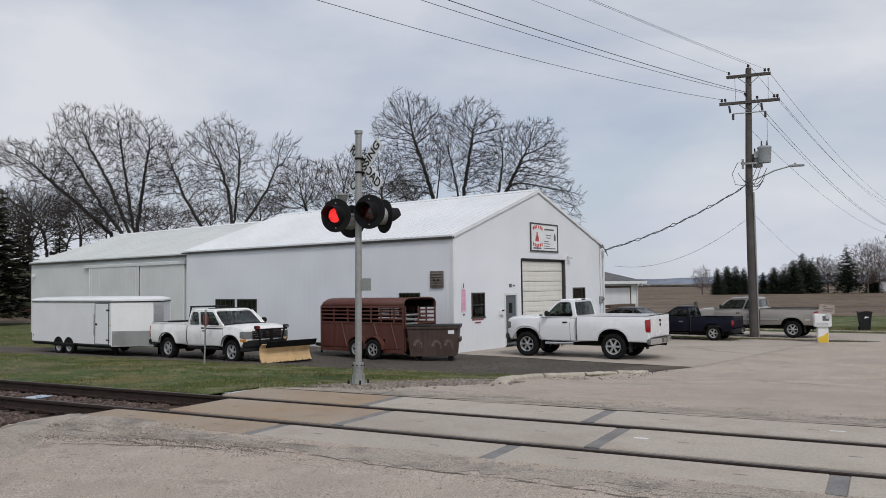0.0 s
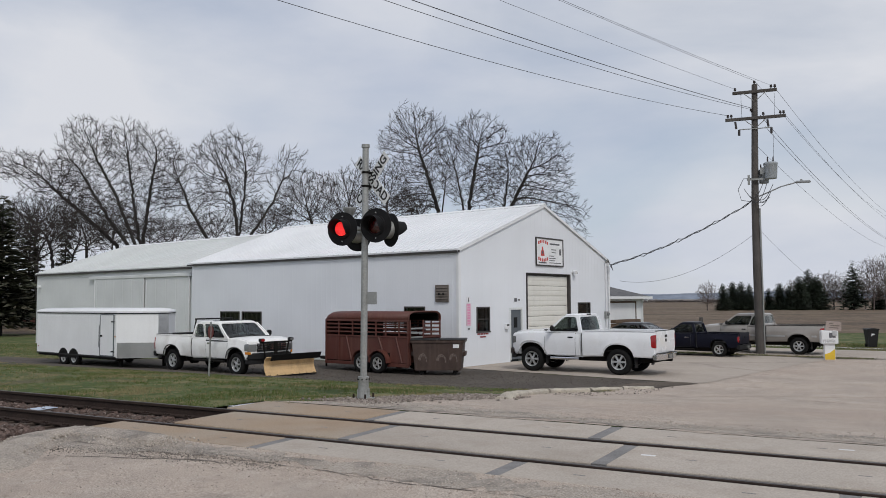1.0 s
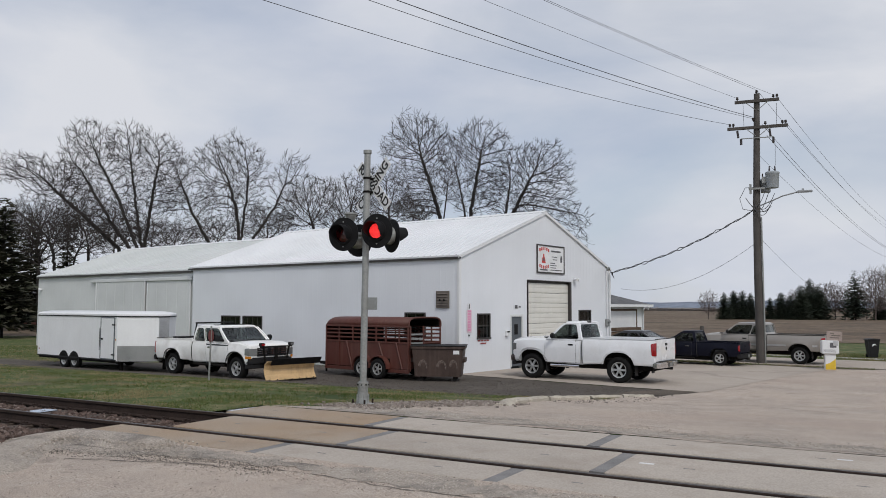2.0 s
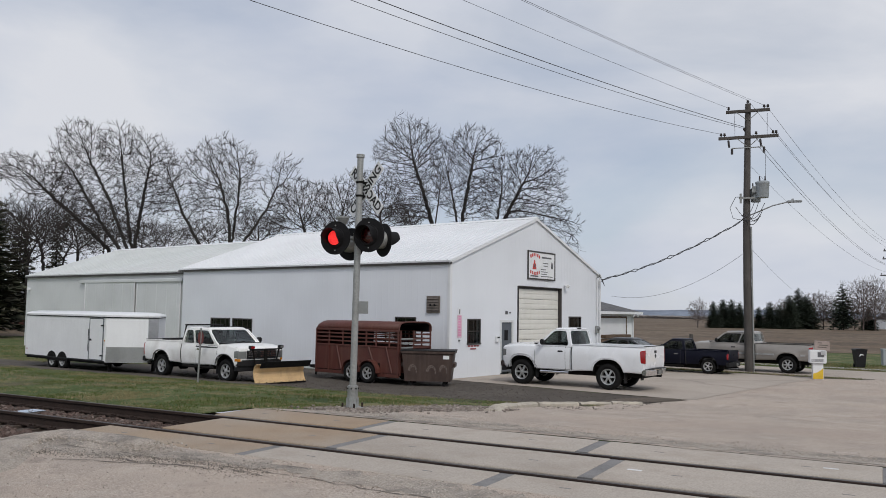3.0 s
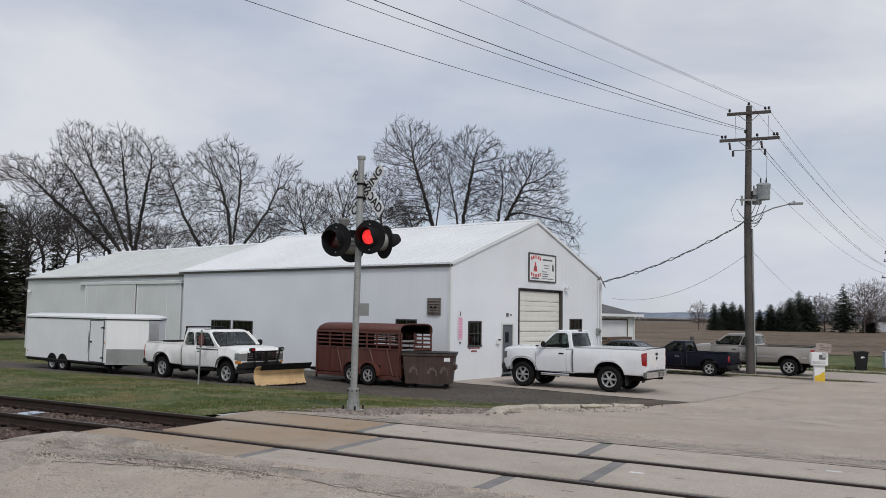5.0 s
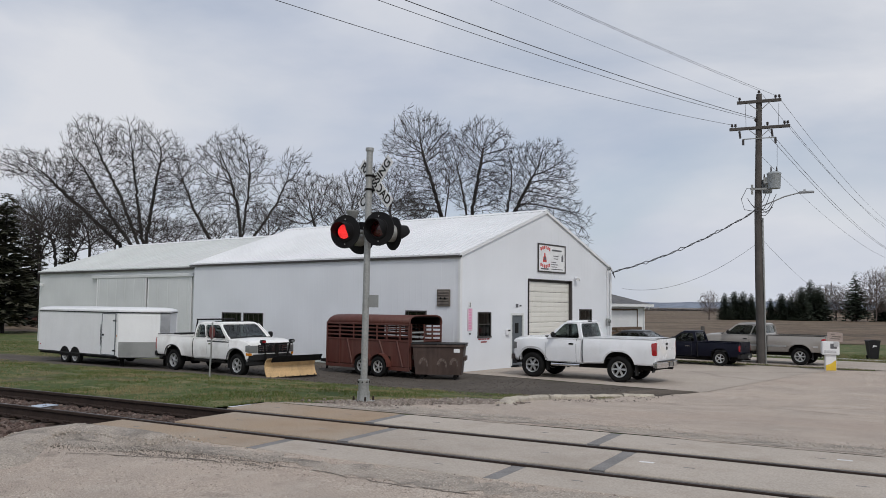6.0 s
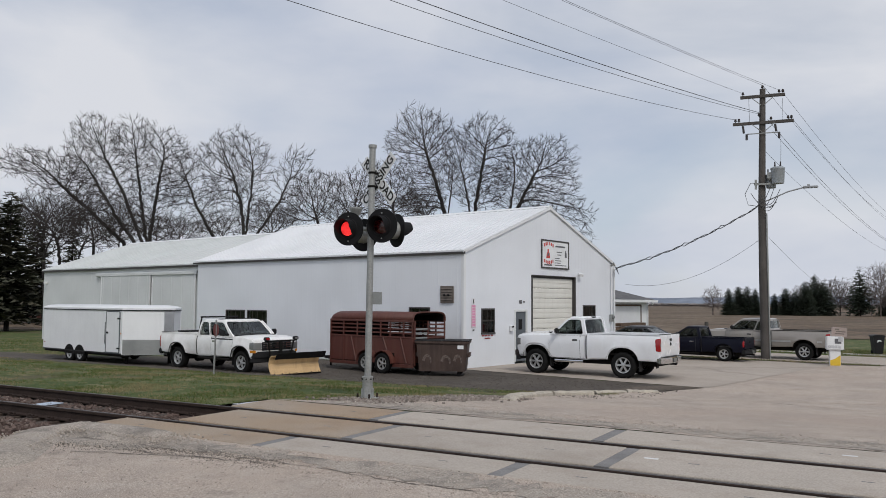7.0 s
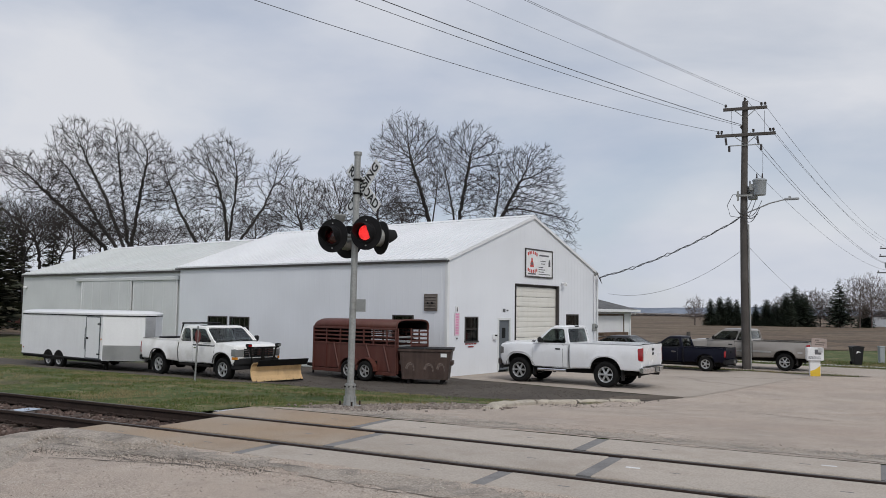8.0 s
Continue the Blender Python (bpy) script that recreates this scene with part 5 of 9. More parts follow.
def build_plow():
    """A curved mouldboard with ribs, cutting edge and rubber flap; x forward."""
    p = thing("snow_plow", on_lot(-5.95, 2.42, -95), "yellow snow plow blade with a black rubber flap, resting on gravel", "snow plow")
    w, prof = 1.0, [(0.0, 0.03), (0.03, 0.03), (-0.09, 0.22), (-0.13, 0.38), (-0.08, 0.54), (0.02, 0.64), (0.00, 0.655), (-0.105, 0.56), (-0.155, 0.38), (-0.115, 0.21)]
    part("mouldboard", one_prism(prof, -w, w), PLOW_YELLOW, p, "curved yellow mouldboard", smooth=False)
    part("cutting_edge", one_box(-0.005, 0.03, -w, w, 0.0, 0.05, 0.004), STEEL_DARK, p, "dark steel cutting edge")
    part("rubber_flap", one_prism([(0.035, 0.55), (0.15, 0.74), (0.17, 0.73), (0.06, 0.53)], -w + 0.12, w + 0.1), RUBBER, p, "black rubber snow flap")
    for k in range(5):
        y = -w + 0.1 + k * (2 * w - 0.2) / 4
        part("rib", one_prism([(-0.03, 0.12), (-0.12, 0.22), (-0.16, 0.38), (-0.11, 0.55), (0.0, 0.64), (-0.16, 0.62), (-0.24, 0.38), (-0.16, 0.13)], y - 0.012, y + 0.012), PLOW_YELLOW, p)
    for k in range(7):
        y = -w + 0.12 + k * (2 * w - 0.24) / 6
        part("bolt", one_rod((0.028, y, 0.07), (0.042, y, 0.07), 0.018, seg=6), STEEL_DARK, p)
    part("push_frame", one_prism([(-0.12, -0.75), (-0.75, -0.35), (-0.75, 0.35), (-0.12, 0.75), (-0.12, 0.6), (-0.65, 0.28), (-0.65, -0.28), (-0.12, -0.6)], 0.25, 0.33, "xy"), STEEL_DARK, p)


build_plow()


def build_sedan():
    P = dict(hw=0.90, belt=0.95, roof=1.46, cab0=-1.75, cab1=1.15, top0=-0.85, top1=0.15, tumble=0.24, rear_sill=0.02, front=2.38, rear=-2.0, rocker=0.25, r=0.33, gap=0.05, wf=1.4, wr=-1.35, hood0=0.78, nose_bow=0.3, nose_taper=0.12, dome=0.0)
    car = thing("sedan", on_lot(10.9, -1.75, 92), "dark grey sedan parked behind the white pickup truck", "car")
    warp = body_warp(P)
    low = [(-1.95, 0.35)] + arch(-1.35, 0.36, 0.38, 0.25, 14) + arch(1.4, 0.36, 0.38, 0.25, 14) + [(2.3, 0.3), (2.38, 0.5), (2.3, 0.70), (1.95, 0.80), (1.15, 0.95), (-1.70, 0.97), (-1.90, 0.94), (-2.0, 0.7)]
    part("body", drawn(low, -0.9, 0.9, warp, 0.07, ys=(-0.6, -0.3, 0, 0.3, 0.6)), PAINT_GREY, car, smooth=True)
    part("underside", one_box(-1.9, 1.9, -0.6, 0.6, 0.2, 0.7), STEEL_DARK, car)
    greenhouse(car, P, PAINT_GREY, [0.24, 0.58])
    for s in (-1, 1):
        part("tail_lamp", one_box(-2.0, -1.9, min(s * 0.5, s * 0.84), max(s * 0.5, s * 0.84), 0.66, 0.84, 0.02), RED_LENS, car, "red tail lamp")
        part("headlamp", one_box(1.95, 2.2, min(s * 0.45, s * 0.74), max(s * 0.45, s * 0.74), 0.58, 0.72, 0.02), CLEAR_LENS, car)
        part("mirror", one_box(0.65, 0.8, min(s * 0.87, s * 1.05), max(s * 0.87, s * 1.05), 0.96, 1.09, 0.03, 2), PAINT_GREY, car)
        for x in (-0.95, -0.05, 1.0):
            part("door_gap", drawn([(x, 0.35), (x + 0.012, 0.35), (x + 0.012, 0.92), (x, 0.92)], min(s * 0.88, s * 0.902), max(s * 0.88, s * 0.902), warp), SEAM, car)
    add_wheels(car, 0.33, 0.22, 5, [(x, s * 0.78) for x in (-1.35, 1.4) for s in (-1, 1)])


build_sedan()

# ---------------------------------------------------------------- trailers and dumpster
TRAILER_WHITE = mat("white_trailer_skin", (0.82, 0.83, 0.84), 0.4, 0.0, 0.04, 0.8, 30, 0.02, streak=0.12, dirt=(0.55, 0.54, 0.52))
CHECKER = mat("diamond_plate_aluminium", (0.50, 0.50, 0.49), 0.35, 0.8, 0.15, 1.5, 60, 0.3)
RUST_RED = mat("rust_red_trailer_paint", (0.095, 0.024, 0.016), 0.6, 0.0, 0.2, 1.6, 35, 0.15, col2=(0.085, 0.03, 0.022), streak=0.55, dirt=(0.13, 0.06, 0.042))
BROWN_STEEL = mat("brown_dumpster_paint", (0.062, 0.037, 0.029), 0.65, 0.0, 0.2, 2.0, 40, 0.15, streak=0.4, dirt=(0.14, 0.10, 0.085))
SCUFF = mat("scuffed_pale_metal", (0.17, 0.13, 0.11), 0.6, 0.1, 0.5, 7, 40, 0.1)


def build_enclosed_trailer():
    """Box trailer with a wedge nose; x forward (towards the hitch)."""
    t = thing("cargo_trailer", on_lot(-6.65, 12.75, -90), "white enclosed cargo trailer with a wedge nose and diamond-plate stone guard", "trailer")
    hw, R, F, tip, z0, z1 = 1.22, -3.1, 2.95, 4.05, 0.42, 2.08
    plan = [(R, -hw), (F, -hw), (tip, -0.22), (tip, 0.22), (F, hw), (R, hw)]
    part("body", one_prism(plan, z0, z1, "xy", 0.0), TRAILER_WHITE, t, "white box body")
    # crowned roof in three stepped courses over a dark edge rail
    def course(k):
        w, n = hw + 0.03 - k, tip + 0.05 - k * 0.9
        return [(R - 0.02 + k * 0.3, -w), (F + 0.02 - k * 0.3, -w), (n, -0.24), (n, 0.24), (F + 0.02 - k * 0.3, w), (R - 0.02 + k * 0.3, w)]
    bm, rings = bmesh.new(), []
    for k, z in ((0.0, 2.075), (0.0, 2.135), (0.06, 2.175), (0.22, 2.215), (0.5, 2.245)):
        rings.append([bm.verts.new((x, y, z)) for x, y in course(k)])
    for p, q in zip(rings, rings[1:]):
        for i in range(6):
            bm.faces.new((p[i], p[(i + 1) % 6], q[(i + 1) % 6], q[i]))
    bm.faces.new(rings[-1]), bm.faces.new(rings[0])
    part("roof", bm, WHITE_TRIM, t, "white crowned roof", smooth=True)
    part("edge_rail", one_prism([(R - 0.01, -hw - 0.02), (F + 0.01, -hw - 0.02), (tip + 0.03, -0.23), (tip + 0.03, 0.23), (F + 0.01, hw + 0.02), (R - 0.01, hw + 0.02)], 2.035, 2.074, "xy"), PLASTIC, t, "dark edge rail under the roof")
    part("frame", one_box(R + 0.02, F, -hw + 0.06, hw - 0.06, 0.34, 0.419), STEEL_DARK, t)
    part("base_rail", one_box(R, F, -hw - 0.012, -hw - 0.001, 0.42, 0.47), PLASTIC, t)
    # stone guard on both wedge faces and nose strip
    for s in (-1, 1):
        a, b = Vector((F, s * (hw + 0.004), 0)), Vector((tip, s * 0.224, 0))
        part("stone_guard", slab([(a.x, a.y, 0.43), (b.x, b.y, 0.43), (b.x, b.y, 0.98), (a.x, a.y, 0.98)], 0.006 * s), CHECKER, t, "diamond-plate stone guard")
        part("corner_strip", one_rod((F, s * (hw + 0.002), 0.43), (F, s * (hw + 0.002), 2.03), 0.018, seg=6), TRAILER_WHITE, t)
    part("nose_strip", one_box(tip - 0.01, tip + 0.014, -0.215, 0.215, 0.43, 2.03, 0.01), ALU, t, "brushed aluminium nose strip")
    # side door with frame, hinges and bar lock
    d = part("side_door", one_box(1.85, 2.75, -hw - 0.018, -hw - 0.001, 0.50, 1.99, 0.004), TRAILER_WHITE, t, "white side door with dark frame")
    for x0, x1, z0_, z1_ in ((1.81, 1.85, 0.48, 2.0), (2.75, 2.79, 0.48, 2.0), (1.85, 2.75, 0.46, 0.50), (1.85, 2.75, 1.99, 2.02)):
        part("door_frame", one_box(x0, x1, -hw - 0.024, -hw - 0.001, z0_, z1_), GREY_DOOR, d)
    for z in (0.65, 1.75):
        part("hinge", one_box(2.62, 2.84, -hw - 0.035, -hw - 0.024, z - 0.025, z + 0.025, 0.004), PLASTIC, d)
    part("bar_lock", one_rod((1.78, -hw - 0.03, 0.8), (1.78, -hw - 0.03, 1.6), 0.012, seg=6), PLASTIC, d)
    part("latch", one_box(1.88, 2.0, -hw - 0.04, -hw - 0.018, 1.18, 1.25, 0.006), PLASTIC, d)
    part("step", one_box(2.2, 2.7, -hw - 0.03, -hw + 0.2, 0.43, 0.46), PLASTIC, t)
    for x, z in ((-2.95, 0.7), (2.86, 1.2)):
        part("marker_lamp", one_box(x - 0.03, x + 0.03, -hw - 0.012, -hw - 0.001, z - 0.025, z + 0.025, 0.004), AMBER if x > 0 else RED_LENS, t)
    # fenders and tandem wheels
    for x in (-0.92, -0.12):
        rim_line = [(x + 0.375 * math.cos(a), -hw - 0.004, 0.32 + 0.357 * math.sin(a)) for a in [math.pi * k / 12 for k in range(13)]]
        part("arch_trim", path_tube(bmesh.new(), rim_line, 0.014, 5), PLASTIC, t)
        well = [(x + 0.37 * math.cos(a), 0.32 + 0.352 * math.sin(a)) for a in [math.pi * k / 12 for k in range(13)]]
        part("wheel_box", one_prism(well, -hw - 0.004, -hw + 0.02), STEEL_DARK, t)
    add_wheels(t, 0.335, 0.2, 5, [(x, s * (hw - 0.09)) for x in (-0.92, -0.12) for s in (-1, 1)])
    part("tongue", one_box(tip - 0.2, tip + 1.15, -0.06, 0.06, 0.36, 0.46), STEEL_DARK, t, "black hitch tongue")
    part("jack", one_rod((tip + 0.75, 0, 0.0), (tip + 0.75, 0, 0.85), 0.035), STEEL_DARK, t)
    part("coupler", one_box(tip + 1.1, tip + 1.3, -0.07, 0.07, 0.42, 0.52, 0.02), STEEL_DARK, t)
    for y in (-0.9, 0.9):
        part("stabiliser", one_box(2.7, 2.8, y - 0.05, y + 0.05, 0.0, 0.42), STEEL_DARK, t)


def build_stock_trailer():
    """Slatted livestock trailer, hitch towards +x, rear at -x."""
    t = thing("livestock_trailer", on_lot(-2.42, 1.62, 90), "rust-red steel livestock trailer with open slatted sides", "trailer")
    hw, R, F = 0.86, -1.97, 2.0
    floor, mid, top = 0.40, 1.23, 1.79
    part("floor", one_box(R, F, -hw, hw, floor - 0.10, floor - 0.02), STEEL_DARK, t)
    # barrel roof with rounded shoulders
    bm, ring = bmesh.new(), []
    for x in (R, F - 0.22, F - 0.06, F):
        drop = {R: 0.0, F - 0.22: 0.0, F - 0.06: 0.07, F: 0.24}[x]
        row = []
        for k in range(13):
            a = math.pi * k / 12
            y = -math.copysign(abs(math.cos(a)) ** 0.42, math.cos(a)) * (hw + 0.01)
            row.append(bm.verts.new((x, y, top + max(0.0, 0.31 * math.sin(a) ** 0.55 - drop))))
        ring.append(row)
    for a, b in zip(ring, ring[1:]):
        for k in range(12):
            bm.faces.new((a[k], a[k + 1], b[k + 1], b[k]))
    roof = part("roof", bm, RUST_RED, t, "rounded rust-red roof", smooth=True)
    so = roof.modifiers.new("thickness", "SOLIDIFY")
    so.thickness = 0.02
    # dark sheet below the roof paints the shade seen in the rear opening
    shade_sheet = part("roof_shade_sheet", one_prism([(-hw + 0.05, top + 0.0), (-hw + 0.05, top + 0.18), (-hw + 0.16, top + 0.255), (hw - 0.16, top + 0.255), (hw - 0.05, top + 0.18), (hw - 0.05, top + 0.0), (hw - 0.07, top + 0.0), (hw - 0.07, top + 0.17), (hw - 0.17, top + 0.235), (-hw + 0.17, top + 0.235), (-hw + 0.07, top + 0.17), (-hw + 0.07, top + 0.0)], R + 0.03, F - 0.3, "yz"), STEEL_DARK, t, "dark sheet painting the shade under the roof")
    # two dark panels added to deepen the shade behind the slats
    part("darkening_panel", one_box(0.7, F - 0.01, -hw + 0.03, -hw + 0.05, mid, top), STEEL_DARK, t, "dark panel added to darken the slatted bays")
    part("cross_darkening_panel", one_box(0.68, 0.70, -hw + 0.06, hw - 0.06, floor, top), STEEL_DARK, t, "dark panel added across the inside to darken it")
    # rear hoop
    path = [(R, -math.copysign(abs(math.cos(a)) ** 0.42, math.cos(a)) * (hw + 0.01), top + 0.31 * math.sin(a) ** 0.55) for a in [math.pi * k / 16 for k in range(17)]]
    part("rear_hoop", path_tube(bmesh.new(), path, 0.03, 6), RUST_RED, t)
    for s in (-1, 1):
        y0, y1 = sorted((s * hw, s * (hw - 0.025)))
        part("side_panel", one_box(R, F, y0, y1, floor - 0.12, mid, 0.006), RUST_RED, t, "solid rust-red lower side panel")
        part("top_rail", one_box(R, F, min(s * (hw + 0.03), s * (hw - 0.03)), max(s * (hw + 0.03), s * (hw - 0.03)), top - 0.04, top + 0.03, 0.01), RUST_RED, t)
        part("mid_rail", one_box(R, F, min(s * (hw + 0.02), s * (hw - 0.03)), max(s * (hw + 0.02), s * (hw - 0.03)), mid - 0.02, mid + 0.04, 0.008), RUST_RED, t)
        part("bottom_rail", one_box(R, F, min(s * (hw + 0.025), s * (hw - 0.03)), max(s * (hw + 0.025), s * (hw - 0.03)), floor - 0.17, floor - 0.06, 0.008), RUST_RED, t)
        for k in range(3):
            z = mid + 0.13 + k * 0.135
            part("slat", one_box(R, F, min(s * (hw + 0.004), s * (hw - 0.02)), max(s * (hw + 0.004), s * (hw - 0.02)), z, z + 0.055, 0.004), RUST_RED, t)
        for x in (R + 0.03, R + 0.42, -0.95, -0.5, 0.15, 0.62, 1.3, F - 0.04):
            part("post", one_box(x - 0.03, x + 0.03, min(s * (hw + 0.03), s * hw), max(s * (hw + 0.03), s * hw), mid, top, 0.004), RUST_RED, t)
        for x in (0.62 + 0.7, F - 0.04, R + 0.03):
            part("post", one_box(x - 0.03, x + 0.03, min(s * (hw + 0.03), s * hw), max(s * (hw + 0.03), s * hw), floor - 0.12, mid, 0.004), RUST_RED, t)
        for xa, xb in ((-0.62, -0.98), (0.92, 0.66), (R + 0.55, R + 0.28)):
            part("brace", one_rod((xb, s * (hw + 0.02), floor - 0.02), (xa if xa > xb else xa, s * (hw + 0.02), mid), 0.028, seg=4), RUST_RED, t, "slanting brace")
        for x in (0.05, -0.73):
            oz = [(x + 0.44 * math.cos(a), 0.36 + 0.44 * math.sin(a)) for a in [math.pi * k / 10 for k in range(11)]]
            iz = [(x + 0.41 * math.cos(a), 0.36 + 0.41 * math.sin(a)) for a in [math.pi * (10 - k) / 10 for k in range(11)]]
            part("fender", one_prism(oz + iz, min(s * (hw - 0.02), s * (hw + 0.22)), max(s * (hw - 0.02), s * (hw + 0.22))), RUST_RED, t)
            part("wheel_box", one_box(x - 0.40, x + 0.40, min(s * (hw + 0.001), s * (hw + 0.004)), max(s * (hw + 0.001), s * (hw + 0.004)), 0.22, 0.70), STEEL_DARK, t)
    # front wall, solid below and slatted above
    part("front_panel", one_box(F - 0.03, F, -hw + 0.03, hw - 0.03, floor - 0.12, mid), RUST_RED, t)
    part("front_panel", one_box(F - 0.03, F, -hw + 0.03, hw - 0.03, mid, top + 0.06), RUST_RED, t)
    # rear gate: lower panel, slats, posts
    gate = part("rear_gate", one_box(R - 0.03, R, -hw + 0.04, hw - 0.04, floor, 1.02, 0.005), RUST_RED, t, "slatted rear gate")
    for k in range(5):
        z = 1.06 + k * 0.148
        part("slat", one_box(R - 0.03, R - 0.005, -hw + 0.04, 0.1, z, z + 0.055, 0.004), RUST_RED, gate)
        if k < 4:
            part("slat", one_box(R - 0.03, R - 0.005, 0.14, hw - 0.04, z, z + 0.055, 0.004), GALV, gate)
    for y in (-hw + 0.05, 0.12, hw - 0.05):
        part("post", one_box(R - 0.04, R, y - 0.03, y + 0.03, floor - 0.1, top + 0.02, 0.005), RUST_RED, t)
    part("tongue", one_prism([(F, -0.6), (F + 1.15, -0.05), (F + 1.15, 0.05), (F, 0.6), (F, 0.48), (F + 0.95, 0.0), (F, -0.48)], 0.30, 0.40, "xy"), STEEL_DARK, t)
    part("jack", one_rod((F + 0.95, -0.1, 0.02), (F + 0.95, -0.1, 0.95), 0.035), STEEL_DARK, t)
    part("jack_crank", one_rod((F + 0.95, -0.1, 0.9), (F + 0.95, -0.35, 0.92), 0.015), STEEL_DARK, t)
    part("tail_lamp", one_box(R - 0.02, R + 0.03, -hw - 0.06, -hw - 0.03, 0.62, 0.75, 0.01), RED_LENS, t)
    part("clearance_lamp", one_box(F - 0.2, F - 0.08, -hw - 0.02, -hw - 0.001, 1.12, 1.17, 0.006), CLEAR_LENS, t)
    add_wheels(t, 0.345, 0.2, 5, [(x, s * (hw + 0.12)) for x in (0.05, -0.73) for s in (-1, 1)])


def build_dumpster():
    """Steel front-load dumpster; x along its long side."""
    d = thing("dumpster", on_lot(-2.43, -0.98, -58), "brown scuffed steel dumpster on casters with black lids", "dumpster")
    hx, hy, z0, z1 = 0.86, 0.56, 0.16, 1.14
    bm = bmesh.new()
    lo = [(-hx + 0.10, -hy + 0.04), (hx - 0.10, -hy + 0.04), (hx - 0.10, hy - 0.04), (-hx + 0.10, hy - 0.04)]
    hi = [(-hx, -hy), (hx, -hy), (hx, hy), (-hx, hy)]
    a, b = [bm.verts.new((*p, z0)) for p in lo], [bm.verts.new((*p, z1)) for p in hi]
    ia, ib = [bm.verts.new((p[0] * 0.96, p[1] * 0.95, z0 + 0.02)) for p in lo], [bm.verts.new((p[0] * 0.97, p[1] * 0.96, z1)) for p in hi]
    bm.faces.new(a), bm.faces.new(ia)
    for i in range(4):
        k = (i + 1) % 4
        bm.faces.new((a[i], a[k], b[k], b[i])), bm.faces.new((ia[i], ia[k], ib[k], ib[i])), bm.faces.new((b[i], b[k], ib[k], ib[i]))
    part("bin", bm, BROWN_STEEL, d, "tapered brown steel bin")
    for s in (-1, 1):
        part("rim", one_box(-hx - 0.03, hx + 0.03, min(s * (hy + 0.04), s * (hy - 0.01)), max(s * (hy + 0.04), s * (hy - 0.01)), z1 - 0.07, z1 + 0.01, 0.01), BROWN_STEEL, d)
        part("rim", one_box(min(s * (hx + 0.04), s * (hx - 0.01)), max(s * (hx + 0.04), s * (hx - 0.01)), -hy - 0.03, hy + 0.03, z1 - 0.07, z1 + 0.01, 0.01), BROWN_STEEL, d)
        part("lid", one_box(min(s * 0.02, s * (hx + 0.06)), max(s * 0.02, s * (hx + 0.06)), -hy - 0.05, hy + 0.05, z1 + 0.012, z1 + 0.045, 0.012), PLASTIC, d, "black plastic lid")
        part("fork_pocket", one_box(min(s * (hx + 0.05), s * (hx - 0.06)), max(s * (hx + 0.05), s * (hx - 0.06)), -0.35, 0.35, 0.62, 0.76, 0.01), BROWN_STEEL, d)
        for x in (-0.55, 0.55):
            c = part("caster", one_box(x - 0.04, x + 0.04, s * 0.42 - 0.05, s * 0.42 + 0.05, 0.10, z0), STEEL_DARK, d)
            part("caster_wheel", one_rod((x, s * 0.42 - 0.025, 0.065), (x, s * 0.42 + 0.025, 0.065), 0.065, seg=14), RUBBER, c)
    for x in (-0.74, 0.33, 0.74):
        part("stiffener", one_prism([(-hy - 0.012, 1.05), (-hy + 0.022, z0 + 0.05), (-hy + 0.06, z0 + 0.05), (-hy + 0.03, 1.05)], x - 0.03, x + 0.03, "yz"), BROWN_STEEL, d)
    for x, z, w in ((-0.50, 0.50, 0.15), (0.12, 0.48, 0.17), (0.52, 0.50, 0.14)):
        ring = [(w * math.cos(a), 0.22 * math.sin(a)) for a in [radians(-20 + 11 * k) for k in range(19)]]
        ring += [(w * 0.62 * math.cos(a) + 0.02, 0.15 * math.sin(a) - 0.02) for a in [radians(178 - 11 * k) for k in range(19)]]
        part("scuff", one_prism(ring, -0.004, 0.002), SCUFF, d, "pale curved scuff mark", pose(x, -hy + 0.022 - 0.042 * (z - 0.5), z, 2.4, 0, 0))
    part("sticker", one_box(0.52, 0.72, -hy - 0.012, -hy + 0.01, 0.90, 1.02), WHITE_TRIM, d, "pale sticker")


build_enclosed_trailer()
build_stock_trailer()
build_dumpster()


# ---------------------------------------------------------------- crossing signal
SIGN_WHITE = mat("faded_white_sign_sheet", (0.80, 0.81, 0.82), 0.6, 0.0, 0.08, 3, 40, 0.02)
SIGN_BLACK = mat("black_sign_letter", (0.012, 0.012, 0.013), 0.6, 0.0, 0.05)
DARK_LENS = mat("unlit_red_lens", (0.055, 0.004, 0.005), 0.2, 0.0, 0.2, 20, 60, 0.1, coat=0.4)
LIT = glow("lit_red_lamp", (1.0, 0.035, 0.035), 1.7)
SIG_XY = (-1.53, 15.0)
signal_leds = []


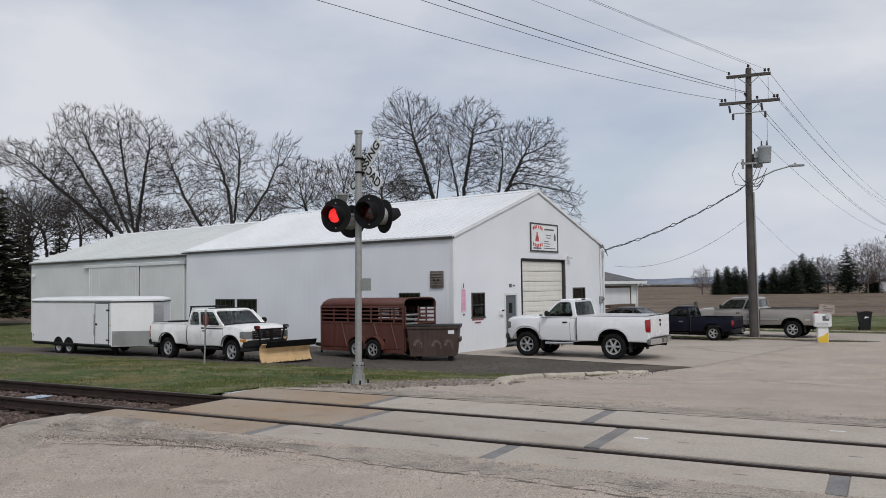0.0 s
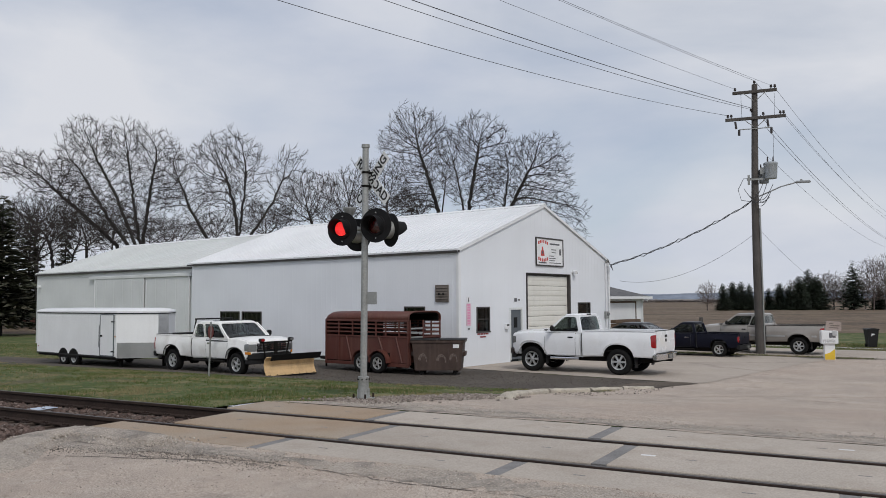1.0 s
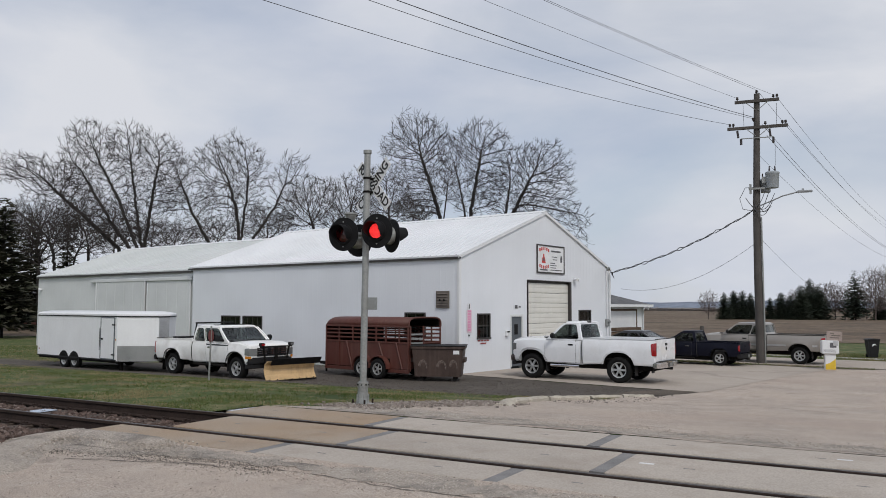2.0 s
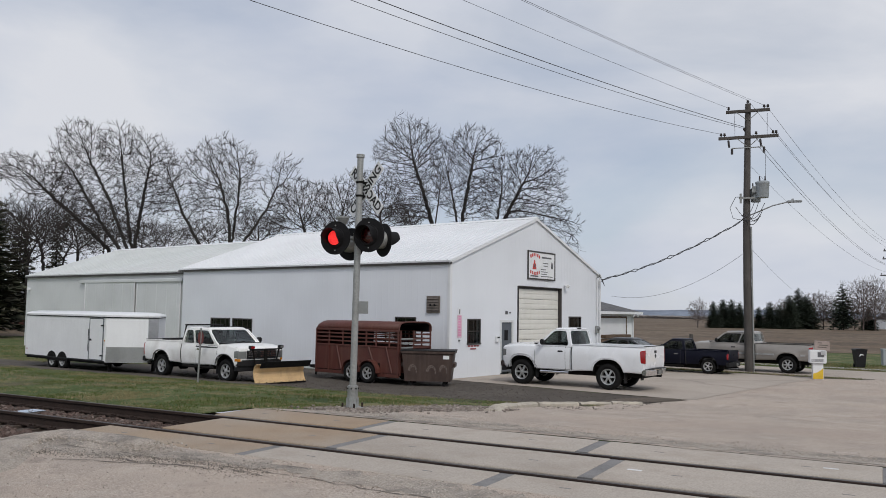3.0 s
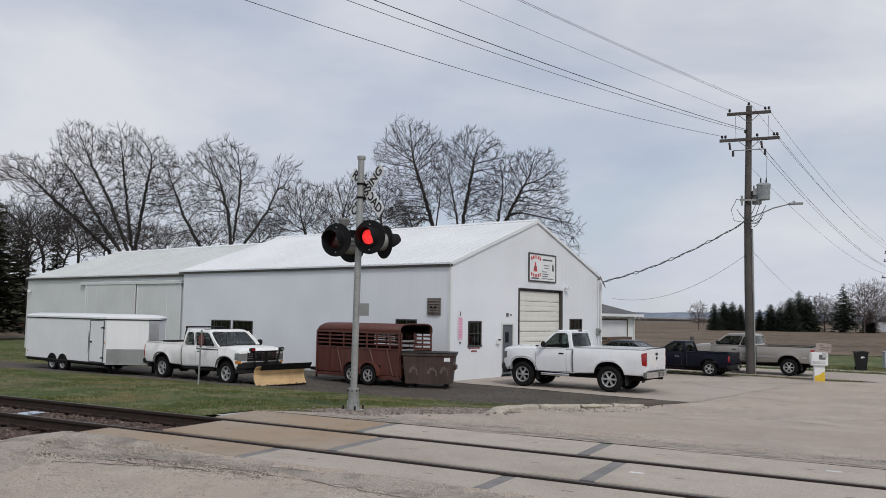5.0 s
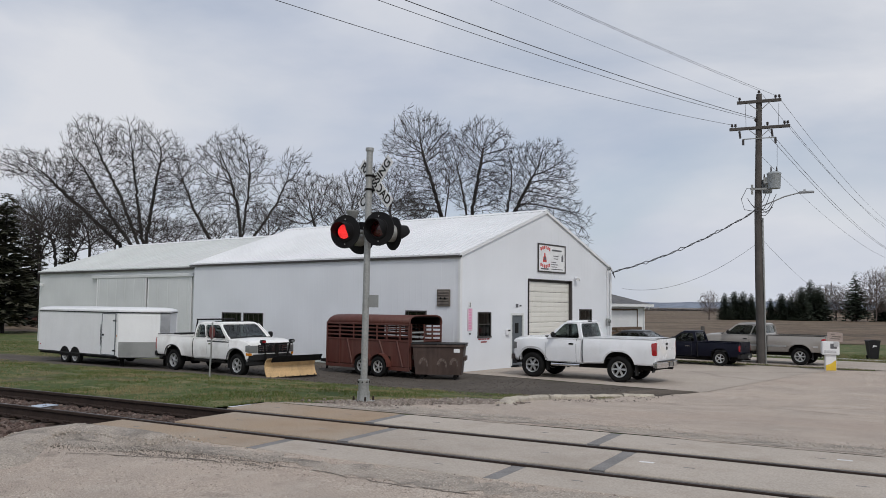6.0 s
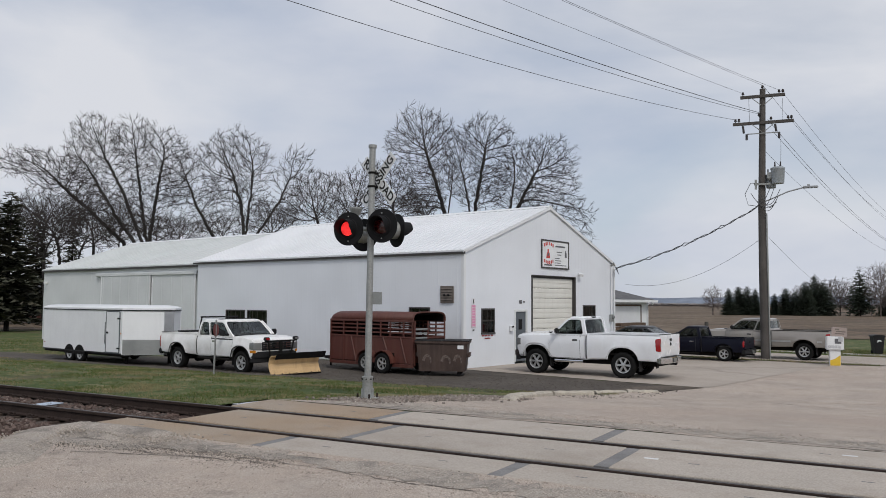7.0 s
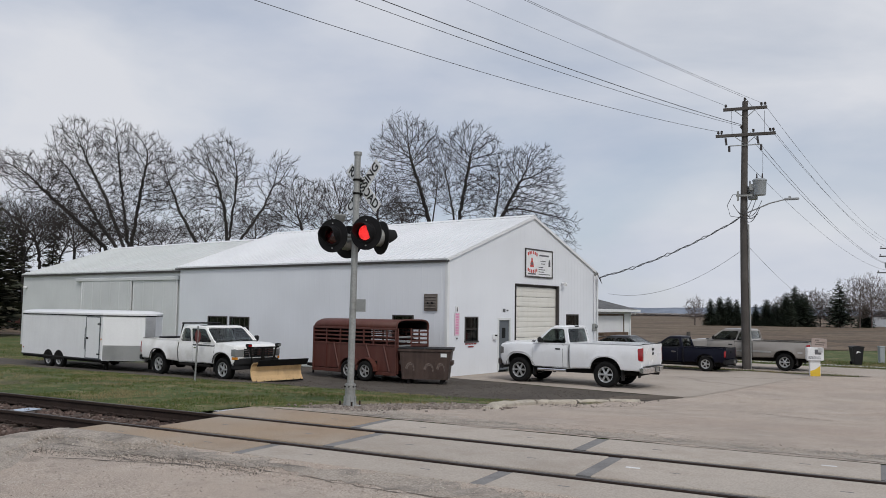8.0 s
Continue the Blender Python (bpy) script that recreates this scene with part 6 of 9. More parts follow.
def signal_head(sig, x, y, z, turn, lit, deep=0.26):
    """One flashing lamp: backing disc, housing, lens, visor; it faces its own -y."""
    h = part("lamp_head", one_rod((0, -0.004, 0), (0, 0.012, 0), 0.318, seg=40), BLACK, sig, "round black lamp backing with visor", pose(x, y, z, 0, 0, turn))
    bm = bmesh.new()
    lathe(bm, [(0.012, 0.165), (0.10, 0.165), (0.17, 0.13), (0.235, 0.125), (0.25, 0.10), (0.25, 0.001)], 24)
    part("housing", bm, GALV, h, "grey lamp housing", smooth=True)
    part("bezel", lathe(bmesh.new(), [(-0.004, 0.20), (-0.03, 0.185), (-0.03, 0.155), (-0.004, 0.155)], 28), BLACK, h, smooth=True)
    bm = bmesh.new()
    lathe(bm, [(-0.006, 0.155), (-0.020, 0.12), (-0.030, 0.07), (-0.033, 0.001)], 24)
    part("lens", bm, DARK_LENS, h, "dark red lens", smooth=True)
    # open-bottomed visor
    bm, rows = bmesh.new(), []
    for k in range(19):
        a = radians(-35 + 250 * k / 18)
        c, s = math.cos(a), math.sin(a)
        reach = deep if 0.15 < k / 18 < 0.85 else deep * (0.45 + 0.55 * min(k / 18, 1 - k / 18) / 0.15)
        rows.append([bm.verts.new((c * r, t, s * r)) for t, r in ((-0.028, 0.178), (-reach, 0.172), (-reach, 0.164), (-0.028, 0.170))])
    for a, b in zip(rows, rows[1:]):
        for i in range(4):
            bm.faces.new((a[i], a[(i + 1) % 4], b[(i + 1) % 4], b[i]))
    part("visor", bm, BLACK, h, smooth=True)
    part("bolt", one_rod((0, -0.012, 0.235), (0, -0.004, 0.235), 0.014, seg=6), GALV, h)
    part("bolt", one_rod((0, -0.012, -0.235), (0, -0.004, -0.235), 0.014, seg=6), GALV, h)
    if lit:
        led = part("lamp_element", one_rod((0, -0.006, 0), (0, 0.0, 0), 0.134, seg=28), LIT, h, "glowing red lamp element", pose(0, 0.03, 0))
        signal_leds.append(led)
    return h


def build_signal():
    z0 = z_at(*SIG_XY)
    sig = thing("crossing_signal", pose(SIG_XY[0], SIG_XY[1], z0 + 0.01, 0, 0, -29.2), "grey steel railroad crossing signal mast with flashing red lamps", "crossing signal")
    H = 5.36 - z0
    part("mast", one_rod((0, 0, 0.10), (0.035, 0.02, H), 0.064, 0.060, seg=20), GALV, sig, "galvanised steel mast", smooth=True)
    part("cap", lathe(bmesh.new(), [(H - 0.06, 0.064), (H - 0.055, 0.078), (H + 0.005, 0.078), (H + 0.012, 0.001)], 20, "z"), GALV, sig, m=pose(0.035, 0.02, 0))
    bm = box(bmesh.new(), -0.155, 0.155, -0.155, 0.155, 0, 0.03, 0.008)
    part("base_plate", bm, GALV, sig)
    bm = bmesh.new()
    lathe(bm, [(0.03, 0.122), (0.06, 0.116), (0.10, 0.103), (0.30, 0.096), (0.33, 0.103), (0.42, 0.103), (0.43, 0.064)], 16, "z")
    part("base_casting", bm, GALV, sig, "grey cast mast base", smooth=True)
    for k in range(8):
        a = math.radians(22.5 + 45 * k)
        part("set_screw", one_rod((0.09 * math.cos(a), 0.09 * math.sin(a), 0.375), (0.118 * math.cos(a), 0.118 * math.sin(a), 0.375), 0.014, seg=6), STEEL_DARK, sig)
        part("rib", one_box(0.08, 0.118, -0.012, 0.012, 0.03, 0.20, 0.004), GALV, sig, m=pose(0, 0, 0, 0, 0, 45 * k))
    for x in (-0.13, 0.13):
        for y in (-0.13, 0.13):
            part("anchor_bolt", one_rod((x, y, 0.03), (x, y, 0.11), 0.018, seg=6), RAIL, sig)
    part("footing", one_box(-0.32, 0.32, -0.32, 0.32, -0.3, 0.0, 0.02), CURB, sig, "concrete footing")
    lz = 3.77 - z0
    part("cross_arm", one_rod((-0.42, 0.1, lz), (0.42, 0.1, lz), 0.032, seg=10), GALV, sig, "horizontal lamp arm")
    part("junction_box", one_box(-0.10, 0.10, 0.02, 0.2, lz - 0.09, lz + 0.12, 0.02, 2), GALV, sig)
    signal_head(sig, -0.38, -0.15, lz, 6, True)
    signal_head(sig, 0.38, -0.15, lz + 0.03, 6, True)
    signal_head(sig, -0.38, 0.36, lz - 0.08, 180, False)
    signal_head(sig, 0.38, 0.36, lz - 0.02, 152, False)
    part("bell", lathe(bmesh.new(), [(0.0, 0.001), (0.0, 0.06), (0.03, 0.085), (0.12, 0.11), (0.13, 0.125), (0.16, 0.125), (0.18, 0.001)], 18, "z"), GALV, sig, "grey warning bell", pose(-0.40, 0.10, lz + 0.27), smooth=True)
    part("bell_post", one_rod((-0.40, 0.10, lz), (-0.40, 0.10, lz + 0.28), 0.02), GALV, sig)
    # crossbuck
    cz = 4.70 - z0
    cb = pose(0.10, 0.14, cz, 0, 0, -15.4)
    for name, ang, y, word in (("blade", -45, 0.0, "RAILROAD"), ("blade", 45, -0.012, "CROSSING")):
        q = cb @ pose(0, y, 0) @ pose(0, 0, 0, 0, -ang, 0)
        b = part(name, one_box(-0.61, 0.61, -0.004, 0.004, -0.115, 0.115, 0.003), SIGN_WHITE, sig, "white crossbuck blade with black lettering", q)
        text_mesh(word, 0.235, pose(0, -0.006, 0.0, 90, 0, 0), SIGN_BLACK, "lettering", b, "black letters")
    for dz in (0.13, -0.13):
        part("mast_band", lathe(bmesh.new(), [(-0.02, 0.066), (-0.02, 0.074), (0.02, 0.074), (0.02, 0.066)], 16, "z"), STEEL_DARK, sig, m=pose(0.03, 0.018, cz + dz))
        part("bracket", one_box(-0.02, 0.10, 0.05, 0.13, cz + dz - 0.02, cz + dz + 0.02), STEEL_DARK, sig)
    part("plate", one_box(0.07, 0.30, 0.0, 0.006, 2.35 - z0, 2.58 - z0, 0.002), GALV, sig, "blank grey metal plate")
    for z in (2.40 - z0, 2.53 - z0):
        part("mast_band", lathe(bmesh.new(), [(z - 0.012, 0.064), (z - 0.012, 0.070), (z + 0.012, 0.070), (z + 0.012, 0.064)], 16, "z"), GALV, sig, m=pose(0.015, 0.01, 0))


build_signal()


def build_post_sign():
    x, y = -6.98, 23.8
    s = thing("post_sign", pose(x, y, z_at(x, y), 0, 0, 78), "thin steel post with a small faded red sign in the grass", "sign")
    part("post", one_box(-0.025, 0.025, -0.018, 0.018, -0.05, 1.60, 0.004), GALV, s, "galvanised post", m=pose(0, 0, 0, 1.5, 0, 0))
    pts = [(0.175 * math.cos(k * math.tau / 8 + 0.39), 1.30 + 0.20 * math.sin(k * math.tau / 8 + 0.39)) for k in range(8)]
    part("sign_face", one_prism(pts, -0.045, -0.035), mat("faded_red_sign", (0.17, 0.045, 0.04), 0.6, 0.0, 0.2, 5, 40, 0.05), s, "faded red sign face")


build_post_sign()


# ---------------------------------------------------------------- poles and wires
INSULATOR = mat("dark_porcelain", (0.03, 0.022, 0.02), 0.3)
LAMP_GREY = mat("grey_lamp_casting", (0.33, 0.34, 0.35), 0.5, 0.3)
TANK = mat("grey_transformer_paint", (0.33, 0.36, 0.38), 0.5, 0.1, 0.08)


def insulator(pole, x, y, z, name="insulator"):
    bm = bmesh.new()
    lathe(bm, [(0.0, 0.02), (0.05, 0.02), (0.06, 0.06), (0.10, 0.065), (0.12, 0.045), (0.15, 0.055), (0.18, 0.045), (0.19, 0.001)], 10, "z")
    return part(name, bm, INSULATOR, pole, m=pose(x, y, z), smooth=True)


P1 = (14.5, 37.0)
ARM_TURN = -22.0


def wire(name, a, b, sag, r, label, steps=28, seg=4):
    a, b = Vector(a), Vector(b)
    pts = [a.lerp(b, k / steps) - Vector((0, 0, sag * 4 * (k / steps) * (1 - k / steps))) for k in range(steps + 1)]
    return tagged(part(name, path_tube(bmesh.new(), pts, r, seg), WIRE), label, "wire", "overhead wires")


def build_pole():
    zb = z_at(*P1)
    p = thing("utility_pole", pose(P1[0], P1[1], zb, 0, 0, ARM_TURN), "weathered wooden utility pole with two cross arms and a transformer", "utility pole")
    o = -zb
    bm = bmesh.new()
    rings = [(-0.3, 0.205, 0.0), (1.5, 0.195, -0.01), (4.0, 0.18, -0.035), (7.0, 0.163, -0.03), (10.0, 0.145, 0.04), (12.45 + o, 0.128, 0.10)]
    prev = None
    for z, r, dx in rings:
        row = [bm.verts.new((dx + r * math.cos(k * math.tau / 18), r * math.sin(k * math.tau / 18), z)) for k in range(18)]
        if prev:
            for k in range(18):
                bm.faces.new((prev[k], prev[(k + 1) % 18], row[(k + 1) % 18], row[k]))
        prev = row
    bm.faces.new(prev)
    part("post", bm, POLE_WOOD, p, "tapered wooden post", smooth=True)
    cx = 0.09
    for z, half, ins in ((12.08 + o, 0.97, (-0.85, 0.72, 0.88)), (10.83 + o, 1.32, (-1.2, -1.05, 0.35, 1.08, 1.22))):
        part("cross_arm", one_box(cx - half, cx + half, -0.20, -0.09, z - 0.07, z + 0.07, 0.01), POLE_WOOD, p, "wooden cross arm")
        for s in (-1, 1):
            part("arm_brace", one_rod((cx + s * 0.5, -0.21, z - 0.05), (cx + s * 0.06, -0.15, z - 0.42), 0.018, seg=5), GALV, p)
        for x in ins:
            insulator(p, cx + x, -0.145, z + 0.07)
    insulator(p, cx, 0.0, 12.45 + o)
    insulator(p, cx - 0.17, -0.1, 11.12 + o)
    # cut-out bracket
    part("cutout_bracket", one_rod((cx - 0.72, -0.16, 10.33 + o), (cx + 0.72, -0.16, 10.33 + o), 0.025, seg=6), GALV, p)
    for x in (-0.72, 0.68):
        c = part("fuse_cutout", one_rod((cx + x, -0.16, 10.05 + o), (cx + x, -0.16, 10.32 + o), 0.055, seg=8), INSULATOR, p, "dark fuse cut-out")
        part("fuse_tube", one_rod((cx + x - 0.12, -0.16, 10.38 + o), (cx + x - 0.16, -0.16, 10.72 + o), 0.05, seg=8), INSULATOR, c)
    # transformer tanks
    for x, y, z, r, h in ((0.68, -0.16, 7.94, 0.30, 0.72), (0.38, 0.26, 7.80, 0.24, 0.60)):
        bm = bmesh.new()
        lathe(bm, [(0, 0.001), (0, r * 0.86), (0.04, r * 0.9), (h - 0.08, r), (h - 0.06, r * 1.06), (h, r * 1.06), (h + 0.05, r * 0.8), (h + 0.06, 0.001)], 24, "z")
        t = part("transformer", bm, TANK, p, "grey transformer tank", pose(x, y, z + o), smooth=True)
        for k in (-0.12, 0.12):
            part("bushing", one_rod((k, 0, h + 0.03), (k, 0, h + 0.30), 0.045, 0.025, seg=8), INSULATOR, t)
        part("hanger", one_box(-0.45, -r + 0.02, -0.05, 0.05, h * 0.35, h * 0.75), GALV, t)
    part("climbing_bracket", box(one_box(-0.35, 0.35, -0.28, -0.2, 7.9 + o, 7.98 + o), -0.32, -0.22, -0.3, -0.2, 7.7 + o, 8.15 + o), GALV, p)
    # street lamp arm
    arm = part("lamp_arm", path_tube(bmesh.new(), [(0.12, -0.05, 7.15 + o), (0.55, -0.1, 7.32 + o), (1.1, -0.15, 7.55 + o), (1.75, -0.2, 7.70 + o)], 0.03, 8), LAMP_GREY, p, "curved street lamp arm")
    part("street_lamp_head", box(one_box(1.7, 2.35, -0.30, -0.10, 7.66 + o, 7.76 + o, 0.03, 2), 1.9, 2.0, -0.25, -0.15, 7.76 + o, 7.84 + o), LAMP_GREY, arm, "flat street lamp head")
    # loose drip loops and a cable guard
    rng = random.Random(9)
    for k in range(6):
        x0, x1 = rng.uniform(-0.5, 0.2), rng.uniform(0.3, 0.9)
        z0, z1 = rng.uniform(6.9, 7.6) + o, rng.uniform(7.0, 7.9) + o
        pts = [(x0 + (x1 - x0) * f, -0.28 - 0.1 * math.sin(f * 3.1), z0 + (z1 - z0) * f - 0.45 * math.sin(f * math.pi)) for f in [i / 8 for i in range(9)]]
        part("drip_loop", path_tube(bmesh.new(), pts, 0.014, 4), WIRE, p)
    pts = [(-0.15, -0.2, 6.9 + o), (-0.62, -0.2, 7.0 + o), (-0.75, -0.2, 7.5 + o), (-0.5, -0.2, 8.0 + o), (-0.12, -0.2, 8.0 + o)]
    part("drip_loop", path_tube(bmesh.new(), pts, 0.014, 4), WIRE, p)
    part("cable_guard", one_rod((0.20, -0.10, 0.0), (0.17, -0.11, 6.6 + o), 0.035, seg=6), GALV, p, "grey cable guard")
    for x, z in ((-0.6, 12.0), (0.85, 11.9), (0.75, 10.0)):
        part("jumper", one_rod((cx + x, -0.17, z + o), (cx + x * 0.97, -0.17, z - 1.1 + o), 0.008, seg=4), WIRE, p)


def build_far_pole():
    x, y = 48.5, 84.0
    p = thing("utility_pole", pose(x, y, z_at(x, y), 0, 0, -25), "distant wooden utility pole with three cross arms", "utility pole")
    part("post", one_rod((0, 0, -0.2), (0, 0, 10.3), 0.19, 0.13, seg=12), POLE_WOOD, p)
    for z, half in ((9.9, 1.0), (9.05, 1.1), (7.3, 1.35)):
        part("cross_arm", one_box(-half, half, -0.2, -0.1, z - 0.06, z + 0.06), POLE_WOOD, p)
        for s in (-0.9, 0.9):
            insulator(p, s * half, -0.15, z + 0.06)
    part("transformer", lathe(bmesh.new(), [(0, 0.001), (0, 0.22), (0.6, 0.24), (0.62, 0.001)], 14, "z"), TANK, p, m=pose(-0.35, 0, 7.8))


build_pole()
build_far_pole()


def build_wires():
    far_pole, back_pole = Vector((48.5, 84.0, 0)), Vector((-24.3, -3.4, 0))
    m = pose(P1[0], P1[1], 0, 0, 0, ARM_TURN)
    lat = Vector((0.68, -0.73, 0))
    tops = [(1.27, -1.11, 11.05, 0.009), (1.05, -0.08, 11.25, 0.009), (0.85, -0.08, 11.32, 0.013), (0.45, -0.76, 12.28, 0.007), (0.45, 0.09, 12.60, 0.007), (0.55, 0.85, 12.28, 0.007)]
    for sag, x, z, r in tops:
        a = m @ Vector((x, -0.145, 0))
        a.z = z
        b = back_pole + lat * x
        b.z = z
        wire("overhead_wire", a, b, sag, r, "thin dark overhead power wire crossing the sky")
    for x, z, z2, r in ((0.9, 12.28, 9.95, 0.009), (0.12, 12.58, 10.25, 0.009), (1.25, 11.05, 9.15, 0.009), (0.5, 10.4, 7.75, 0.012), (0.3, 10.95, 7.9, 0.012), (0.05, 9.6, 7.3, 0.009)):
        a = m @ Vector((x, -0.145, 0))
        a.z = z
        b = far_pole + Vector((0.9 * x - 0.5, -0.4 * x, z2))
        wire("overhead_wire", a, b, 1.0, r, "thin dark overhead wire running to the far pole")
    # twisted service drop to the garage, and a thin line to the house behind
    a, b = Vector((14.25, 36.9, 6.90)), BLD @ Vector((12.15, -0.22, 4.12))
    steps, sag = 44, 0.30
    for ph in (0.0, 2.1):
        pts = []
        for k in range(steps + 1):
            f = k / steps
            c = a.lerp(b, f) - Vector((0, 0, sag * 4 * f * (1 - f)))
            wob = 0.035 if k % 11 else 0.09
            pts.append(c + Vector((0, wob * math.cos(k * 1.1 + ph), wob * math.sin(k * 1.1 + ph))))
        tagged(part("service_drop", path_tube(bmesh.new(), pts, 0.019, 5), WIRE), "thick twisted black service cable to the garage", "wire", "overhead wires")
    wire("overhead_wire", (14.4, 36.9, 5.45), (10.2, 46.5, 3.5), 0.8, 0.008, "thin grey line to the house behind")
    wire("overhead_wire", (14.6, 36.9, 5.6), (60, 120, 4.0), 1.2, 0.008, "thin grey line over the field")


build_wires()

# ---------------------------------------------------------------- things fixed to the garage
SIGN_RED = mat("red_sign_print", (0.55, 0.06, 0.05), 0.6, 0.0, 0.08)
SIGN_PINK = mat("faded_pink_sign_print", (0.75, 0.30, 0.48), 0.6, 0.0, 0.08)
SIGN_GREY = mat("grey_sign_print", (0.12, 0.12, 0.13), 0.6)
BRONZE = mat("aged_bronze_panel", (0.17, 0.145, 0.125), 0.6, 0.3, 0.2, 5, 40, 0.1)


def build_signs():
    # framed business sign in the gable; its picture and unreadable lines are plain shapes
    s = thing("wall_sign", BLD @ pose(6.67, -0.012, 4.50), "framed white wall sign with red lettering shapes and small dark lines", "sign")
    w, h = 1.18, 0.62
    part("board", one_box(-w + 0.04, w - 0.04, -0.025, 0.0, -h + 0.04, h - 0.04), SIGN_WHITE, s, "white sign board")
    for x0, x1, z0, z1 in ((-w, w, h - 0.06, h), (-w, w, -h, -h + 0.06), (-w, -w + 0.06, -h + 0.06, h - 0.06), (w - 0.06, w, -h + 0.06, h - 0.06)):
        part("frame", one_box(x0, x1, -0.05, 0.0, z0, z1, 0.006), DARK_TRIM, s, "dark brown frame")
    rng = random.Random(2)
    # two bowed rows of red bars, a red figure between them
    for row, zc, bow in ((0, 0.38, 0.08), (1, -0.30, -0.06)):
        for k in range(6):
            x = -0.98 + k * 0.145
            z = zc + bow * math.sin(math.pi * k / 5)
            part("print_bar", one_box(x, x + rng.uniform(0.07, 0.11), -0.029, -0.025, z - 0.07, z + 0.07), SIGN_RED, s)
    part("print_shape", one_prism([(-0.78, -0.18), (-0.46, -0.18), (-0.50, 0.02), (-0.56, 0.10), (-0.57, 0.22), (-0.67, 0.22), (-0.68, 0.10), (-0.74, 0.02)], -0.029, -0.025), SIGN_RED, s, "red picture shape")
    part("print_shape", one_prism([(-0.70, -0.08), (-0.54, -0.08), (-0.57, 0.04), (-0.67, 0.04)], -0.031, -0.0292), SIGN_GREY, s)
    part("print_bar", one_box(-0.95, -0.30, -0.029, -0.025, -0.50, -0.44), SIGN_GREY, s)
    part("print_bar", one_box(0.0, 0.85, -0.029, -0.025, 0.33, 0.40), SIGN_GREY, s)
    for x0, x1, z in ((0.1, 0.55, 0.12), (0.15, 0.5, -0.0), (-0.05, 0.35, -0.16), (-0.05, 0.5, -0.26), (-0.05, 0.45, -0.36), (-0.05, 0.95, -0.46)):
        part("print_bar", one_box(x0, x1, -0.029, -0.025, z - 0.018, z + 0.018), SIGN_GREY, s)
    part("print_shape", one_prism([(0.82, -0.1), (0.98, -0.1), (0.98, 0.08), (0.93, 0.2), (0.87, 0.2), (0.82, 0.08)], -0.029, -0.025), SIGN_GREY, s)
    # number board and pink vertical strip beside the corner
    n = thing("number_board", BLD @ pose(0.6, -0.012, 2.44), "small white board with a black upright bar", "sign")
    part("board", one_box(-0.10, 0.10, -0.012, 0.0, -0.12, 0.12), SIGN_WHITE, n)
    part("bar", one_box(-0.022, 0.022, -0.018, -0.012, -0.085, 0.085), SIGN_BLACK, n, "black upright bar")
    v = thing("vertical_sign", BLD @ pose(0.61, -0.012, 1.88), "narrow white vertical sign with pink letter shapes", "sign")
    part("board", one_box(-0.15, 0.15, -0.012, 0.0, -0.42, 0.42), mat("pale_pink_board", (0.78, 0.58, 0.66), 0.6), v)
    for k in range(8):
        z = -0.36 + k * 0.1
        part("letter_bar", one_box(-0.09, 0.09, -0.016, -0.012, z, z + 0.065), SIGN_PINK, v)
    part("letter_bar", one_box(-0.05, 0.05, -0.016, -0.0, -0.56, -0.50), SIGN_GREY, v)
    r = thing("window_lettering", BLD @ pose(1.55, -0.01, 1.09), "two short rows of red letter shapes under the window", "sign")
    for x0, x1, z in ((-0.38, -0.22, 0.04), (-0.17, -0.02, 0.04), (0.03, 0.16, 0.04), (0.21, 0.36, 0.04), (-0.2, 0.18, -0.07)):
        part("letter_bar", one_box(x0, x1, -0.006, 0.0, z - 0.026, z + 0.026), mat("dull_red_letters", (0.30, 0.05, 0.05), 0.6), r)
    e = thing("number_sign", BLD @ pose(4.0, -0.01, 2.43), "small dark number plate shapes over the door", "sign")
    for x0, x1, z0, z1 in ((-0.20, -0.02, -0.07, 0.07), (0.08, 0.22, -0.03, 0.03)):
        part("bar", one_box(x0, x1, -0.008, 0.0, z0, z1), SIGN_GREY, e)
    b = thing("mail_box", BLD @ pose(3.16, -0.012, 1.37), "small white wall box with a dark slot beside the door", "mail box")
    part("case", one_box(-0.10, 0.10, -0.10, 0.0, -0.11, 0.11, 0.01), WHITE_TRIM, b)
    part("slot", one_box(-0.09, 0.09, -0.104, -0.1, 0.03, 0.09), BLACK, b)
    # bronze plaque / vent on the side wall
    p = thing("wall_vent", BLD @ pose(-0.016, 0.75, 2.69), "square bronze louvred exhaust vent on the side wall", "vent")
    part("frame", one_box(-0.05, 0.0, -0.31, 0.31, -0.32, 0.32, 0.01), BRONZE, p)
    for k in range(5):
        z = -0.24 + k * 0.105
        part("louvre", one_prism([(-0.05, z), (-0.075, z + 0.02), (-0.05, z + 0.075)], -0.26, 0.26), BRONZE, p)
    for y in (-0.1, 0.1):
        part("knob", one_rod((-0.09, y, -0.02), (-0.05, y, -0.02), 0.04, seg=12), BLACK, p)
    # flood lamp, conduit, meter
    f = thing("flood_lamp", BLD @ pose(8.75, -0.02, 3.70), "small white wall lamp beside the overhead door", "wall lamp")
    part("bracket", one_box(-0.03, 0.03, -0.08, 0.0, -0.05, 0.05), WHITE_TRIM, f)
    part("lamp", one_rod((0.02, -0.06, 0.02), (0.10, -0.22, -0.04), 0.045, 0.075, seg=12), WHITE_TRIM, f)
    part("lamp", one_rod((-0.02, -0.06, 0.02), (-0.10, -0.22, -0.04), 0.045, 0.075, seg=12), WHITE_TRIM, f)
    c = thing("electric_meter", BLD @ pose(12.0, -0.012, 0.0), "grey electric meter with conduit and cable head", "electric meter")
    part("conduit", one_rod((0, -0.05, 1.8), (0, -0.05, 4.25), 0.03, seg=8), WHITE_TRIM, c)
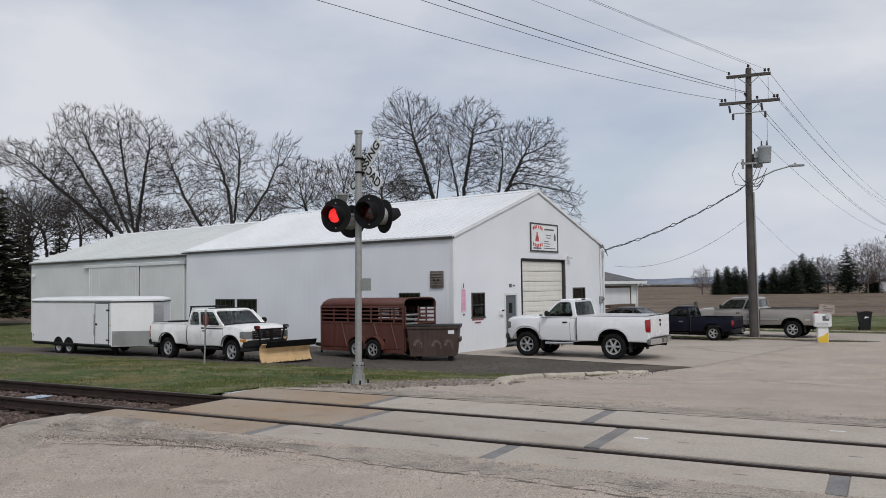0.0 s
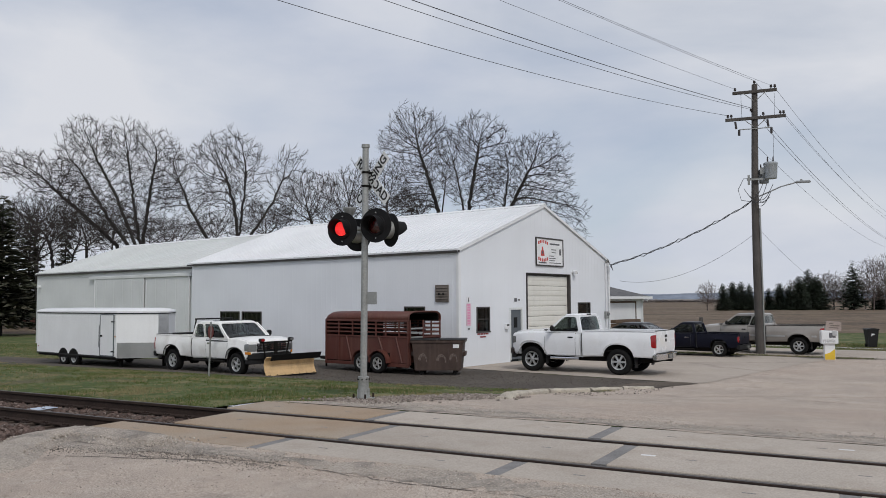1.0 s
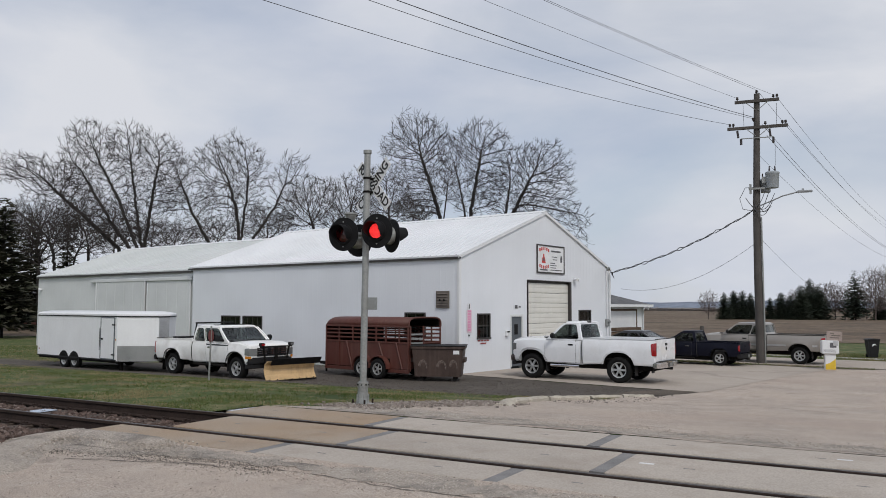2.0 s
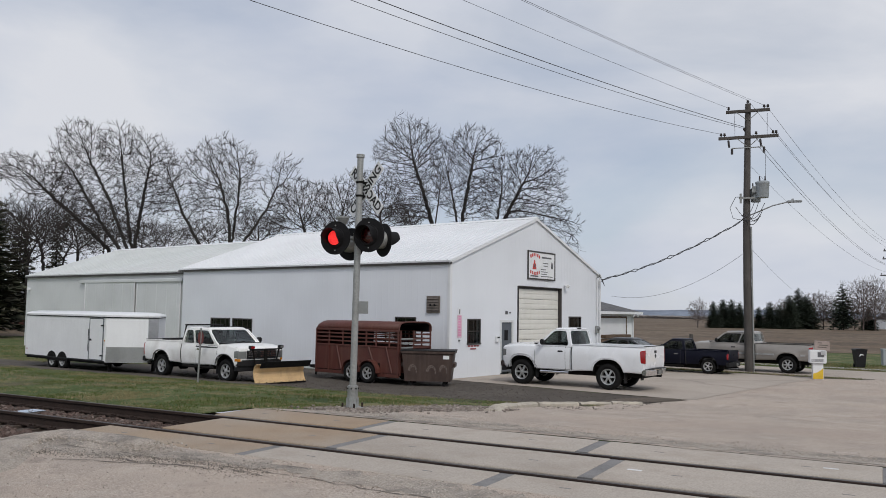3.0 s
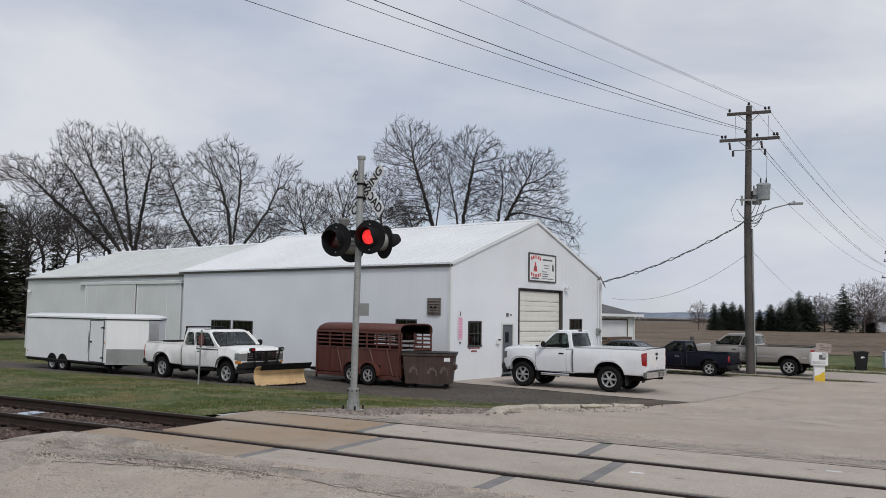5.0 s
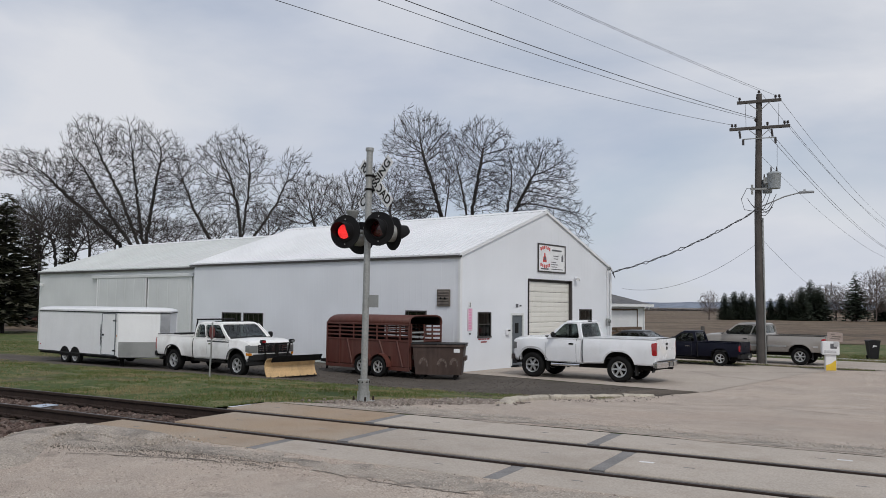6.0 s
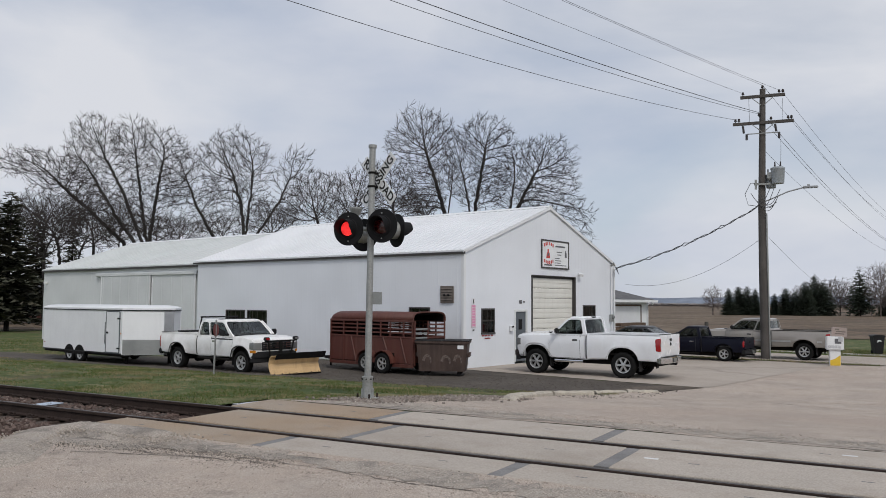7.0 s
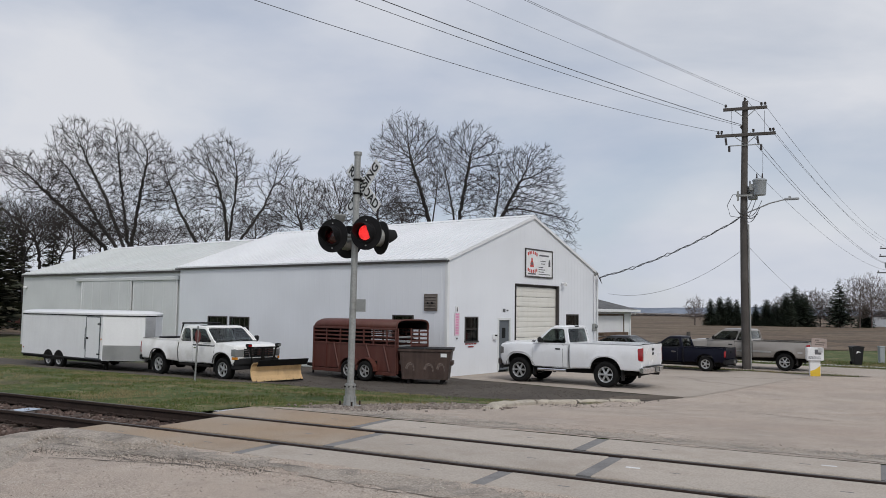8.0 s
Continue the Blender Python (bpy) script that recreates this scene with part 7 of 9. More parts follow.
    part("conduit", one_rod((0, -0.05, 0.1), (0, -0.05, 1.5), 0.025, seg=8), WHITE_TRIM, c)
    part("meter_box", one_box(-0.13, 0.13, -0.12, 0.0, 1.5, 1.85, 0.015), GALV, c)
    part("meter_glass", lathe(bmesh.new(), [(-0.20, 0.001), (-0.20, 0.075), (-0.12, 0.085)], 18), CLEAR_LENS, c, m=pose(0, 0, 1.72))
    part("cable_head", one_rod((0, -0.05, 4.22), (0.02, -0.2, 4.36), 0.05, 0.06, seg=8), GALV, c)
    for k in range(3):
        pts = [(0.02, -0.2, 4.3), (0.15 + 0.08 * k, -0.3, 3.95 - 0.06 * k), (0.2, -0.25, 4.12)]
        part("drip_loop", path_tube(bmesh.new(), pts, 0.014, 4), WIRE, c)
    g = thing("downspout", BLD @ pose(12.32, -0.04, 0), "white metal downspout at the garage corner", "downspout")
    part("pipe", one_box(-0.04, 0.04, -0.06, 0.0, 0.05, 4.1, 0.01), WHITE_TRIM, g)


build_signs()


# ---------------------------------------------------------------- house and yard behind the garage
SHINGLE = mat("grey_roof_shingle", (0.13, 0.13, 0.135), 0.9, 0.0, 0.2, 2.0, 30, 0.4)
BOARD = mat("weathered_brown_boards", (0.13, 0.085, 0.055), 0.85, 0.0, 0.2, 4, 40, 0.3)


def hip_house(m, w, d, eave, rise, wall_mat, roof_mat, label, over=0.45):
    h = thing("house", m, label, "house")
    t = 0.15
    for x0, x1, y0, y1 in ((0, w, 0, t), (0, w, d - t, d), (0, t, t, d - t), (w - t, w, t, d - t)):
        part("wall", one_box(x0, x1, y0, y1, -0.3, eave), wall_mat, h)
    bm = bmesh.new()
    e = [bm.verts.new(p) for p in ((-over, -over, eave - 0.05), (w + over, -over, eave - 0.05), (w + over, d + over, eave - 0.05), (-over, d + over, eave - 0.05))]
    k = min(w, d) / 2
    r = [bm.verts.new(p) for p in ((k, d / 2, eave + rise), (max(w - k, k + 0.1), d / 2, eave + rise))]
    bm.faces.new((e[0], e[1], r[1], r[0])), bm.faces.new((e[1], e[2], r[1])), bm.faces.new((e[2], e[3], r[0], r[1])), bm.faces.new((e[3], e[0], r[0])), bm.faces.new(e)
    part("roof", bm, roof_mat, h, "hipped shingle roof")
    for x0, x1, y0, y1 in ((-over - 0.02, w + over + 0.02, -over - 0.03, -over), (w + over, w + over + 0.03, -over, d + over), (-over - 0.03, -over, -over, d + over)):
        part("fascia", one_box(x0, x1, y0, y1, eave - 0.18, eave - 0.03), WHITE_TRIM, h)
    return h


def build_back_yard():
    p = BLD @ Vector((19.7, 1.55, 0))
    z = z_at(p.x, p.y)
    h = hip_house(BLD @ pose(14.3, 2.2, z), 7.0, 8.0, 2.75, 1.35, TRAILER_WHITE, SHINGLE, "small white house with a grey hipped roof behind the garage")
    d = part("garage_door", one_box(2.6, 6.0, -0.03, -0.002, 0.0, 2.35, 0.01), WHITE_TRIM, h, "white garage door")
    for x0, x1, z0, z1 in ((2.5, 2.6, 0, 2.45), (6.0, 6.1, 0, 2.45), (2.6, 6.0, 2.35, 2.45)):
        part("door_frame", one_box(x0, x1, -0.05, -0.002, z0, z1), BOARD, d)
    part("downspout", one_rod((6.9, -0.08, 0.1), (6.9, -0.08, 2.5), 0.04, seg=6), WHITE_TRIM, h)
    for x in (6.3, 6.9):
        part("eave_lamp", one_rod((x, -0.35, 2.45), (x, -0.42, 2.56), 0.07, seg=10), WHITE_TRIM, h, "white eave lamp")
    # pallets and a fence of wire mesh
    f = thing("yard_fence", BLD @ pose(13.0, 1.0, z_at(p.x, p.y)), "low wire mesh fence with wooden top boards", "fence")
    for k in range(5):
        part("post", one_rod((k * 1.6, 0, -0.1), (k * 1.6, 0, 1.25), 0.035, seg=6), BOARD, f)
    bm = bmesh.new()
    for k in range(33):
        x = k * 0.2
        rod(bm, (x, 0, 0.05), (x, 0, 1.1), 0.008, seg=3, caps=False)
    for k in range(7):
        rod(bm, (0, 0, 0.1 + k * 0.16), (6.4, 0, 0.1 + k * 0.16), 0.008, seg=3, caps=False)
    part("mesh", bm, GALV, f)["kind"] = "stuff"
    part("top_board", one_box(0, 6.4, -0.02, 0.02, 1.1, 1.2), BOARD, f)
    c = thing("board_stack", BLD @ pose(16.0, 1.6, z_at(p.x, p.y)), "stack of weathered brown boards by the fence", "boards")
    for k in range(7):
        part("board", one_box(0, 3.2, -0.3 + 0.01 * k, 0.3, k * 0.21, k * 0.21 + 0.17, 0.01), BOARD, c)


build_back_yard()


# ---------------------------------------------------------------- street-side things
def build_kerb_things():
    x, y = 15.71, 32.92
    z = z_at(x, y)
    YELLOW = mat("yellow_box_paint", (0.75, 0.50, 0.04), 0.5, 0.0, 0.08)
    CARD = mat("faded_brown_board", (0.38, 0.31, 0.28), 0.8, 0.0, 0.15)
    n = thing("newspaper_box", pose(x, y, z, 0, 0, -18), "white and yellow newspaper vending box on a pedestal", "newspaper box")
    part("pedestal", one_box(-0.20, 0.20, -0.17, 0.17, 0.0, 0.66, 0.015), WHITE_TRIM, n, "white pedestal")
    part("pedestal_panel", one_prism([(-0.19, 0.03), (0.19, 0.03), (0.19, 0.46), (-0.02, 0.30), (-0.19, 0.24)], -0.178, -0.171), YELLOW, n, "yellow swoosh panel")
    part("case", one_box(-0.32, 0.32, -0.25, 0.25, 0.66, 1.20, 0.03, 2), WHITE_TRIM, n, "white vending case")
    part("window", one_box(-0.02, 0.22, -0.256, -0.25, 0.92, 1.12), SIGN_GREY, n)
    for k in range(3):
        part("print_bar", one_box(-0.26, 0.2, -0.255, -0.251, 0.74 + k * 0.04, 0.755 + k * 0.04), SIGN_GREY, n)
    part("header_board", one_box(-0.18, 0.42, -0.02, 0.02, 1.20, 1.58, 0.008), CARD, n, "faded header board", pose(0, 0, 0, 0, 3, 8))
    for k, (x0, x1) in enumerate(((-0.05, 0.3), (0.0, 0.35), (-0.05, 0.1))):
        part("header_bar", one_box(x0, x1, -0.026, -0.02, 1.30 + k * 0.09, 1.34 + k * 0.09), BRONZE, n, m=pose(0, 0, 0, 0, 3, 8))
    part("coin_unit", one_box(0.10, 0.28, -0.28, -0.25, 1.0, 1.2, 0.01), ALU, n)
    # wheeled bin
    x, y = 21.9, 41.3
    b = thing("wheeled_bin", pose(x, y, z_at(x, y), 0, 0, -10), "black plastic wheeled rubbish bin on the lawn", "bin")
    bm = bmesh.new()
    lo, hi = [(-0.19, -0.22), (0.19, -0.22), (0.19, 0.22), (-0.19, 0.22)], [(-0.27, -0.31), (0.27, -0.31), (0.27, 0.31), (-0.27, 0.31)]
    a, c = [bm.verts.new((*q, 0.04)) for q in lo], [bm.verts.new((*q, 0.92)) for q in hi]
    bm.faces.new(a), bm.faces.new(c)
    for i in range(4):
        bm.faces.new((a[i], a[(i + 1) % 4], c[(i + 1) % 4], c[i]))
    part("bin_body", bm, PLASTIC, b, "tapered black body")
    part("lid", one_prism([(-0.31, 0.92), (0.31, 0.92), (0.27, 0.98), (0.0, 1.01), (-0.27, 0.98)], -0.34, 0.34), PLASTIC, b, "domed black lid")
    part("handle", one_rod((-0.2, 0.36, 0.92), (0.2, 0.36, 0.92), 0.02), PLASTIC, b)
    part("logo_shape", one_prism([(-0.10, 0.60), (0.0, 0.68), (0.12, 0.66), (0.06, 0.72), (-0.06, 0.74)], -0.30, -0.27), WHITE_TRIM, b)
    for s in (-0.19, 0.19):
        part("bin_wheel", one_rod((s - 0.03, 0.24, 0.11), (s + 0.03, 0.24, 0.11), 0.11, seg=14), RUBBER, b)
    for x, y in ((24.6, 43.8), (25.4, 44.0)):
        u = thing("utility_pedestal", pose(x, y, z_at(x, y)), "small grey-green utility pedestal in the grass", "utility box")
        part("case", one_box(-0.14, 0.14, -0.12, 0.12, -0.05, 0.85, 0.02), TANK, u)
        part("lid", one_box(-0.16, 0.16, -0.14, 0.14, 0.85, 0.93, 0.02), TANK, u)
    f = thing("fence_post", pose(19.5, 61.0, z_at(19.5, 61.0)), "short grey post at the edge of the field", "post")
    part("post", one_rod((0, 0, -0.1), (0, 0, 1.2), 0.16, 0.14, seg=10), POLE_WOOD, f)


build_kerb_things()


def build_kerbs():
    """Broken pieces of an old kerb at the corner of the lawn."""
    rng = random.Random(21)
    runs = [((-7.0, 14.85), (-7.4, 16.75)), ((-7.42, 16.8), (-7.5, 18.3)), ((-7.5, 18.35), (-7.15, 20.3)), ((-7.35, 21.2), (-6.7, 21.95)), ((-6.66, 22.0), (-5.85, 22.35))]
    for k, (a, b) in enumerate(runs):
        pa, pb = TRACK @ Vector((*a, 0)), TRACK @ Vector((*b, 0))
        mid, d = (pa + pb) / 2, (pb - pa)
        bm = bmesh.new()
        n = 9
        half = d.length / 2 - 0.02
        rows = []
        for i in range(n + 1):
            x = -half + 2 * half * i / n
            top = 0.115 + rng.uniform(-0.022, 0.008) - (0.05 if k > 2 else 0) - (0.05 if k == 0 and i < 3 else 0)
            rows.append([bm.verts.new((x + rng.uniform(-0.02, 0.02), y + rng.uniform(-0.015, 0.015), z)) for y, z in ((-0.17, -0.15), (-0.16, top - 0.04), (-0.10, top), (0.10, top), (0.16, top - 0.03), (0.17, -0.15))])
        for p, q in zip(rows, rows[1:]):
            for j in range(5):
                bm.faces.new((p[j], p[j + 1], q[j + 1], q[j]))
        bm.faces.new(rows[0]), bm.faces.new(rows[-1])
        za, zb = z_at(pa.x, pa.y), z_at(pb.x, pb.y)
        tilt = math.degrees(math.atan2(zb - za, d.length))
        tagged(part("kerb", bm, CURB, m=pose(mid.x, mid.y, (za + zb) / 2, 0, 0, math.degrees(math.atan2(d.y, d.x))) @ pose(0, 0, 0, rng.uniform(-3, 3), -tilt, 0)), "broken pale concrete kerb piece at the lawn corner", "kerb", "kerb pieces", "structure")


build_kerbs()


# ---------------------------------------------------------------- trees
def twig_mat(name, col, col2):
    return mat(name, col, 0.95, 0.0, 0.25, 0.6, 12, 0.3, col2=col2)


BARK = twig_mat("dark_grey_bark", (0.020, 0.017, 0.016), (0.040, 0.034, 0.031))
TWIG = twig_mat("brown_grey_twigs", (0.022, 0.017, 0.016), (0.040, 0.031, 0.028))
# twigs of the far trees, with distance haze mixed into the brown
FAR_TWIG = twig_mat("haze_paled_brown_twigs", (0.12, 0.095, 0.085), (0.16, 0.13, 0.12))


class Wood:
    """Collects tapered branch tubes as plain vertex and face lists."""

    def __init__(self):
        self.v, self.f = [], []

    def tube(self, pts, radii, seg):
        base = len(self.v)
        for i, p in enumerate(pts):
            d = (pts[min(i + 1, len(pts) - 1)] - pts[max(i - 1, 0)]).normalized()
            side = d.cross(Vector((0.3, 0.8, 0.52))).normalized()
            up = d.cross(side)
            for k in range(seg):
                a = k * math.tau / seg
                q = p + (side * math.cos(a) + up * math.sin(a)) * radii[i]
                self.v.append((q.x, q.y, q.z))
        for i in range(len(pts) - 1):
            a, b = base + i * seg, base + (i + 1) * seg
            for k in range(seg):
                n = (k + 1) % seg
                self.f.append((a + k, a + n, b + n, b + k))

    def mesh(self, name, material, parent, label=""):
        me = bpy.data.meshes.new(name)
        me.from_pydata(self.v, [], self.f)
        me.materials.append(material)
        ob = new(name, me)
        ob.parent = parent
        return tagged(ob, label)


def crown_points(rng, lobes, per):
    """Points filling the lobes of a crown; a lobe is (x, y, z, half width, half depth, half height). They gather towards the skin of each lobe."""
    out = []
    for cx, cy, cz, rx, ry, rz in lobes:
        k = int(per * (rx * ry * rz) ** 0.72)
        d = rng.normal(size=(k, 3))
        d /= np.linalg.norm(d, axis=1)[:, None]
        ragged = np.array([1 + 0.20 * noise.noise(Vector(q) * 2.2 + Vector((cx, cz, rx))) for q in d])
        d *= (ragged * rng.random(k) ** 0.42)[:, None]
        out.append(d * (rx, ry, rz) + (cx, cy, cz))
    return np.concatenate(out)


def branch_out(rng, stems, goals, step, reach, kill, lift, rounds):
    """Grow branches from the stems towards the goals, each goal drawing the nearest branch end until it is reached."""
    pos, par, head, forks = [], [], [], {}
    for stem in stems:
        last = -1
        for i, p in enumerate(stem):
            d = (np.array(stem[min(i + 1, len(stem) - 1)]) - np.array(stem[max(i - 1, 0)]))
            pos.append(np.array(p)), par.append(last), head.append(d / np.linalg.norm(d))
            last = len(pos) - 1
    near, dist = np.zeros(len(goals), int), np.full(len(goals), 1e9)

    def meet(first):
        for i in range(first, len(pos)):
            d = np.linalg.norm(goals - pos[i], axis=1)
            m = d < dist
            dist[m], near[m] = d[m], i
    meet(0)
    alive = np.ones(len(goals), bool)
    for n in range(rounds):
        alive &= dist > kill
        live = np.nonzero(alive & (dist < reach * (1.0 if n > 12 else 2.5)))[0]
        if not len(live):
            break
        first = len(pos)
        order = live[np.argsort(near[live], kind="stable")]
        owners, starts = np.unique(near[order], return_index=True)
        for o, idx in zip(owners, np.split(order, starts[1:])):
            forks[o] = forks.get(o, 0) + 1
            if forks[o] > 3:
                alive[idx] = False
                continue
            v = goals[idx] - pos[o]
            v = (v / np.linalg.norm(v, axis=1)[:, None]).sum(axis=0)
            v = v / (np.linalg.norm(v) + 1e-6) + head[o] * 0.75 + np.array((0, 0, lift)) + rng.normal(size=3) * 0.08
            v /= np.linalg.norm(v)
            q = pos[o] + v * step
            pos.append(q), par.append(int(o)), head.append(v)
        meet(first)
        if len(pos) > 14000:
            break
    return pos, par, head


def bare_tree(x, y, stems, lobes, seed, label, per=130, step=0.30, kill=0.36, tip=0.0125, twigs=4, twig_len=0.38, bark=None, twig=None, power=2.28, group="bare trees", lift=0.26):
    """A leafless tree: stems given as lists of points, a crown of branches that fills its lobes, and fine twigs on every end."""
    rng = np.random.default_rng(seed)
    t = thing("tree", pose(x, y, z_at(x, y) - 0.1), label, "tree", group)
    fine = []
    for s in stems:
        pts = []
        for a, b in zip(s, s[1:]):
            a, b = np.array(a, float), np.array(b, float)
            k = max(1, int(np.linalg.norm(b - a) / step))
            pts += [a + (b - a) * i / k + rng.normal(size=3) * 0.03 for i in range(k)]
        fine.append(pts + [np.array(s[-1], float)])
    goals = crown_points(rng, lobes, per)
    pos, par, head = branch_out(rng, fine, goals, step, step * 9, kill, lift, 70)
    kids = [[] for _ in pos]
    for i, p in enumerate(par):
        if p >= 0:
            kids[p].append(i)
    rad = np.zeros(len(pos))
    for i in range(len(pos) - 1, -1, -1):
        rad[i] = (sum(rad[k] ** power for k in kids[i]) if kids[i] else tip ** power) ** (1 / power)
    thick, thin = Wood(), Wood()
    todo = [i for i, p in enumerate(par) if p < 0]
    while todo:
        i = todo.pop()
        chain, radii = [], []
        if par[i] >= 0:
            chain.append(Vector(pos[par[i]])), radii.append(min(rad[par[i]], rad[i] * 1.25))
        while True:
            chain.append(Vector(pos[i])), radii.append(rad[i])
            if not kids[i]:
                break
            main = max(kids[i], key=lambda k: rad[k])
            todo += [k for k in kids[i] if k != main]
            i = main
        if len(chain) > 1:
            big = max(radii) > 0.07
            (thick if big else thin).tube(chain, radii, 8 if max(radii) > 0.12 else 4 if big else 3)
    for i, ks in enumerate(kids):
        if par[i] < 0 or rad[i] > tip * 2.6:
            continue
        for _ in range(twigs if not ks else 1):
            d = Vector(head[i]) + Vector(rng.normal(size=3)) * (0.42 if ks else 0.30) + Vector((0, 0, 0.22))
            p = Vector(pos[i])
            q = p + d.normalized() * twig_len * rng.uniform(0.5, 1.2)
            e = q + (d.normalized() + Vector((0, 0, 0.35)) + Vector(rng.normal(size=3)) * 0.25).normalized() * twig_len * rng.uniform(0.3, 0.8)
            thin.tube([p, q, e], [tip * 0.9, tip * 0.75, tip * 0.45], 3)
    thick.mesh("trunk", bark or BARK, t, "dark trunk and main limbs")
    thin.mesh("crown", twig or TWIG, t, "leafless crown of fine twigs")
    return t


def conifer(x, y, height, width, seed, needles, dens=1.0, bare_foot=0.06, label="dark green conifer at the far edge of the field", group="conifers", tufts=3, taper=0.60):
    rng = random.Random(seed)
    t = thing("conifer", pose(x, y, z_at(x, y) - 0.1), label, "tree", group)
    part("trunk", one_rod((0, 0, 0), (0, 0, height * 0.96), height * 0.018, height * 0.002, seg=7), BARK, t)
    v, f = [], []
    tiers = int(15 * dens) + 4
    for i in range(tiers):
        fz = bare_foot + (0.985 - bare_foot) * i / (tiers - 1)
        base_fz = fz
        reach = width * 0.5 * (1 - fz) ** taper * rng.uniform(0.78, 1.12) + 0.02 * width
        arms = max(5, int((13 * (1 - fz) + 5) * dens))
        for k in range(arms):
            a = k * math.tau / arms + rng.uniform(-0.3, 0.3)
            r = reach * rng.uniform(0.6, 1.1)
            droop = -0.18 * r * rng.uniform(0.3, 1.4)
            z0 = height * max(bare_foot, min(0.985, base_fz + rng.uniform(-0.5, 0.5) / tiers))
            for s in range(5):
                g = (s + 0.6) / 5
                c = Vector((math.cos(a) * r * g, math.sin(a) * r * g, z0 + droop * g * g + rng.uniform(-0.02, 0.05) * height * 0.3))
                size = (reach * 0.30 * (1.15 - 0.6 * g) + 0.012 * height) * (3 / tufts) ** 0.6
                c += Vector((rng.gauss(0, 1), rng.gauss(0, 1), rng.gauss(0, 1.3))) * (0.02 * height if tufts > 3 else 0)
                for _ in range(tufts):
                    n = len(v)
                    b = a + rng.uniform(-0.9, 0.9)
                    o = Vector((math.cos(b), math.sin(b), rng.uniform(-0.35, 0.30))) * size * rng.uniform(0.8, 1.5)
                    w = Vector((-math.sin(b), math.cos(b), rng.uniform(-0.6, 0.6))) * size * 0.32
                    v += [tuple(c - w), tuple(c + w), tuple(c + o)]
                    f.append((n, n + 1, n + 2))
    me = bpy.data.meshes.new("crown")
    me.from_pydata(v, [], f)
    me.materials.append(needles)
    ob = new("crown", me)
    ob.parent = t
    tagged(ob, "needled boughs with gaps")
    return t


NEEDLE = mat("dark_green_needles", (0.060, 0.068, 0.042), 0.9, 0.0, 0.3, 0.8, 8, 0.2, col2=(0.095, 0.082, 0.055))
# far conifers: haze is tinted into the needle green
NEEDLE_FAR = mat("haze_tinted_green_needles", (0.058, 0.082, 0.054), 0.9, 0.0, 0.3, 0.5, 6, 0.0, col2=(0.07, 0.08, 0.06))


def row_at(px, d):
    """A place d metres ahead at a bearing given as the tangent to the right."""
    return (px * d, d)


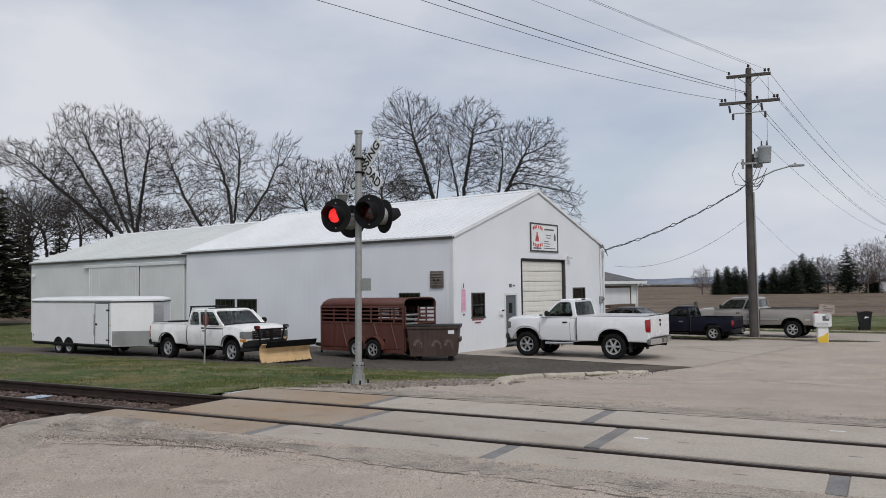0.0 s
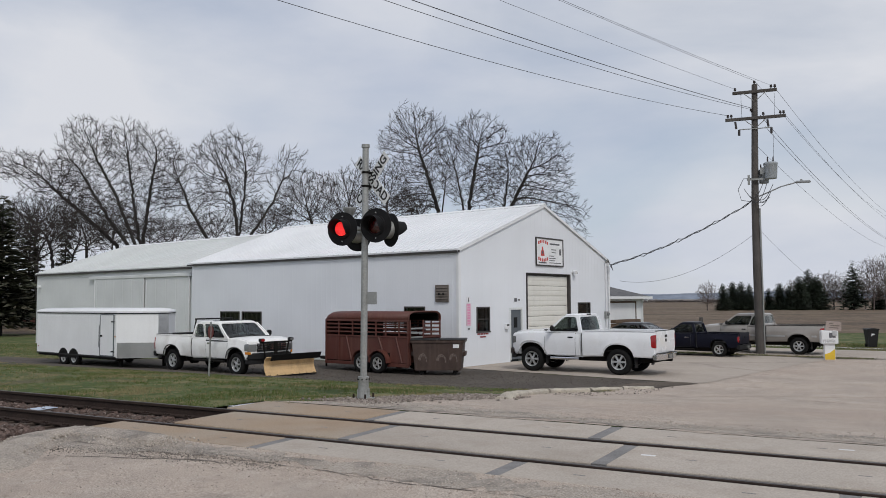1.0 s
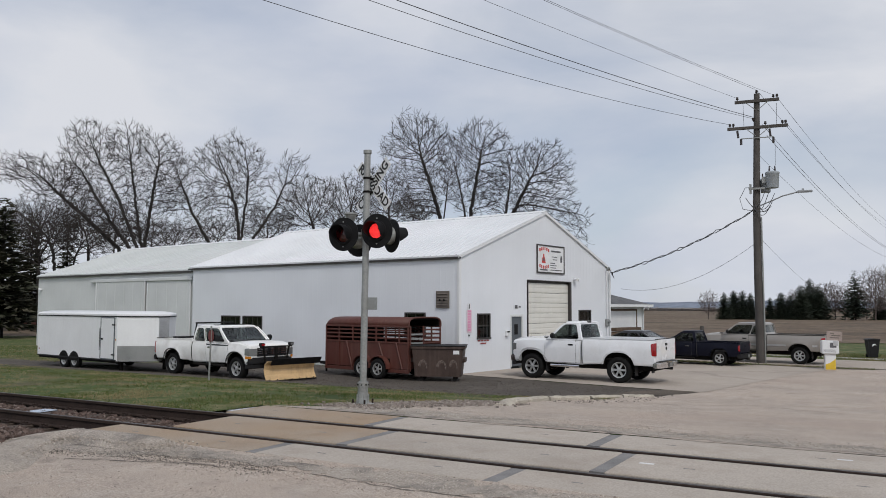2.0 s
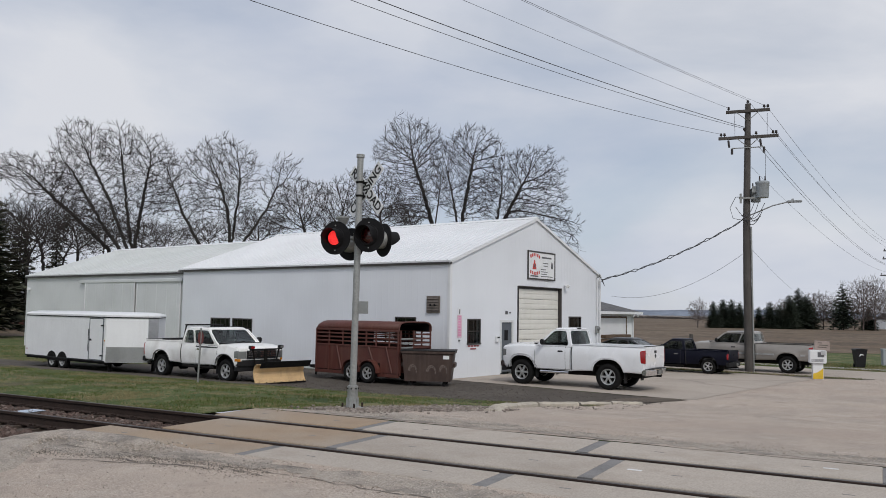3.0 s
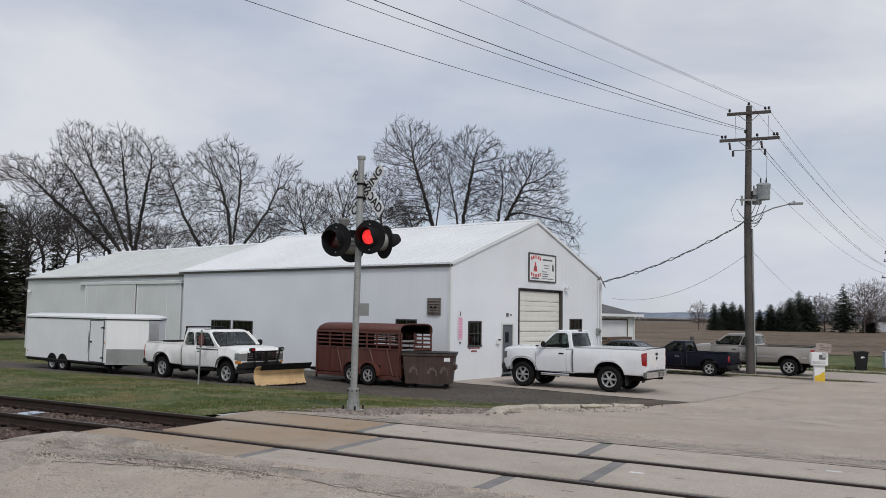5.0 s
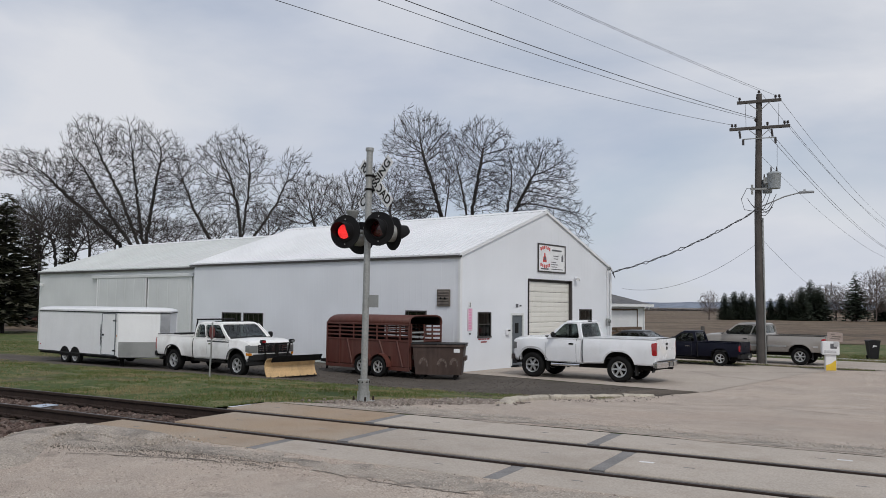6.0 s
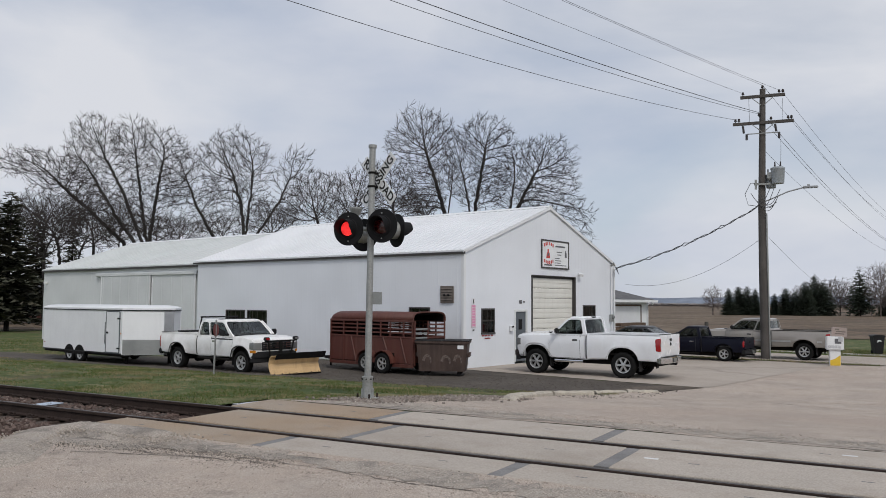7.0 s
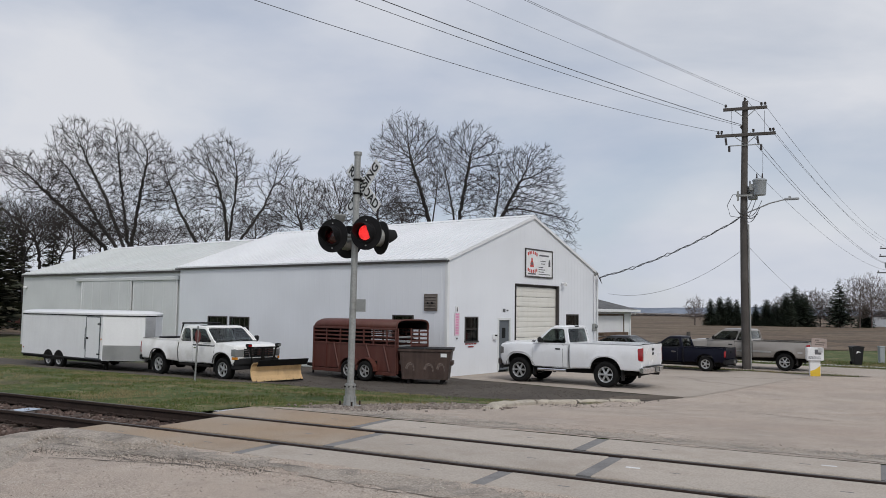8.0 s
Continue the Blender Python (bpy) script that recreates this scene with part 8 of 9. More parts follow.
def build_trees():
    # the grove behind the shed: place, stems, crown lobes
    bare_tree(-25.7, 66, [[(0.2, 0.0, 0.0), (-1.4, -0.0, 7.3), (-4.1, -0.4, 9.9), (-6.8, -0.4, 12.2)]],
              [(-8.7, -0.9, 13.6, 2.8, 2.5, 1.3), (-6.5, 0.0, 12.5, 2.6, 2.3, 1.9), (-10.4, 0.9, 13.8, 1.2, 1.1, 0.7), (-4.1, -0.9, 10.6, 1.9, 1.7, 1.9)], 11, "leaning bare deciduous tree behind the buildings")
    bare_tree(-24.8, 64, [[(0.2, 0.0, 0.0), (-0.0, 0.0, 7.2), (-1.7, 0.0, 11.3), (-3.4, 0.0, 14.5)], [(0.3, 0.0, 0.0), (-0.6, 0.0, 7.2), (-2.3, 0.0, 9.5), (-4.8, 0.0, 13.6)]],
              [(-3.7, -0.9, 15.2, 2.3, 2.0, 2.2), (-4.7, 0.0, 13.1, 2.4, 2.1, 2.5), (-2.2, 0.9, 12.2, 1.8, 1.6, 2.7), (-2.7, -0.9, 9.5, 2.7, 2.4, 1.8)], 12, "tall many-stemmed bare deciduous tree behind the buildings")
    bare_tree(-25.1, 66, [[(0.2, 0.0, 0.0), (0.1, 0.0, 7.3), (0.5, 0.4, 11.6), (1.0, 0.4, 14.9)], [(0.2, 0.0, 0.0), (-0.1, 0.0, 7.3), (-1.0, 0.4, 12.1), (-1.4, 0.4, 14.9)]],
              [(-0.7, -0.9, 15.2, 2.2, 2.0, 2.4), (1.2, 0.0, 14.7, 2.1, 1.9, 2.2), (0.6, 0.9, 12.3, 2.6, 2.3, 2.3), (-0.5, -0.9, 9.7, 2.8, 2.5, 1.9)], 13, "tall upright bare deciduous tree behind the buildings")
    bare_tree(-19.9, 70, [[(0.1, 0.0, 0.0), (-0.6, -0.0, 7.7), (-2.3, -0.4, 10.7), (-3.5, -0.4, 13.7)]],
              [(-3.3, -0.9, 13.9, 1.7, 1.5, 2.1), (-2.8, 0.0, 11.9, 2.2, 2.0, 2.2), (-1.8, 0.9, 9.7, 2.2, 2.0, 1.5)], 14, "slender leaning bare deciduous tree behind the buildings")
    bare_tree(-16.4, 64, [[(0.1, 0.0, 0.0), (-0.2, 0.0, 7.7), (-0.5, 0.0, 10.3), (-1.2, 0.0, 12.8)], [(0.1, 0.0, 0.0), (-0.1, 0.0, 7.7), (0.3, 0.0, 11.4), (0.4, 0.0, 13.3)]],
              [(-1.0, -0.9, 13.9, 2.8, 2.5, 2.3), (0.7, 0.0, 13.3, 1.4, 1.3, 2.0), (-1.8, 0.9, 11.6, 2.0, 1.8, 1.8), (0.3, -0.9, 10.7, 1.8, 1.6, 1.4)], 15, "round-headed bare deciduous tree behind the buildings")
    bare_tree(-16.2, 62, [[(0.1, 0.0, 0.0), (1.0, 0.0, 7.6), (2.7, 0.4, 10.3), (3.6, 0.4, 12.5)]],
              [(4.4, -0.9, 13.4, 1.2, 1.1, 1.1), (3.5, 0.0, 11.8, 1.2, 1.1, 1.7), (2.5, 0.9, 9.6, 2.0, 1.8, 1.2)], 16, "strongly leaning bare deciduous tree behind the buildings")
    bare_tree(-13.9, 84, [[(0.1, 0.0, 0.0), (-0.0, -0.0, 10.6)]],
              [(-0.2, -0.9, 13.9, 2.9, 2.6, 2.5), (-2.0, 0.0, 12.7, 2.4, 2.1, 2.1)], 17, "smaller bare tree behind the garage")
    bare_tree(-10.5, 88, [[(0.1, 0.0, 0.0), (-0.3, 0.0, 11.0)]],
              [(-0.4, -0.9, 14.5, 2.8, 2.5, 2.6), (1.4, 0.0, 15.2, 2.2, 2.0, 3.1)], 18, "smaller bare tree behind the garage")
    bare_tree(-5.3, 80, [[(0.1, 0.0, 0.0), (-0.2, 0.0, 9.8), (-0.5, 0.4, 12.6)]],
              [(-0.7, -0.9, 14.0, 2.3, 2.0, 2.8), (-2.1, 0.0, 12.3, 2.0, 1.8, 1.7), (1.3, 0.9, 12.3, 2.0, 1.8, 1.7)], 19, "smaller bare tree behind the garage")
    bare_tree(0.1, 66, [[(0.0, 0.0, 0.0), (-0.4, -0.0, 9.5), (-1.4, -0.4, 12.8), (-2.2, -0.4, 15.4)], [(0.0, 0.0, 0.0), (-0.3, -0.0, 9.5), (0.1, -0.4, 12.8)]],
              [(-2.5, -0.9, 16.6, 2.4, 2.2, 2.0), (-3.9, 0.0, 15.7, 1.9, 1.7, 1.5), (-0.9, 0.9, 15.7, 1.5, 1.3, 2.6), (-1.8, -0.9, 13.0, 2.8, 2.5, 2.3), (-2.7, 0.0, 10.9, 2.3, 2.1, 1.4)], 20, "tall bare deciduous tree behind the buildings")
    bare_tree(2.0, 64, [[(0.0, 0.0, 0.0), (-0.1, 0.0, 9.3), (0.4, 0.0, 12.5), (0.9, 0.0, 15.3)], [(0.0, 0.0, 0.0), (-0.3, 0.0, 9.3), (-1.0, 0.0, 13.0)]],
              [(0.7, -0.9, 15.5, 2.5, 2.2, 1.9), (-0.9, 0.0, 14.6, 1.8, 1.6, 2.0), (1.4, 0.9, 13.2, 2.0, 1.8, 2.5), (0.0, -0.9, 11.6, 2.3, 2.0, 2.0)], 21, "tall bare deciduous tree behind the buildings")
    bare_tree(5.1, 66, [[(0.0, 0.0, 0.0), (-0.2, 0.0, 9.1), (1.2, 0.4, 11.9), (2.2, 0.4, 13.8)], [(0.0, 0.0, 0.0), (-0.3, 0.0, 9.1), (0.3, 0.4, 12.9)]],
              [(2.6, -0.9, 14.3, 2.6, 2.3, 1.9), (1.0, 0.0, 13.8, 2.1, 1.9, 2.1), (3.8, 0.9, 12.2, 2.0, 1.8, 2.3), (5.0, -0.9, 9.8, 1.6, 1.4, 1.5), (1.2, 0.0, 11.2, 2.8, 2.5, 1.6), (6.2, 0.9, 8.4, 0.8, 0.8, 1.0)], 22, "broad bare deciduous tree behind the buildings")
    bare_tree(-38.0, 78, [[(0.2, 0.0, 0.0), (-0.4, -0.0, 7.6)]],
              [(-0.8, -0.9, 10.3, 3.0, 2.7, 2.1), (-3.3, 0.0, 10.6, 2.5, 2.2, 1.9)], 23, "bare undergrowth tree in the grove")
    bare_tree(-34.0, 76, [[(0.2, 0.0, 0.0), (-0.1, 0.0, 7.5)]],
              [(-0.8, -0.9, 9.6, 2.7, 2.4, 1.9), (1.4, 0.0, 9.1, 2.2, 1.9, 1.3)], 24, "bare undergrowth tree in the grove")
    bare_tree(-26.8, 80, [[(0.2, 0.0, 0.0), (-0.1, 0.0, 7.8)]],
              [(-0.7, -0.9, 9.5, 3.4, 3.1, 1.4)], 25, "bare undergrowth tree in the grove")
    bare_tree(-18.2, 82, [[(0.1, 0.0, 0.0), (-0.1, -0.0, 8.6)]],
              [(-0.2, -0.9, 10.7, 3.5, 3.1, 1.6)], 26, "bare undergrowth tree in the grove")
    bare_tree(-47.5, 88, [[(0.3, 0.0, 0.0), (-0.3, 0.0, 8.1)]],
              [(-0.9, -0.9, 10.6, 2.5, 2.2, 2.8)], 27, "bare undergrowth tree in the grove")
    bare_tree(-37.8, 74, [[(0.2, 0.0, 0.0), (0.0, 0.0, 6.2)]],
              [(-0.2, 0.0, 8.3, 2.4, 2.1, 2.1), (1.9, 0.0, 8.9, 2.1, 1.9, 1.8)], 61, "bare undergrowth tree in the grove")
    bare_tree(-34.2, 73, [[(0.2, 0.0, 0.0), (0.1, 0.0, 6.2)]],
              [(0.1, 0.0, 8.6, 2.1, 1.9, 1.8), (2.2, 0.0, 8.3, 1.8, 1.6, 1.5)], 62, "bare undergrowth tree in the grove")
    bare_tree(-35.2, 84, [[(0.2, 0.0, 0.0), (0.2, 0.0, 8.0)]],
              [(0.4, 0.0, 10.1, 2.7, 2.4, 1.8)], 63, "bare undergrowth tree in the grove")
    bare_tree(-47.1, 92, [[(0.3, 0.0, 0.0), (-0.2, 0.0, 9.1)]],
              [(-1.0, 0.0, 12.7, 3.3, 2.9, 2.3), (2.9, 0.0, 13.0, 2.9, 2.6, 2.0)], 64, "bare undergrowth tree in the grove")
    bare_tree(-31.8, 86, [[(0.2, 0.0, 0.0), (0.0, 0.0, 8.2)]],
              [(0.1, 0.0, 10.3, 3.0, 2.7, 1.7)], 65, "bare undergrowth tree in the grove")
    bare_tree(-24.0, 84, [[(0.2, 0.0, 0.0), (-0.1, 0.0, 8.7)]],
              [(0.1, 0.0, 10.5, 2.7, 2.4, 1.4)], 66, "bare undergrowth tree in the grove")
    bare_tree(-12.3, 90, [[(0.1, 0.0, 0.0), (-0.1, 0.0, 10.6)]],
              [(-0.5, 0.0, 12.5, 2.9, 2.6, 1.4)], 67, "bare undergrowth tree in the grove")
    bare_tree(-2.6, 86, [[(0.0, 0.0, 0.0), (-0.1, 0.0, 10.9)]],
              [(-0.4, 0.0, 13.3, 2.4, 2.2, 1.6)], 68, "bare undergrowth tree in the grove")
    # conifers at the left edge
    for px, d, h, w, seed in ((-0.555, 62, 11.0, 6.5, 1), (-0.62, 60, 12.5, 5.5, 2), (-0.52, 84, 12.5, 5.5, 3), (-0.58, 78, 13.0, 7.0, 4), (-0.475, 92, 12.0, 4.0, 5)):
        x, y = row_at(px, d)
        conifer(x, y, h, w, seed, NEEDLE, 1.0, 0.10, "dark conifer beside the shed", "conifers by the shed")
    # the shelter belt beyond the field: conifers, one tall pine, bare trees between them
    belt = [(0.348, 6.2), (0.360, 6.8), (0.371, 6.7), (0.381, 6.2), (0.405, 5.2), (0.419, 6.4), (0.431, 5.7), (0.443, 7.9), (0.455, 9.6), (0.465, 8.2), (0.543, 5.7)]
    for k, (px, h) in enumerate(belt):
        x, y = row_at(px, 184 + (k * 5) % 7)
        conifer(x, y, h, h * (0.70 + 0.16 * ((k * 3) % 4) / 3), 100 + k, NEEDLE_FAR, 1.5, 0.03, tufts=8, taper=0.46)
    x, y = row_at(0.511, 182)
    conifer(x, y, 11.2, 8.6, 131, NEEDLE_FAR, 0.9, 0.10, "tall open-layered pine at the far edge of the field", tufts=5)
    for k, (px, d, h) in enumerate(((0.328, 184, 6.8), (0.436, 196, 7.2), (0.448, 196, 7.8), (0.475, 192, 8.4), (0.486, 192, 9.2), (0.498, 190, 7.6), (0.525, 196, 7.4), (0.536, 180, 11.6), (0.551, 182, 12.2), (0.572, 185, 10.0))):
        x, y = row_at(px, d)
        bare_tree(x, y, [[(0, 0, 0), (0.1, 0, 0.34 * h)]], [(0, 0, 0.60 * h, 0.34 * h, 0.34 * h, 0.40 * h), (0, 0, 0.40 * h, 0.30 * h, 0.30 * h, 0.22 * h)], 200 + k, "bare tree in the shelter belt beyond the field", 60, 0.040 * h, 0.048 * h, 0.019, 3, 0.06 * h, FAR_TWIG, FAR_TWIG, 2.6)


build_trees()


def build_distance():
    # low wooded ridge on the horizon, a belt of scrub, and a few far sheds
    # the ridge's pale blue is distance haze put into its colour
    HILL = ground_mat("haze_tinted_wooded_ridge", [(0.20, 0.23, 0.285), ((0.15, 0.175, 0.22), 0.008, 0.45, 0.6, 0.8)], 0.2, 0.05, grain=0.2)
    rng = random.Random(5)
    bm, rows = bmesh.new(), []
    for k in range(161):
        a = radians(-75 + 150 * k / 160)
        h = 20 + 8 * noise.noise(Vector((k * 0.11, 0, 0))) + 2.0 * noise.noise(Vector((k * 0.7, 3, 0)))
        rows.append([bm.verts.new((math.sin(a) * r, math.cos(a) * r, z)) for r, z in ((2280, -1.0), (2340, h * 0.7), (2420, h), (2700, -1.0))])
    for a, b in zip(rows, rows[1:]):
        for j in range(3):
            bm.faces.new((a[j], a[j + 1], b[j + 1], b[j]))
    tagged(part("ridge", bm, HILL, smooth=True), "low wooded ridge on the horizon, haze tinted into its colour", "ridge", kind="structure")
    v, f = [], []
    for k in range(2600):
        a = radians(rng.uniform(6, 36))
        r = rng.uniform(700, 1300)
        h, w = rng.uniform(0.8, 3.0), rng.uniform(3, 9)
        c = Vector((math.sin(a) * r, math.cos(a) * r, -0.3))
        n = len(v)
        for s in range(5):
            v.append((c.x + (s / 4 - 0.5) * w * 2, c.y, c.z + h * math.sin(math.pi * (0.1 + 0.8 * s / 4)) * rng.uniform(0.7, 1.1)))
        v += [(c.x + w, c.y + 2, c.z), (c.x - w, c.y + 2, c.z)]
        f.append((n, n + 1, n + 2, n + 3, n + 4, n + 5, n + 6))
    me = bpy.data.meshes.new("far_scrub")
    me.from_pydata(v, [], f)
    # pale grey stands in for the haze over the distant scrub
    me.materials.append(mat("haze_paled_scrub", (0.38, 0.36, 0.36), 0.95, 0.0, 0.2, 0.02, 0.4, 0.0, world=True))
    tagged(new("far_scrub", me), "scrub and hedges far across the field, paled by painted haze", "scrub", kind="stuff")
    for x, y, w in ((330.0, 880.0, 14.0), (118.0, 205.0, 7.0)):
        h = thing("farm_shed", pose(x, y, -0.3, 0, 0, 20), "small white farm shed far across the field", "shed")
        part("wall", one_box(0, w, 0, 6, 0, 2.6), TRAILER_WHITE, h)
        part("roof", one_prism([(-0.3, 2.55), (6.3, 2.55), (3.0, 4.2)], -0.3, w + 0.3, "yz"), SHINGLE, h)
    p = row_at(-0.515, 92)
    h = hip_house(pose(p[0] - 4, p[1], -0.3, 0, 0, 15), 13.0, 8.0, 3.0, 2.0, mat("dark_red_brick", (0.11, 0.045, 0.035), 0.9, 0.0, 0.2, 3, 30, 0.2), SHINGLE, "dark red house among the trees")
    for x in (2.0, 5.5, 9.0):
        part("window", one_box(x, x + 1.2, -0.05, -0.002, 1.0, 2.2), BLACK, h)


build_distance()


# ---------------------------------------------------------------- stones and grass
def stones(name, count, place, size, material, label, category, seed):
    """Many small broken stones joined as one piece of stuff."""
    rng = random.Random(seed)
    cube = [(-1, -1, -1), (1, -1, -1), (1, 1, -1), (-1, 1, -1), (-1, -1, 1), (1, -1, 1), (1, 1, 1), (-1, 1, 1)]
    quads = [(0, 3, 2, 1), (4, 5, 6, 7), (0, 1, 5, 4), (1, 2, 6, 5), (2, 3, 7, 6), (3, 0, 4, 7)]
    v, f = [], []
    for _ in range(count):
        c, k = place(rng)
        s = rng.uniform(*size) * k * 0.5
        q = Euler((rng.uniform(0, 6.28), rng.uniform(0, 6.28), rng.uniform(0, 6.28))).to_matrix()
        n = len(v)
        for p in cube:
            w = q @ Vector((p[0] * s * rng.uniform(0.5, 1.1), p[1] * s * rng.uniform(0.45, 1.0), p[2] * s * rng.uniform(0.4, 0.8)))
            v.append((c.x + w.x, c.y + w.y, c.z + w.z))
        f += [tuple(n + i for i in quad) for quad in quads]
    me = bpy.data.meshes.new(name)
    me.from_pydata(v, [], f)
    me.materials.append(material)
    return tagged(new(name, me), label, category, kind="stuff")


def speckled(name, cols, rough=0.95):
    """Stone or blade colours that differ from piece to piece."""
    m = bpy.data.materials.new(name)
    m.use_nodes = True
    nt = m.node_tree
    p = nt.nodes["Principled BSDF"]
    geo, ramp = nt.nodes.new("ShaderNodeNewGeometry"), nt.nodes.new("ShaderNodeValToRGB")
    el = ramp.color_ramp.elements
    while len(el) < len(cols):
        el.new(0.5)
    for k, c in enumerate(cols):
        el[k].position, el[k].color = k / (len(cols) - 1), (*c, 1)
    nt.links.new(geo.outputs["Random Per Island"], ramp.inputs["Fac"])
    nt.links.new(ramp.outputs["Color"], p.inputs["Base Color"])
    p.inputs["Roughness"].default_value = rough
    p.inputs["Specular IOR Level"].default_value = 0.2
    return m


def build_stones():
    dark = speckled("mixed_ballast_stone", [(0.045, 0.032, 0.028), (0.10, 0.068, 0.058), (0.15, 0.11, 0.095), (0.07, 0.05, 0.043), (0.22, 0.175, 0.155)])
    pale = speckled("mixed_pale_stone", [(0.22, 0.20, 0.18), (0.36, 0.33, 0.30), (0.14, 0.125, 0.11), (0.45, 0.42, 0.38), (0.29, 0.25, 0.21)])

    light = speckled("mixed_light_grit", [(0.30, 0.26, 0.22), (0.42, 0.37, 0.32), (0.24, 0.21, 0.18), (0.50, 0.46, 0.41), (0.36, 0.30, 0.25)])
    dim = speckled("mixed_dirty_stone", [(0.17, 0.14, 0.122), (0.26, 0.222, 0.195), (0.11, 0.093, 0.082), (0.36, 0.32, 0.285), (0.21, 0.17, 0.15)])

    gritty = speckled("mixed_road_grit", [(0.30, 0.25, 0.21), (0.50, 0.45, 0.40), (0.18, 0.15, 0.13), (0.40, 0.33, 0.28), (0.58, 0.54, 0.48), (0.24, 0.20, 0.17)])

    def bed(rng):
        u = BED_U - abs(rng.gauss(0, 7.5)) - 0.05
        n = rng.choice((rng.uniform(5.9, 7.85), rng.uniform(8.25, 9.5), rng.uniform(9.8, 10.5)))
        z = float(np.interp(n, (6.0, 7.0, 7.9, 9.85, 10.4), (0.56, 0.53, 0.485, 0.485, 0.48)))
        c = TRACK @ Vector((u, n, 0))
        c.z = z + rng.uniform(-0.01, 0.02)
        return c, 1.0
    stones("ballast", 12000, bed, (0.04, 0.085), dark, "loose dark ballast stones between the ties", "ballast", 1)

    def by_mast(rng):
        n = rng.uniform(11.5, 15.9)
        f = (n - 11.5) / 5.1
        u = -8.75 + f * 1.35 + rng.gauss(0, 0.32) + 0.15
        c = TRACK @ Vector((u, n, 0))
        c.z = z_at(c.x, c.y) + 0.01
        return c, 1.0
    stones("rubble", 2600, by_mast, (0.03, 0.075), dim, "pale broken rubble along the corner of the lawn", "rubble", 2)

    def corner(rng):
        f = rng.random()
        u = float(np.interp(f, (0, 0.25, 0.6, 0.8, 1.0), (-8.7, -9.1, -9.55, -9.4, -7.4))) + rng.gauss(0, 0.16)
        n = min(7.2, float(np.interp(f, (0, 0.25, 0.6, 0.8, 1.0), (5.3, 5.8, 6.5, 6.95, 6.9))) + rng.gauss(0, 0.16))
        c = TRACK @ Vector((u, n, 0))
        c.z = z_at(c.x, c.y) + 0.06
        return c, 0.42
    stones("rubble", 2600, corner, (0.03, 0.055), light, "crumbled pale pavement at the end of the crossing", "rubble", 3)

    def loose(rng):
        if rng.random() < 0.55:
            u, n = rng.uniform(-9.5, 4), 6.85 + rng.gauss(0, 0.25)
        else:
            u, n = rng.uniform(-9.5, 1.5), rng.uniform(3.0, 7.2)
        n = min(n, 7.25)
        c = TRACK @ Vector((u, n, 0))
        c.z = z_at(c.x, c.y) + 0.002
        return c, 0.17
    stones("grit", 9000, loose, (0.03, 0.10), gritty, "loose grit on the worn pavement", "grit", 4)

    def tarred(rng):
        f = rng.random()
        u = -8.9 + 3.2 * f
        n = float(np.interp(u, (-8.9, -8.4, -7.4, -6.3, -1.4), (6.15, 6.36, 6.6, 6.66, 6.5))) + rng.gauss(0, 0.17)
        c = TRACK @ Vector((u, n, 0))
        c.z = z_at(c.x, c.y) + 0.004
        return c, 0.13
    stones("grit", 1900, tarred, (0.03, 0.10), speckled("crumbled_tar", [(0.10, 0.09, 0.08), (0.17, 0.15, 0.13), (0.07, 0.063, 0.056), (0.28, 0.245, 0.21)]), "dark crumbled tar along the worn pavement edge", "grit", 7)

    def beyond(rng):
        u, n = rng.uniform(-8.6, 6), 11.2 + abs(rng.gauss(0, 0.45))
        c = TRACK @ Vector((u, n, 0))
        c.z = z_at(c.x, c.y) + 0.016
        return c, 0.26
    stones("grit", 2200, beyond, (0.03, 0.09), light, "loose grit beyond the crossing panels", "grit", 5)

    def lane(rng):
        g, s = rng.uniform(-7.6, -1.0), rng.uniform(-9, 9)
        c = BLD @ Vector((g, s, 0))
        c.z = z_at(c.x, c.y) + 0.012
        return c, 0.5
    stones("grit", 3500, lane, (0.03, 0.08), speckled("lane_stone", [(0.07, 0.06, 0.052), (0.115, 0.10, 0.087), (0.15, 0.132, 0.115)]), "loose stones on the gravel lane", "grit", 6)


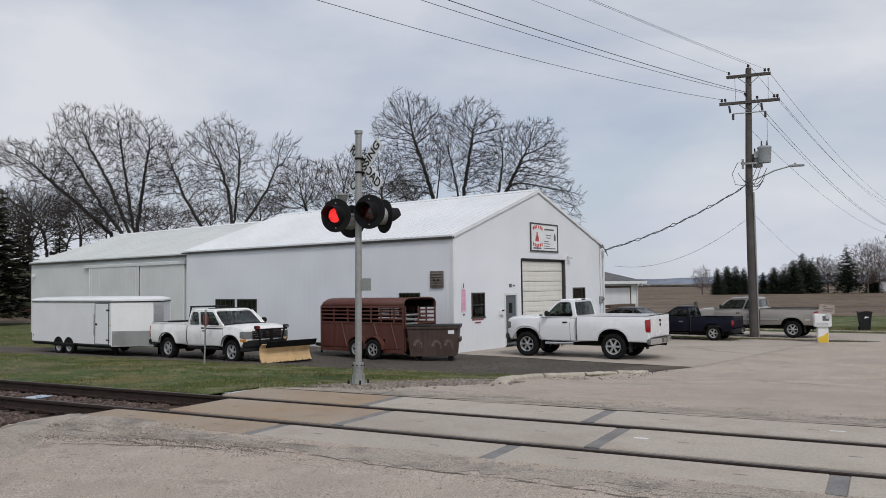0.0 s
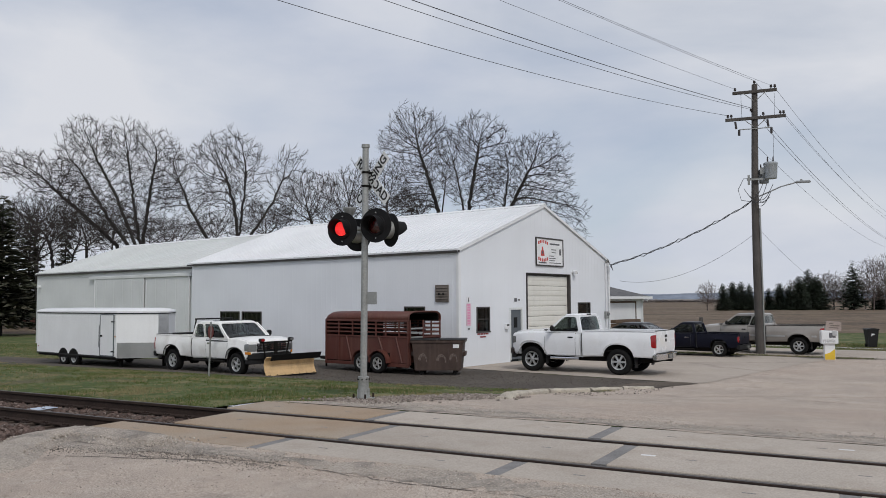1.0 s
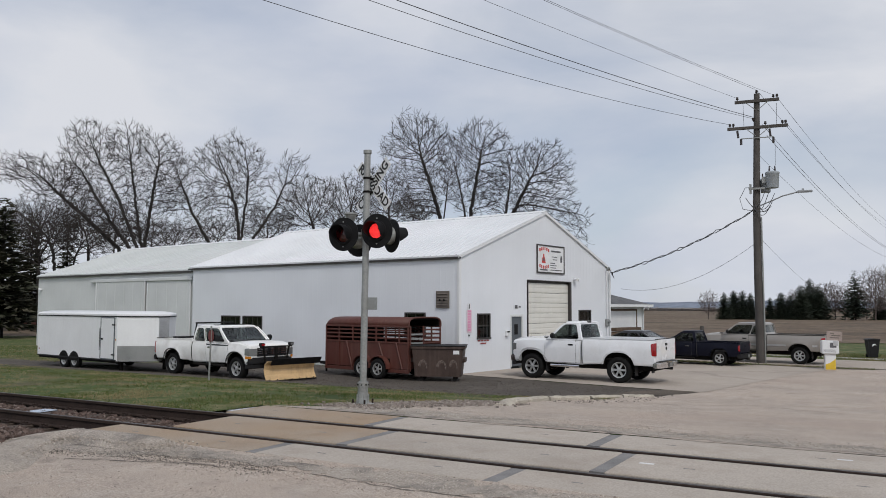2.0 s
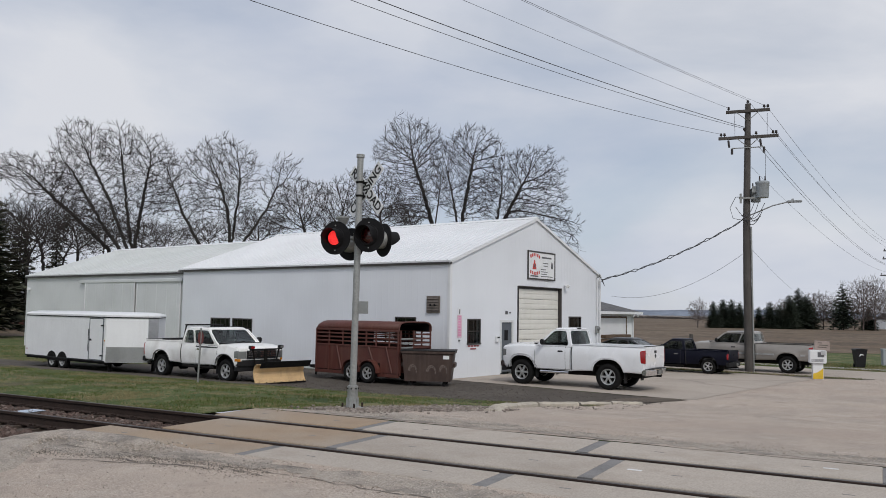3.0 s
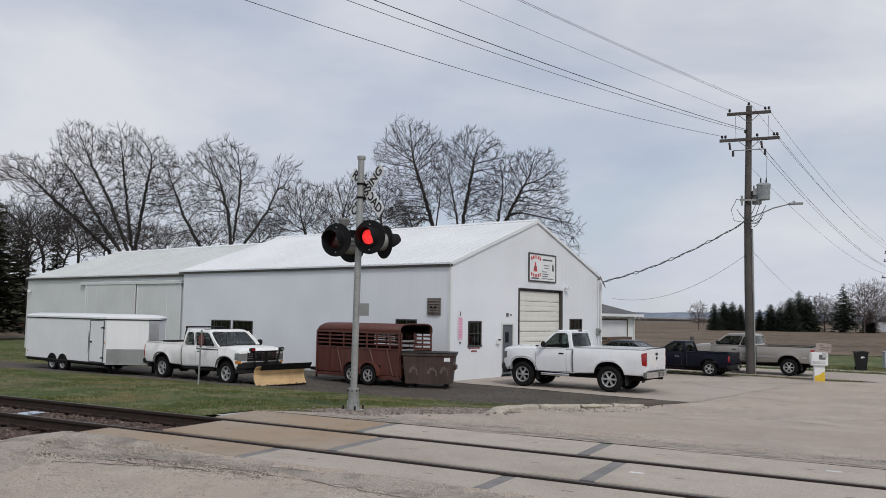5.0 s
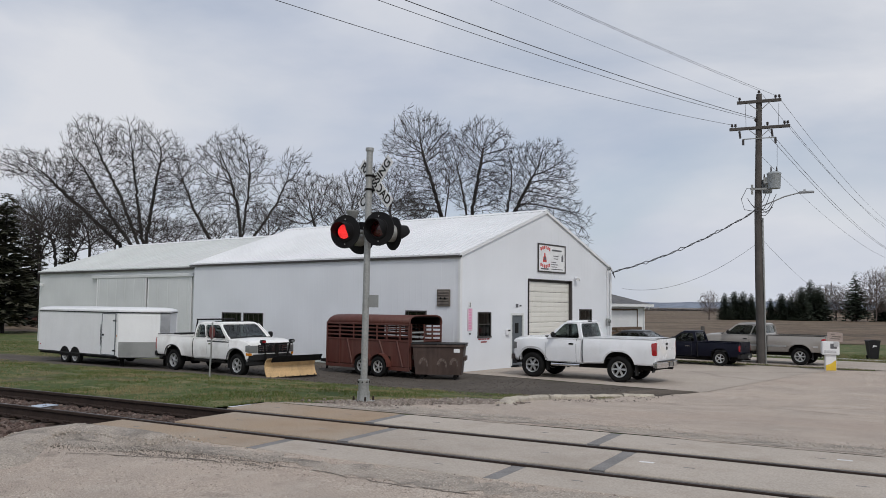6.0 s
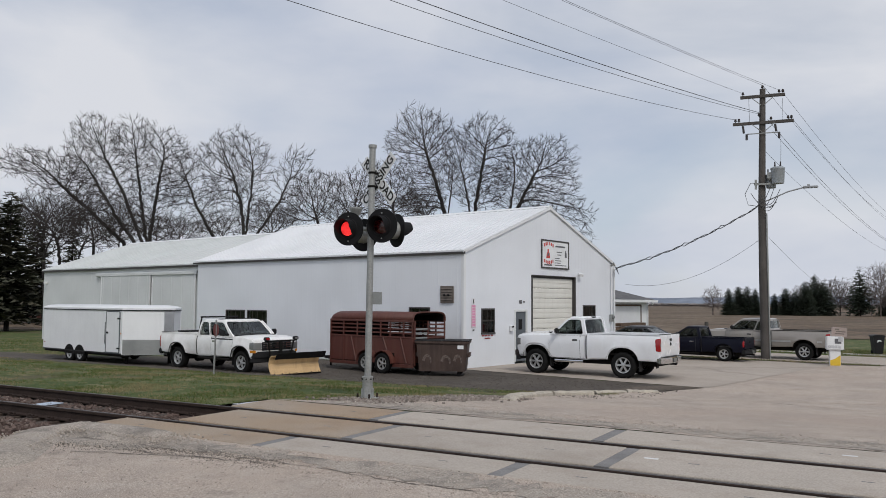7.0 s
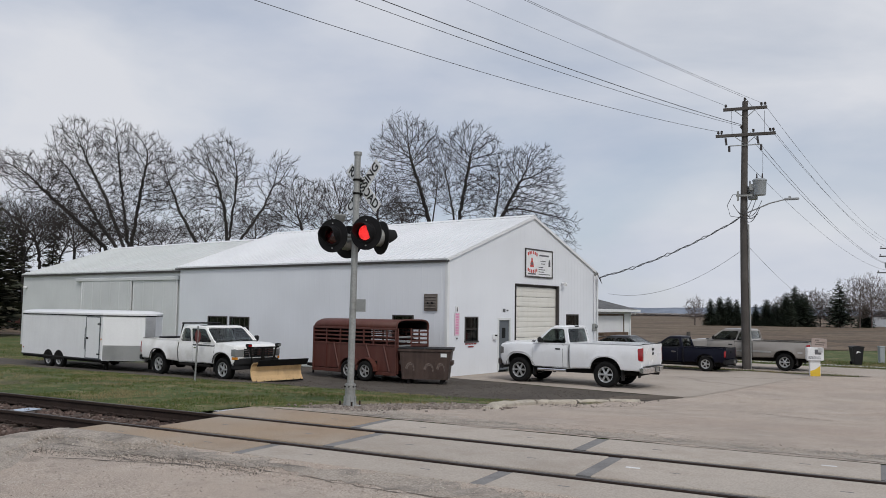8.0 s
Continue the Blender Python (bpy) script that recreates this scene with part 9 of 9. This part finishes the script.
def build_grass():
    mats = speckled("spring_grass_blades", [(0.045, 0.076, 0.016), (0.080, 0.120, 0.028), (0.25, 0.215, 0.11), (0.09, 0.130, 0.035), (0.050, 0.084, 0.018), (0.14, 0.135, 0.06), (0.070, 0.105, 0.025)], 0.8)
    straw = speckled("dry_straw_blades", [(0.22, 0.185, 0.095), (0.31, 0.265, 0.15), (0.17, 0.14, 0.07), (0.26, 0.225, 0.12)], 0.85)
    rng = random.Random(8)
    green, dry = ([], []), ([], [])

    def tuft(x, y, k, tall):
        z = z_at(x, y)
        patch = noise.noise(Vector((x * 0.55, y * 0.9, 4.0))) + 0.5 * noise.noise(Vector((x * 1.9, y * 2.6, 7.0)))
        v, f = dry if patch + rng.gauss(0, 0.10) > 0.17 else green
        for _ in range(k):
            a = rng.random() * math.tau
            h, w = tall * rng.uniform(0.5, 1.2), rng.uniform(0.006, 0.014)
            px, py = x + rng.gauss(0, 0.05), y + rng.gauss(0, 0.05)
            lx, ly = rng.gauss(0, 0.45) * h, rng.gauss(0, 0.45) * h
            n = len(v)
            v.extend([(px - math.cos(a) * w, py - math.sin(a) * w, z - 0.01), (px + math.cos(a) * w, py + math.sin(a) * w, z - 0.01), (px + lx, py + ly, z + h)])
            f.append((n, n + 1, n + 2))
    made = 0
    while made < 26000:
        u, n = rng.uniform(-34, -6.4), 10.7 + 12.0 * rng.random() ** 1.3
        edge = min(-6.5, -8.75 + max(0.0, n - 11.5) / 5.1 * 1.35)
        if u > edge - 0.15:
            continue
        c = TRACK @ Vector((u, n, 0))
        b = BLD.inverted() @ c
        if b.x > float(np.interp(b.y, (-9, -8, -7.5, -6.6, -5.1, -3.8, -2.0, 0.6, 2), (-2.8, -3.3, -4.1, -5.15, -6.0, -6.6, -7.0, -7.5, -8.0))) - 0.12 * max(0, b.y - 2):
            continue
        thin = noise.noise(Vector((c.x * 0.5, c.y * 0.5, 1.0)))
        made += 1
        if thin < 0.05 and rng.random() < 0.8:
            continue
        tuft(c.x, c.y, 5, 0.032 + 0.03 * max(0, thin))
    for _ in range(1100):
        c = BLD @ Vector((rng.uniform(12.7, 13.5), rng.uniform(-11.5, 0.5), 0))
        tuft(c.x, c.y, 4, 0.07)
    for _ in range(5000):
        c = BLD @ Vector((rng.uniform(19.6, 26), rng.uniform(-13.5, -4), 0))
        tuft(c.x, c.y, 3, 0.08)
    for _ in range(3000):
        c = BLD @ Vector((rng.uniform(-6.8, -0.4), rng.uniform(17, 34), 0))
        tuft(c.x, c.y, 3, 0.08)
    for (v, f), m, label in ((green, mats, "short patchy spring grass blades on the lawn"), (dry, straw, "dry straw-coloured grass in patches on the lawn")):
        me = bpy.data.meshes.new("grass")
        me.from_pydata(v, [], f)
        me.materials.append(m)
        tagged(new("grass", me), label, "grass", kind="stuff")


build_stones()
build_grass()


# ---------------------------------------------------------------- what moves: the two lamps flash in turn
def motions():
    left_on = [(0.0, 0.15), (0.85, 1.6), (2.35, 3.05), (3.75, 4.5), (5.25, 6.05), (6.75, 7.45)]
    right_on = [(0.15, 0.85), (1.6, 2.35), (3.05, 3.75), (4.5, 5.25), (6.05, 6.75), (7.53, 8.1)]
    lit, dark = pose(0, -0.036, 0), pose(0, 0.03, 0)
    for led, spans in zip(signal_leds, (left_on, right_on)):
        rows = []
        if spans[0][0] > 0:
            rows.append((0.0, dark))
        for a, b in spans:
            if a > 0:
                rows += [(a - 0.017, dark), (a + 0.017, lit)]
            else:
                rows.append((0.0, lit))
            if b < 8:
                rows += [(b - 0.017, lit), (b + 0.017, dark)]
        rows.append((8.0, lit if spans[-1][1] > 8 else dark))
        walk(led, rows)


motions()
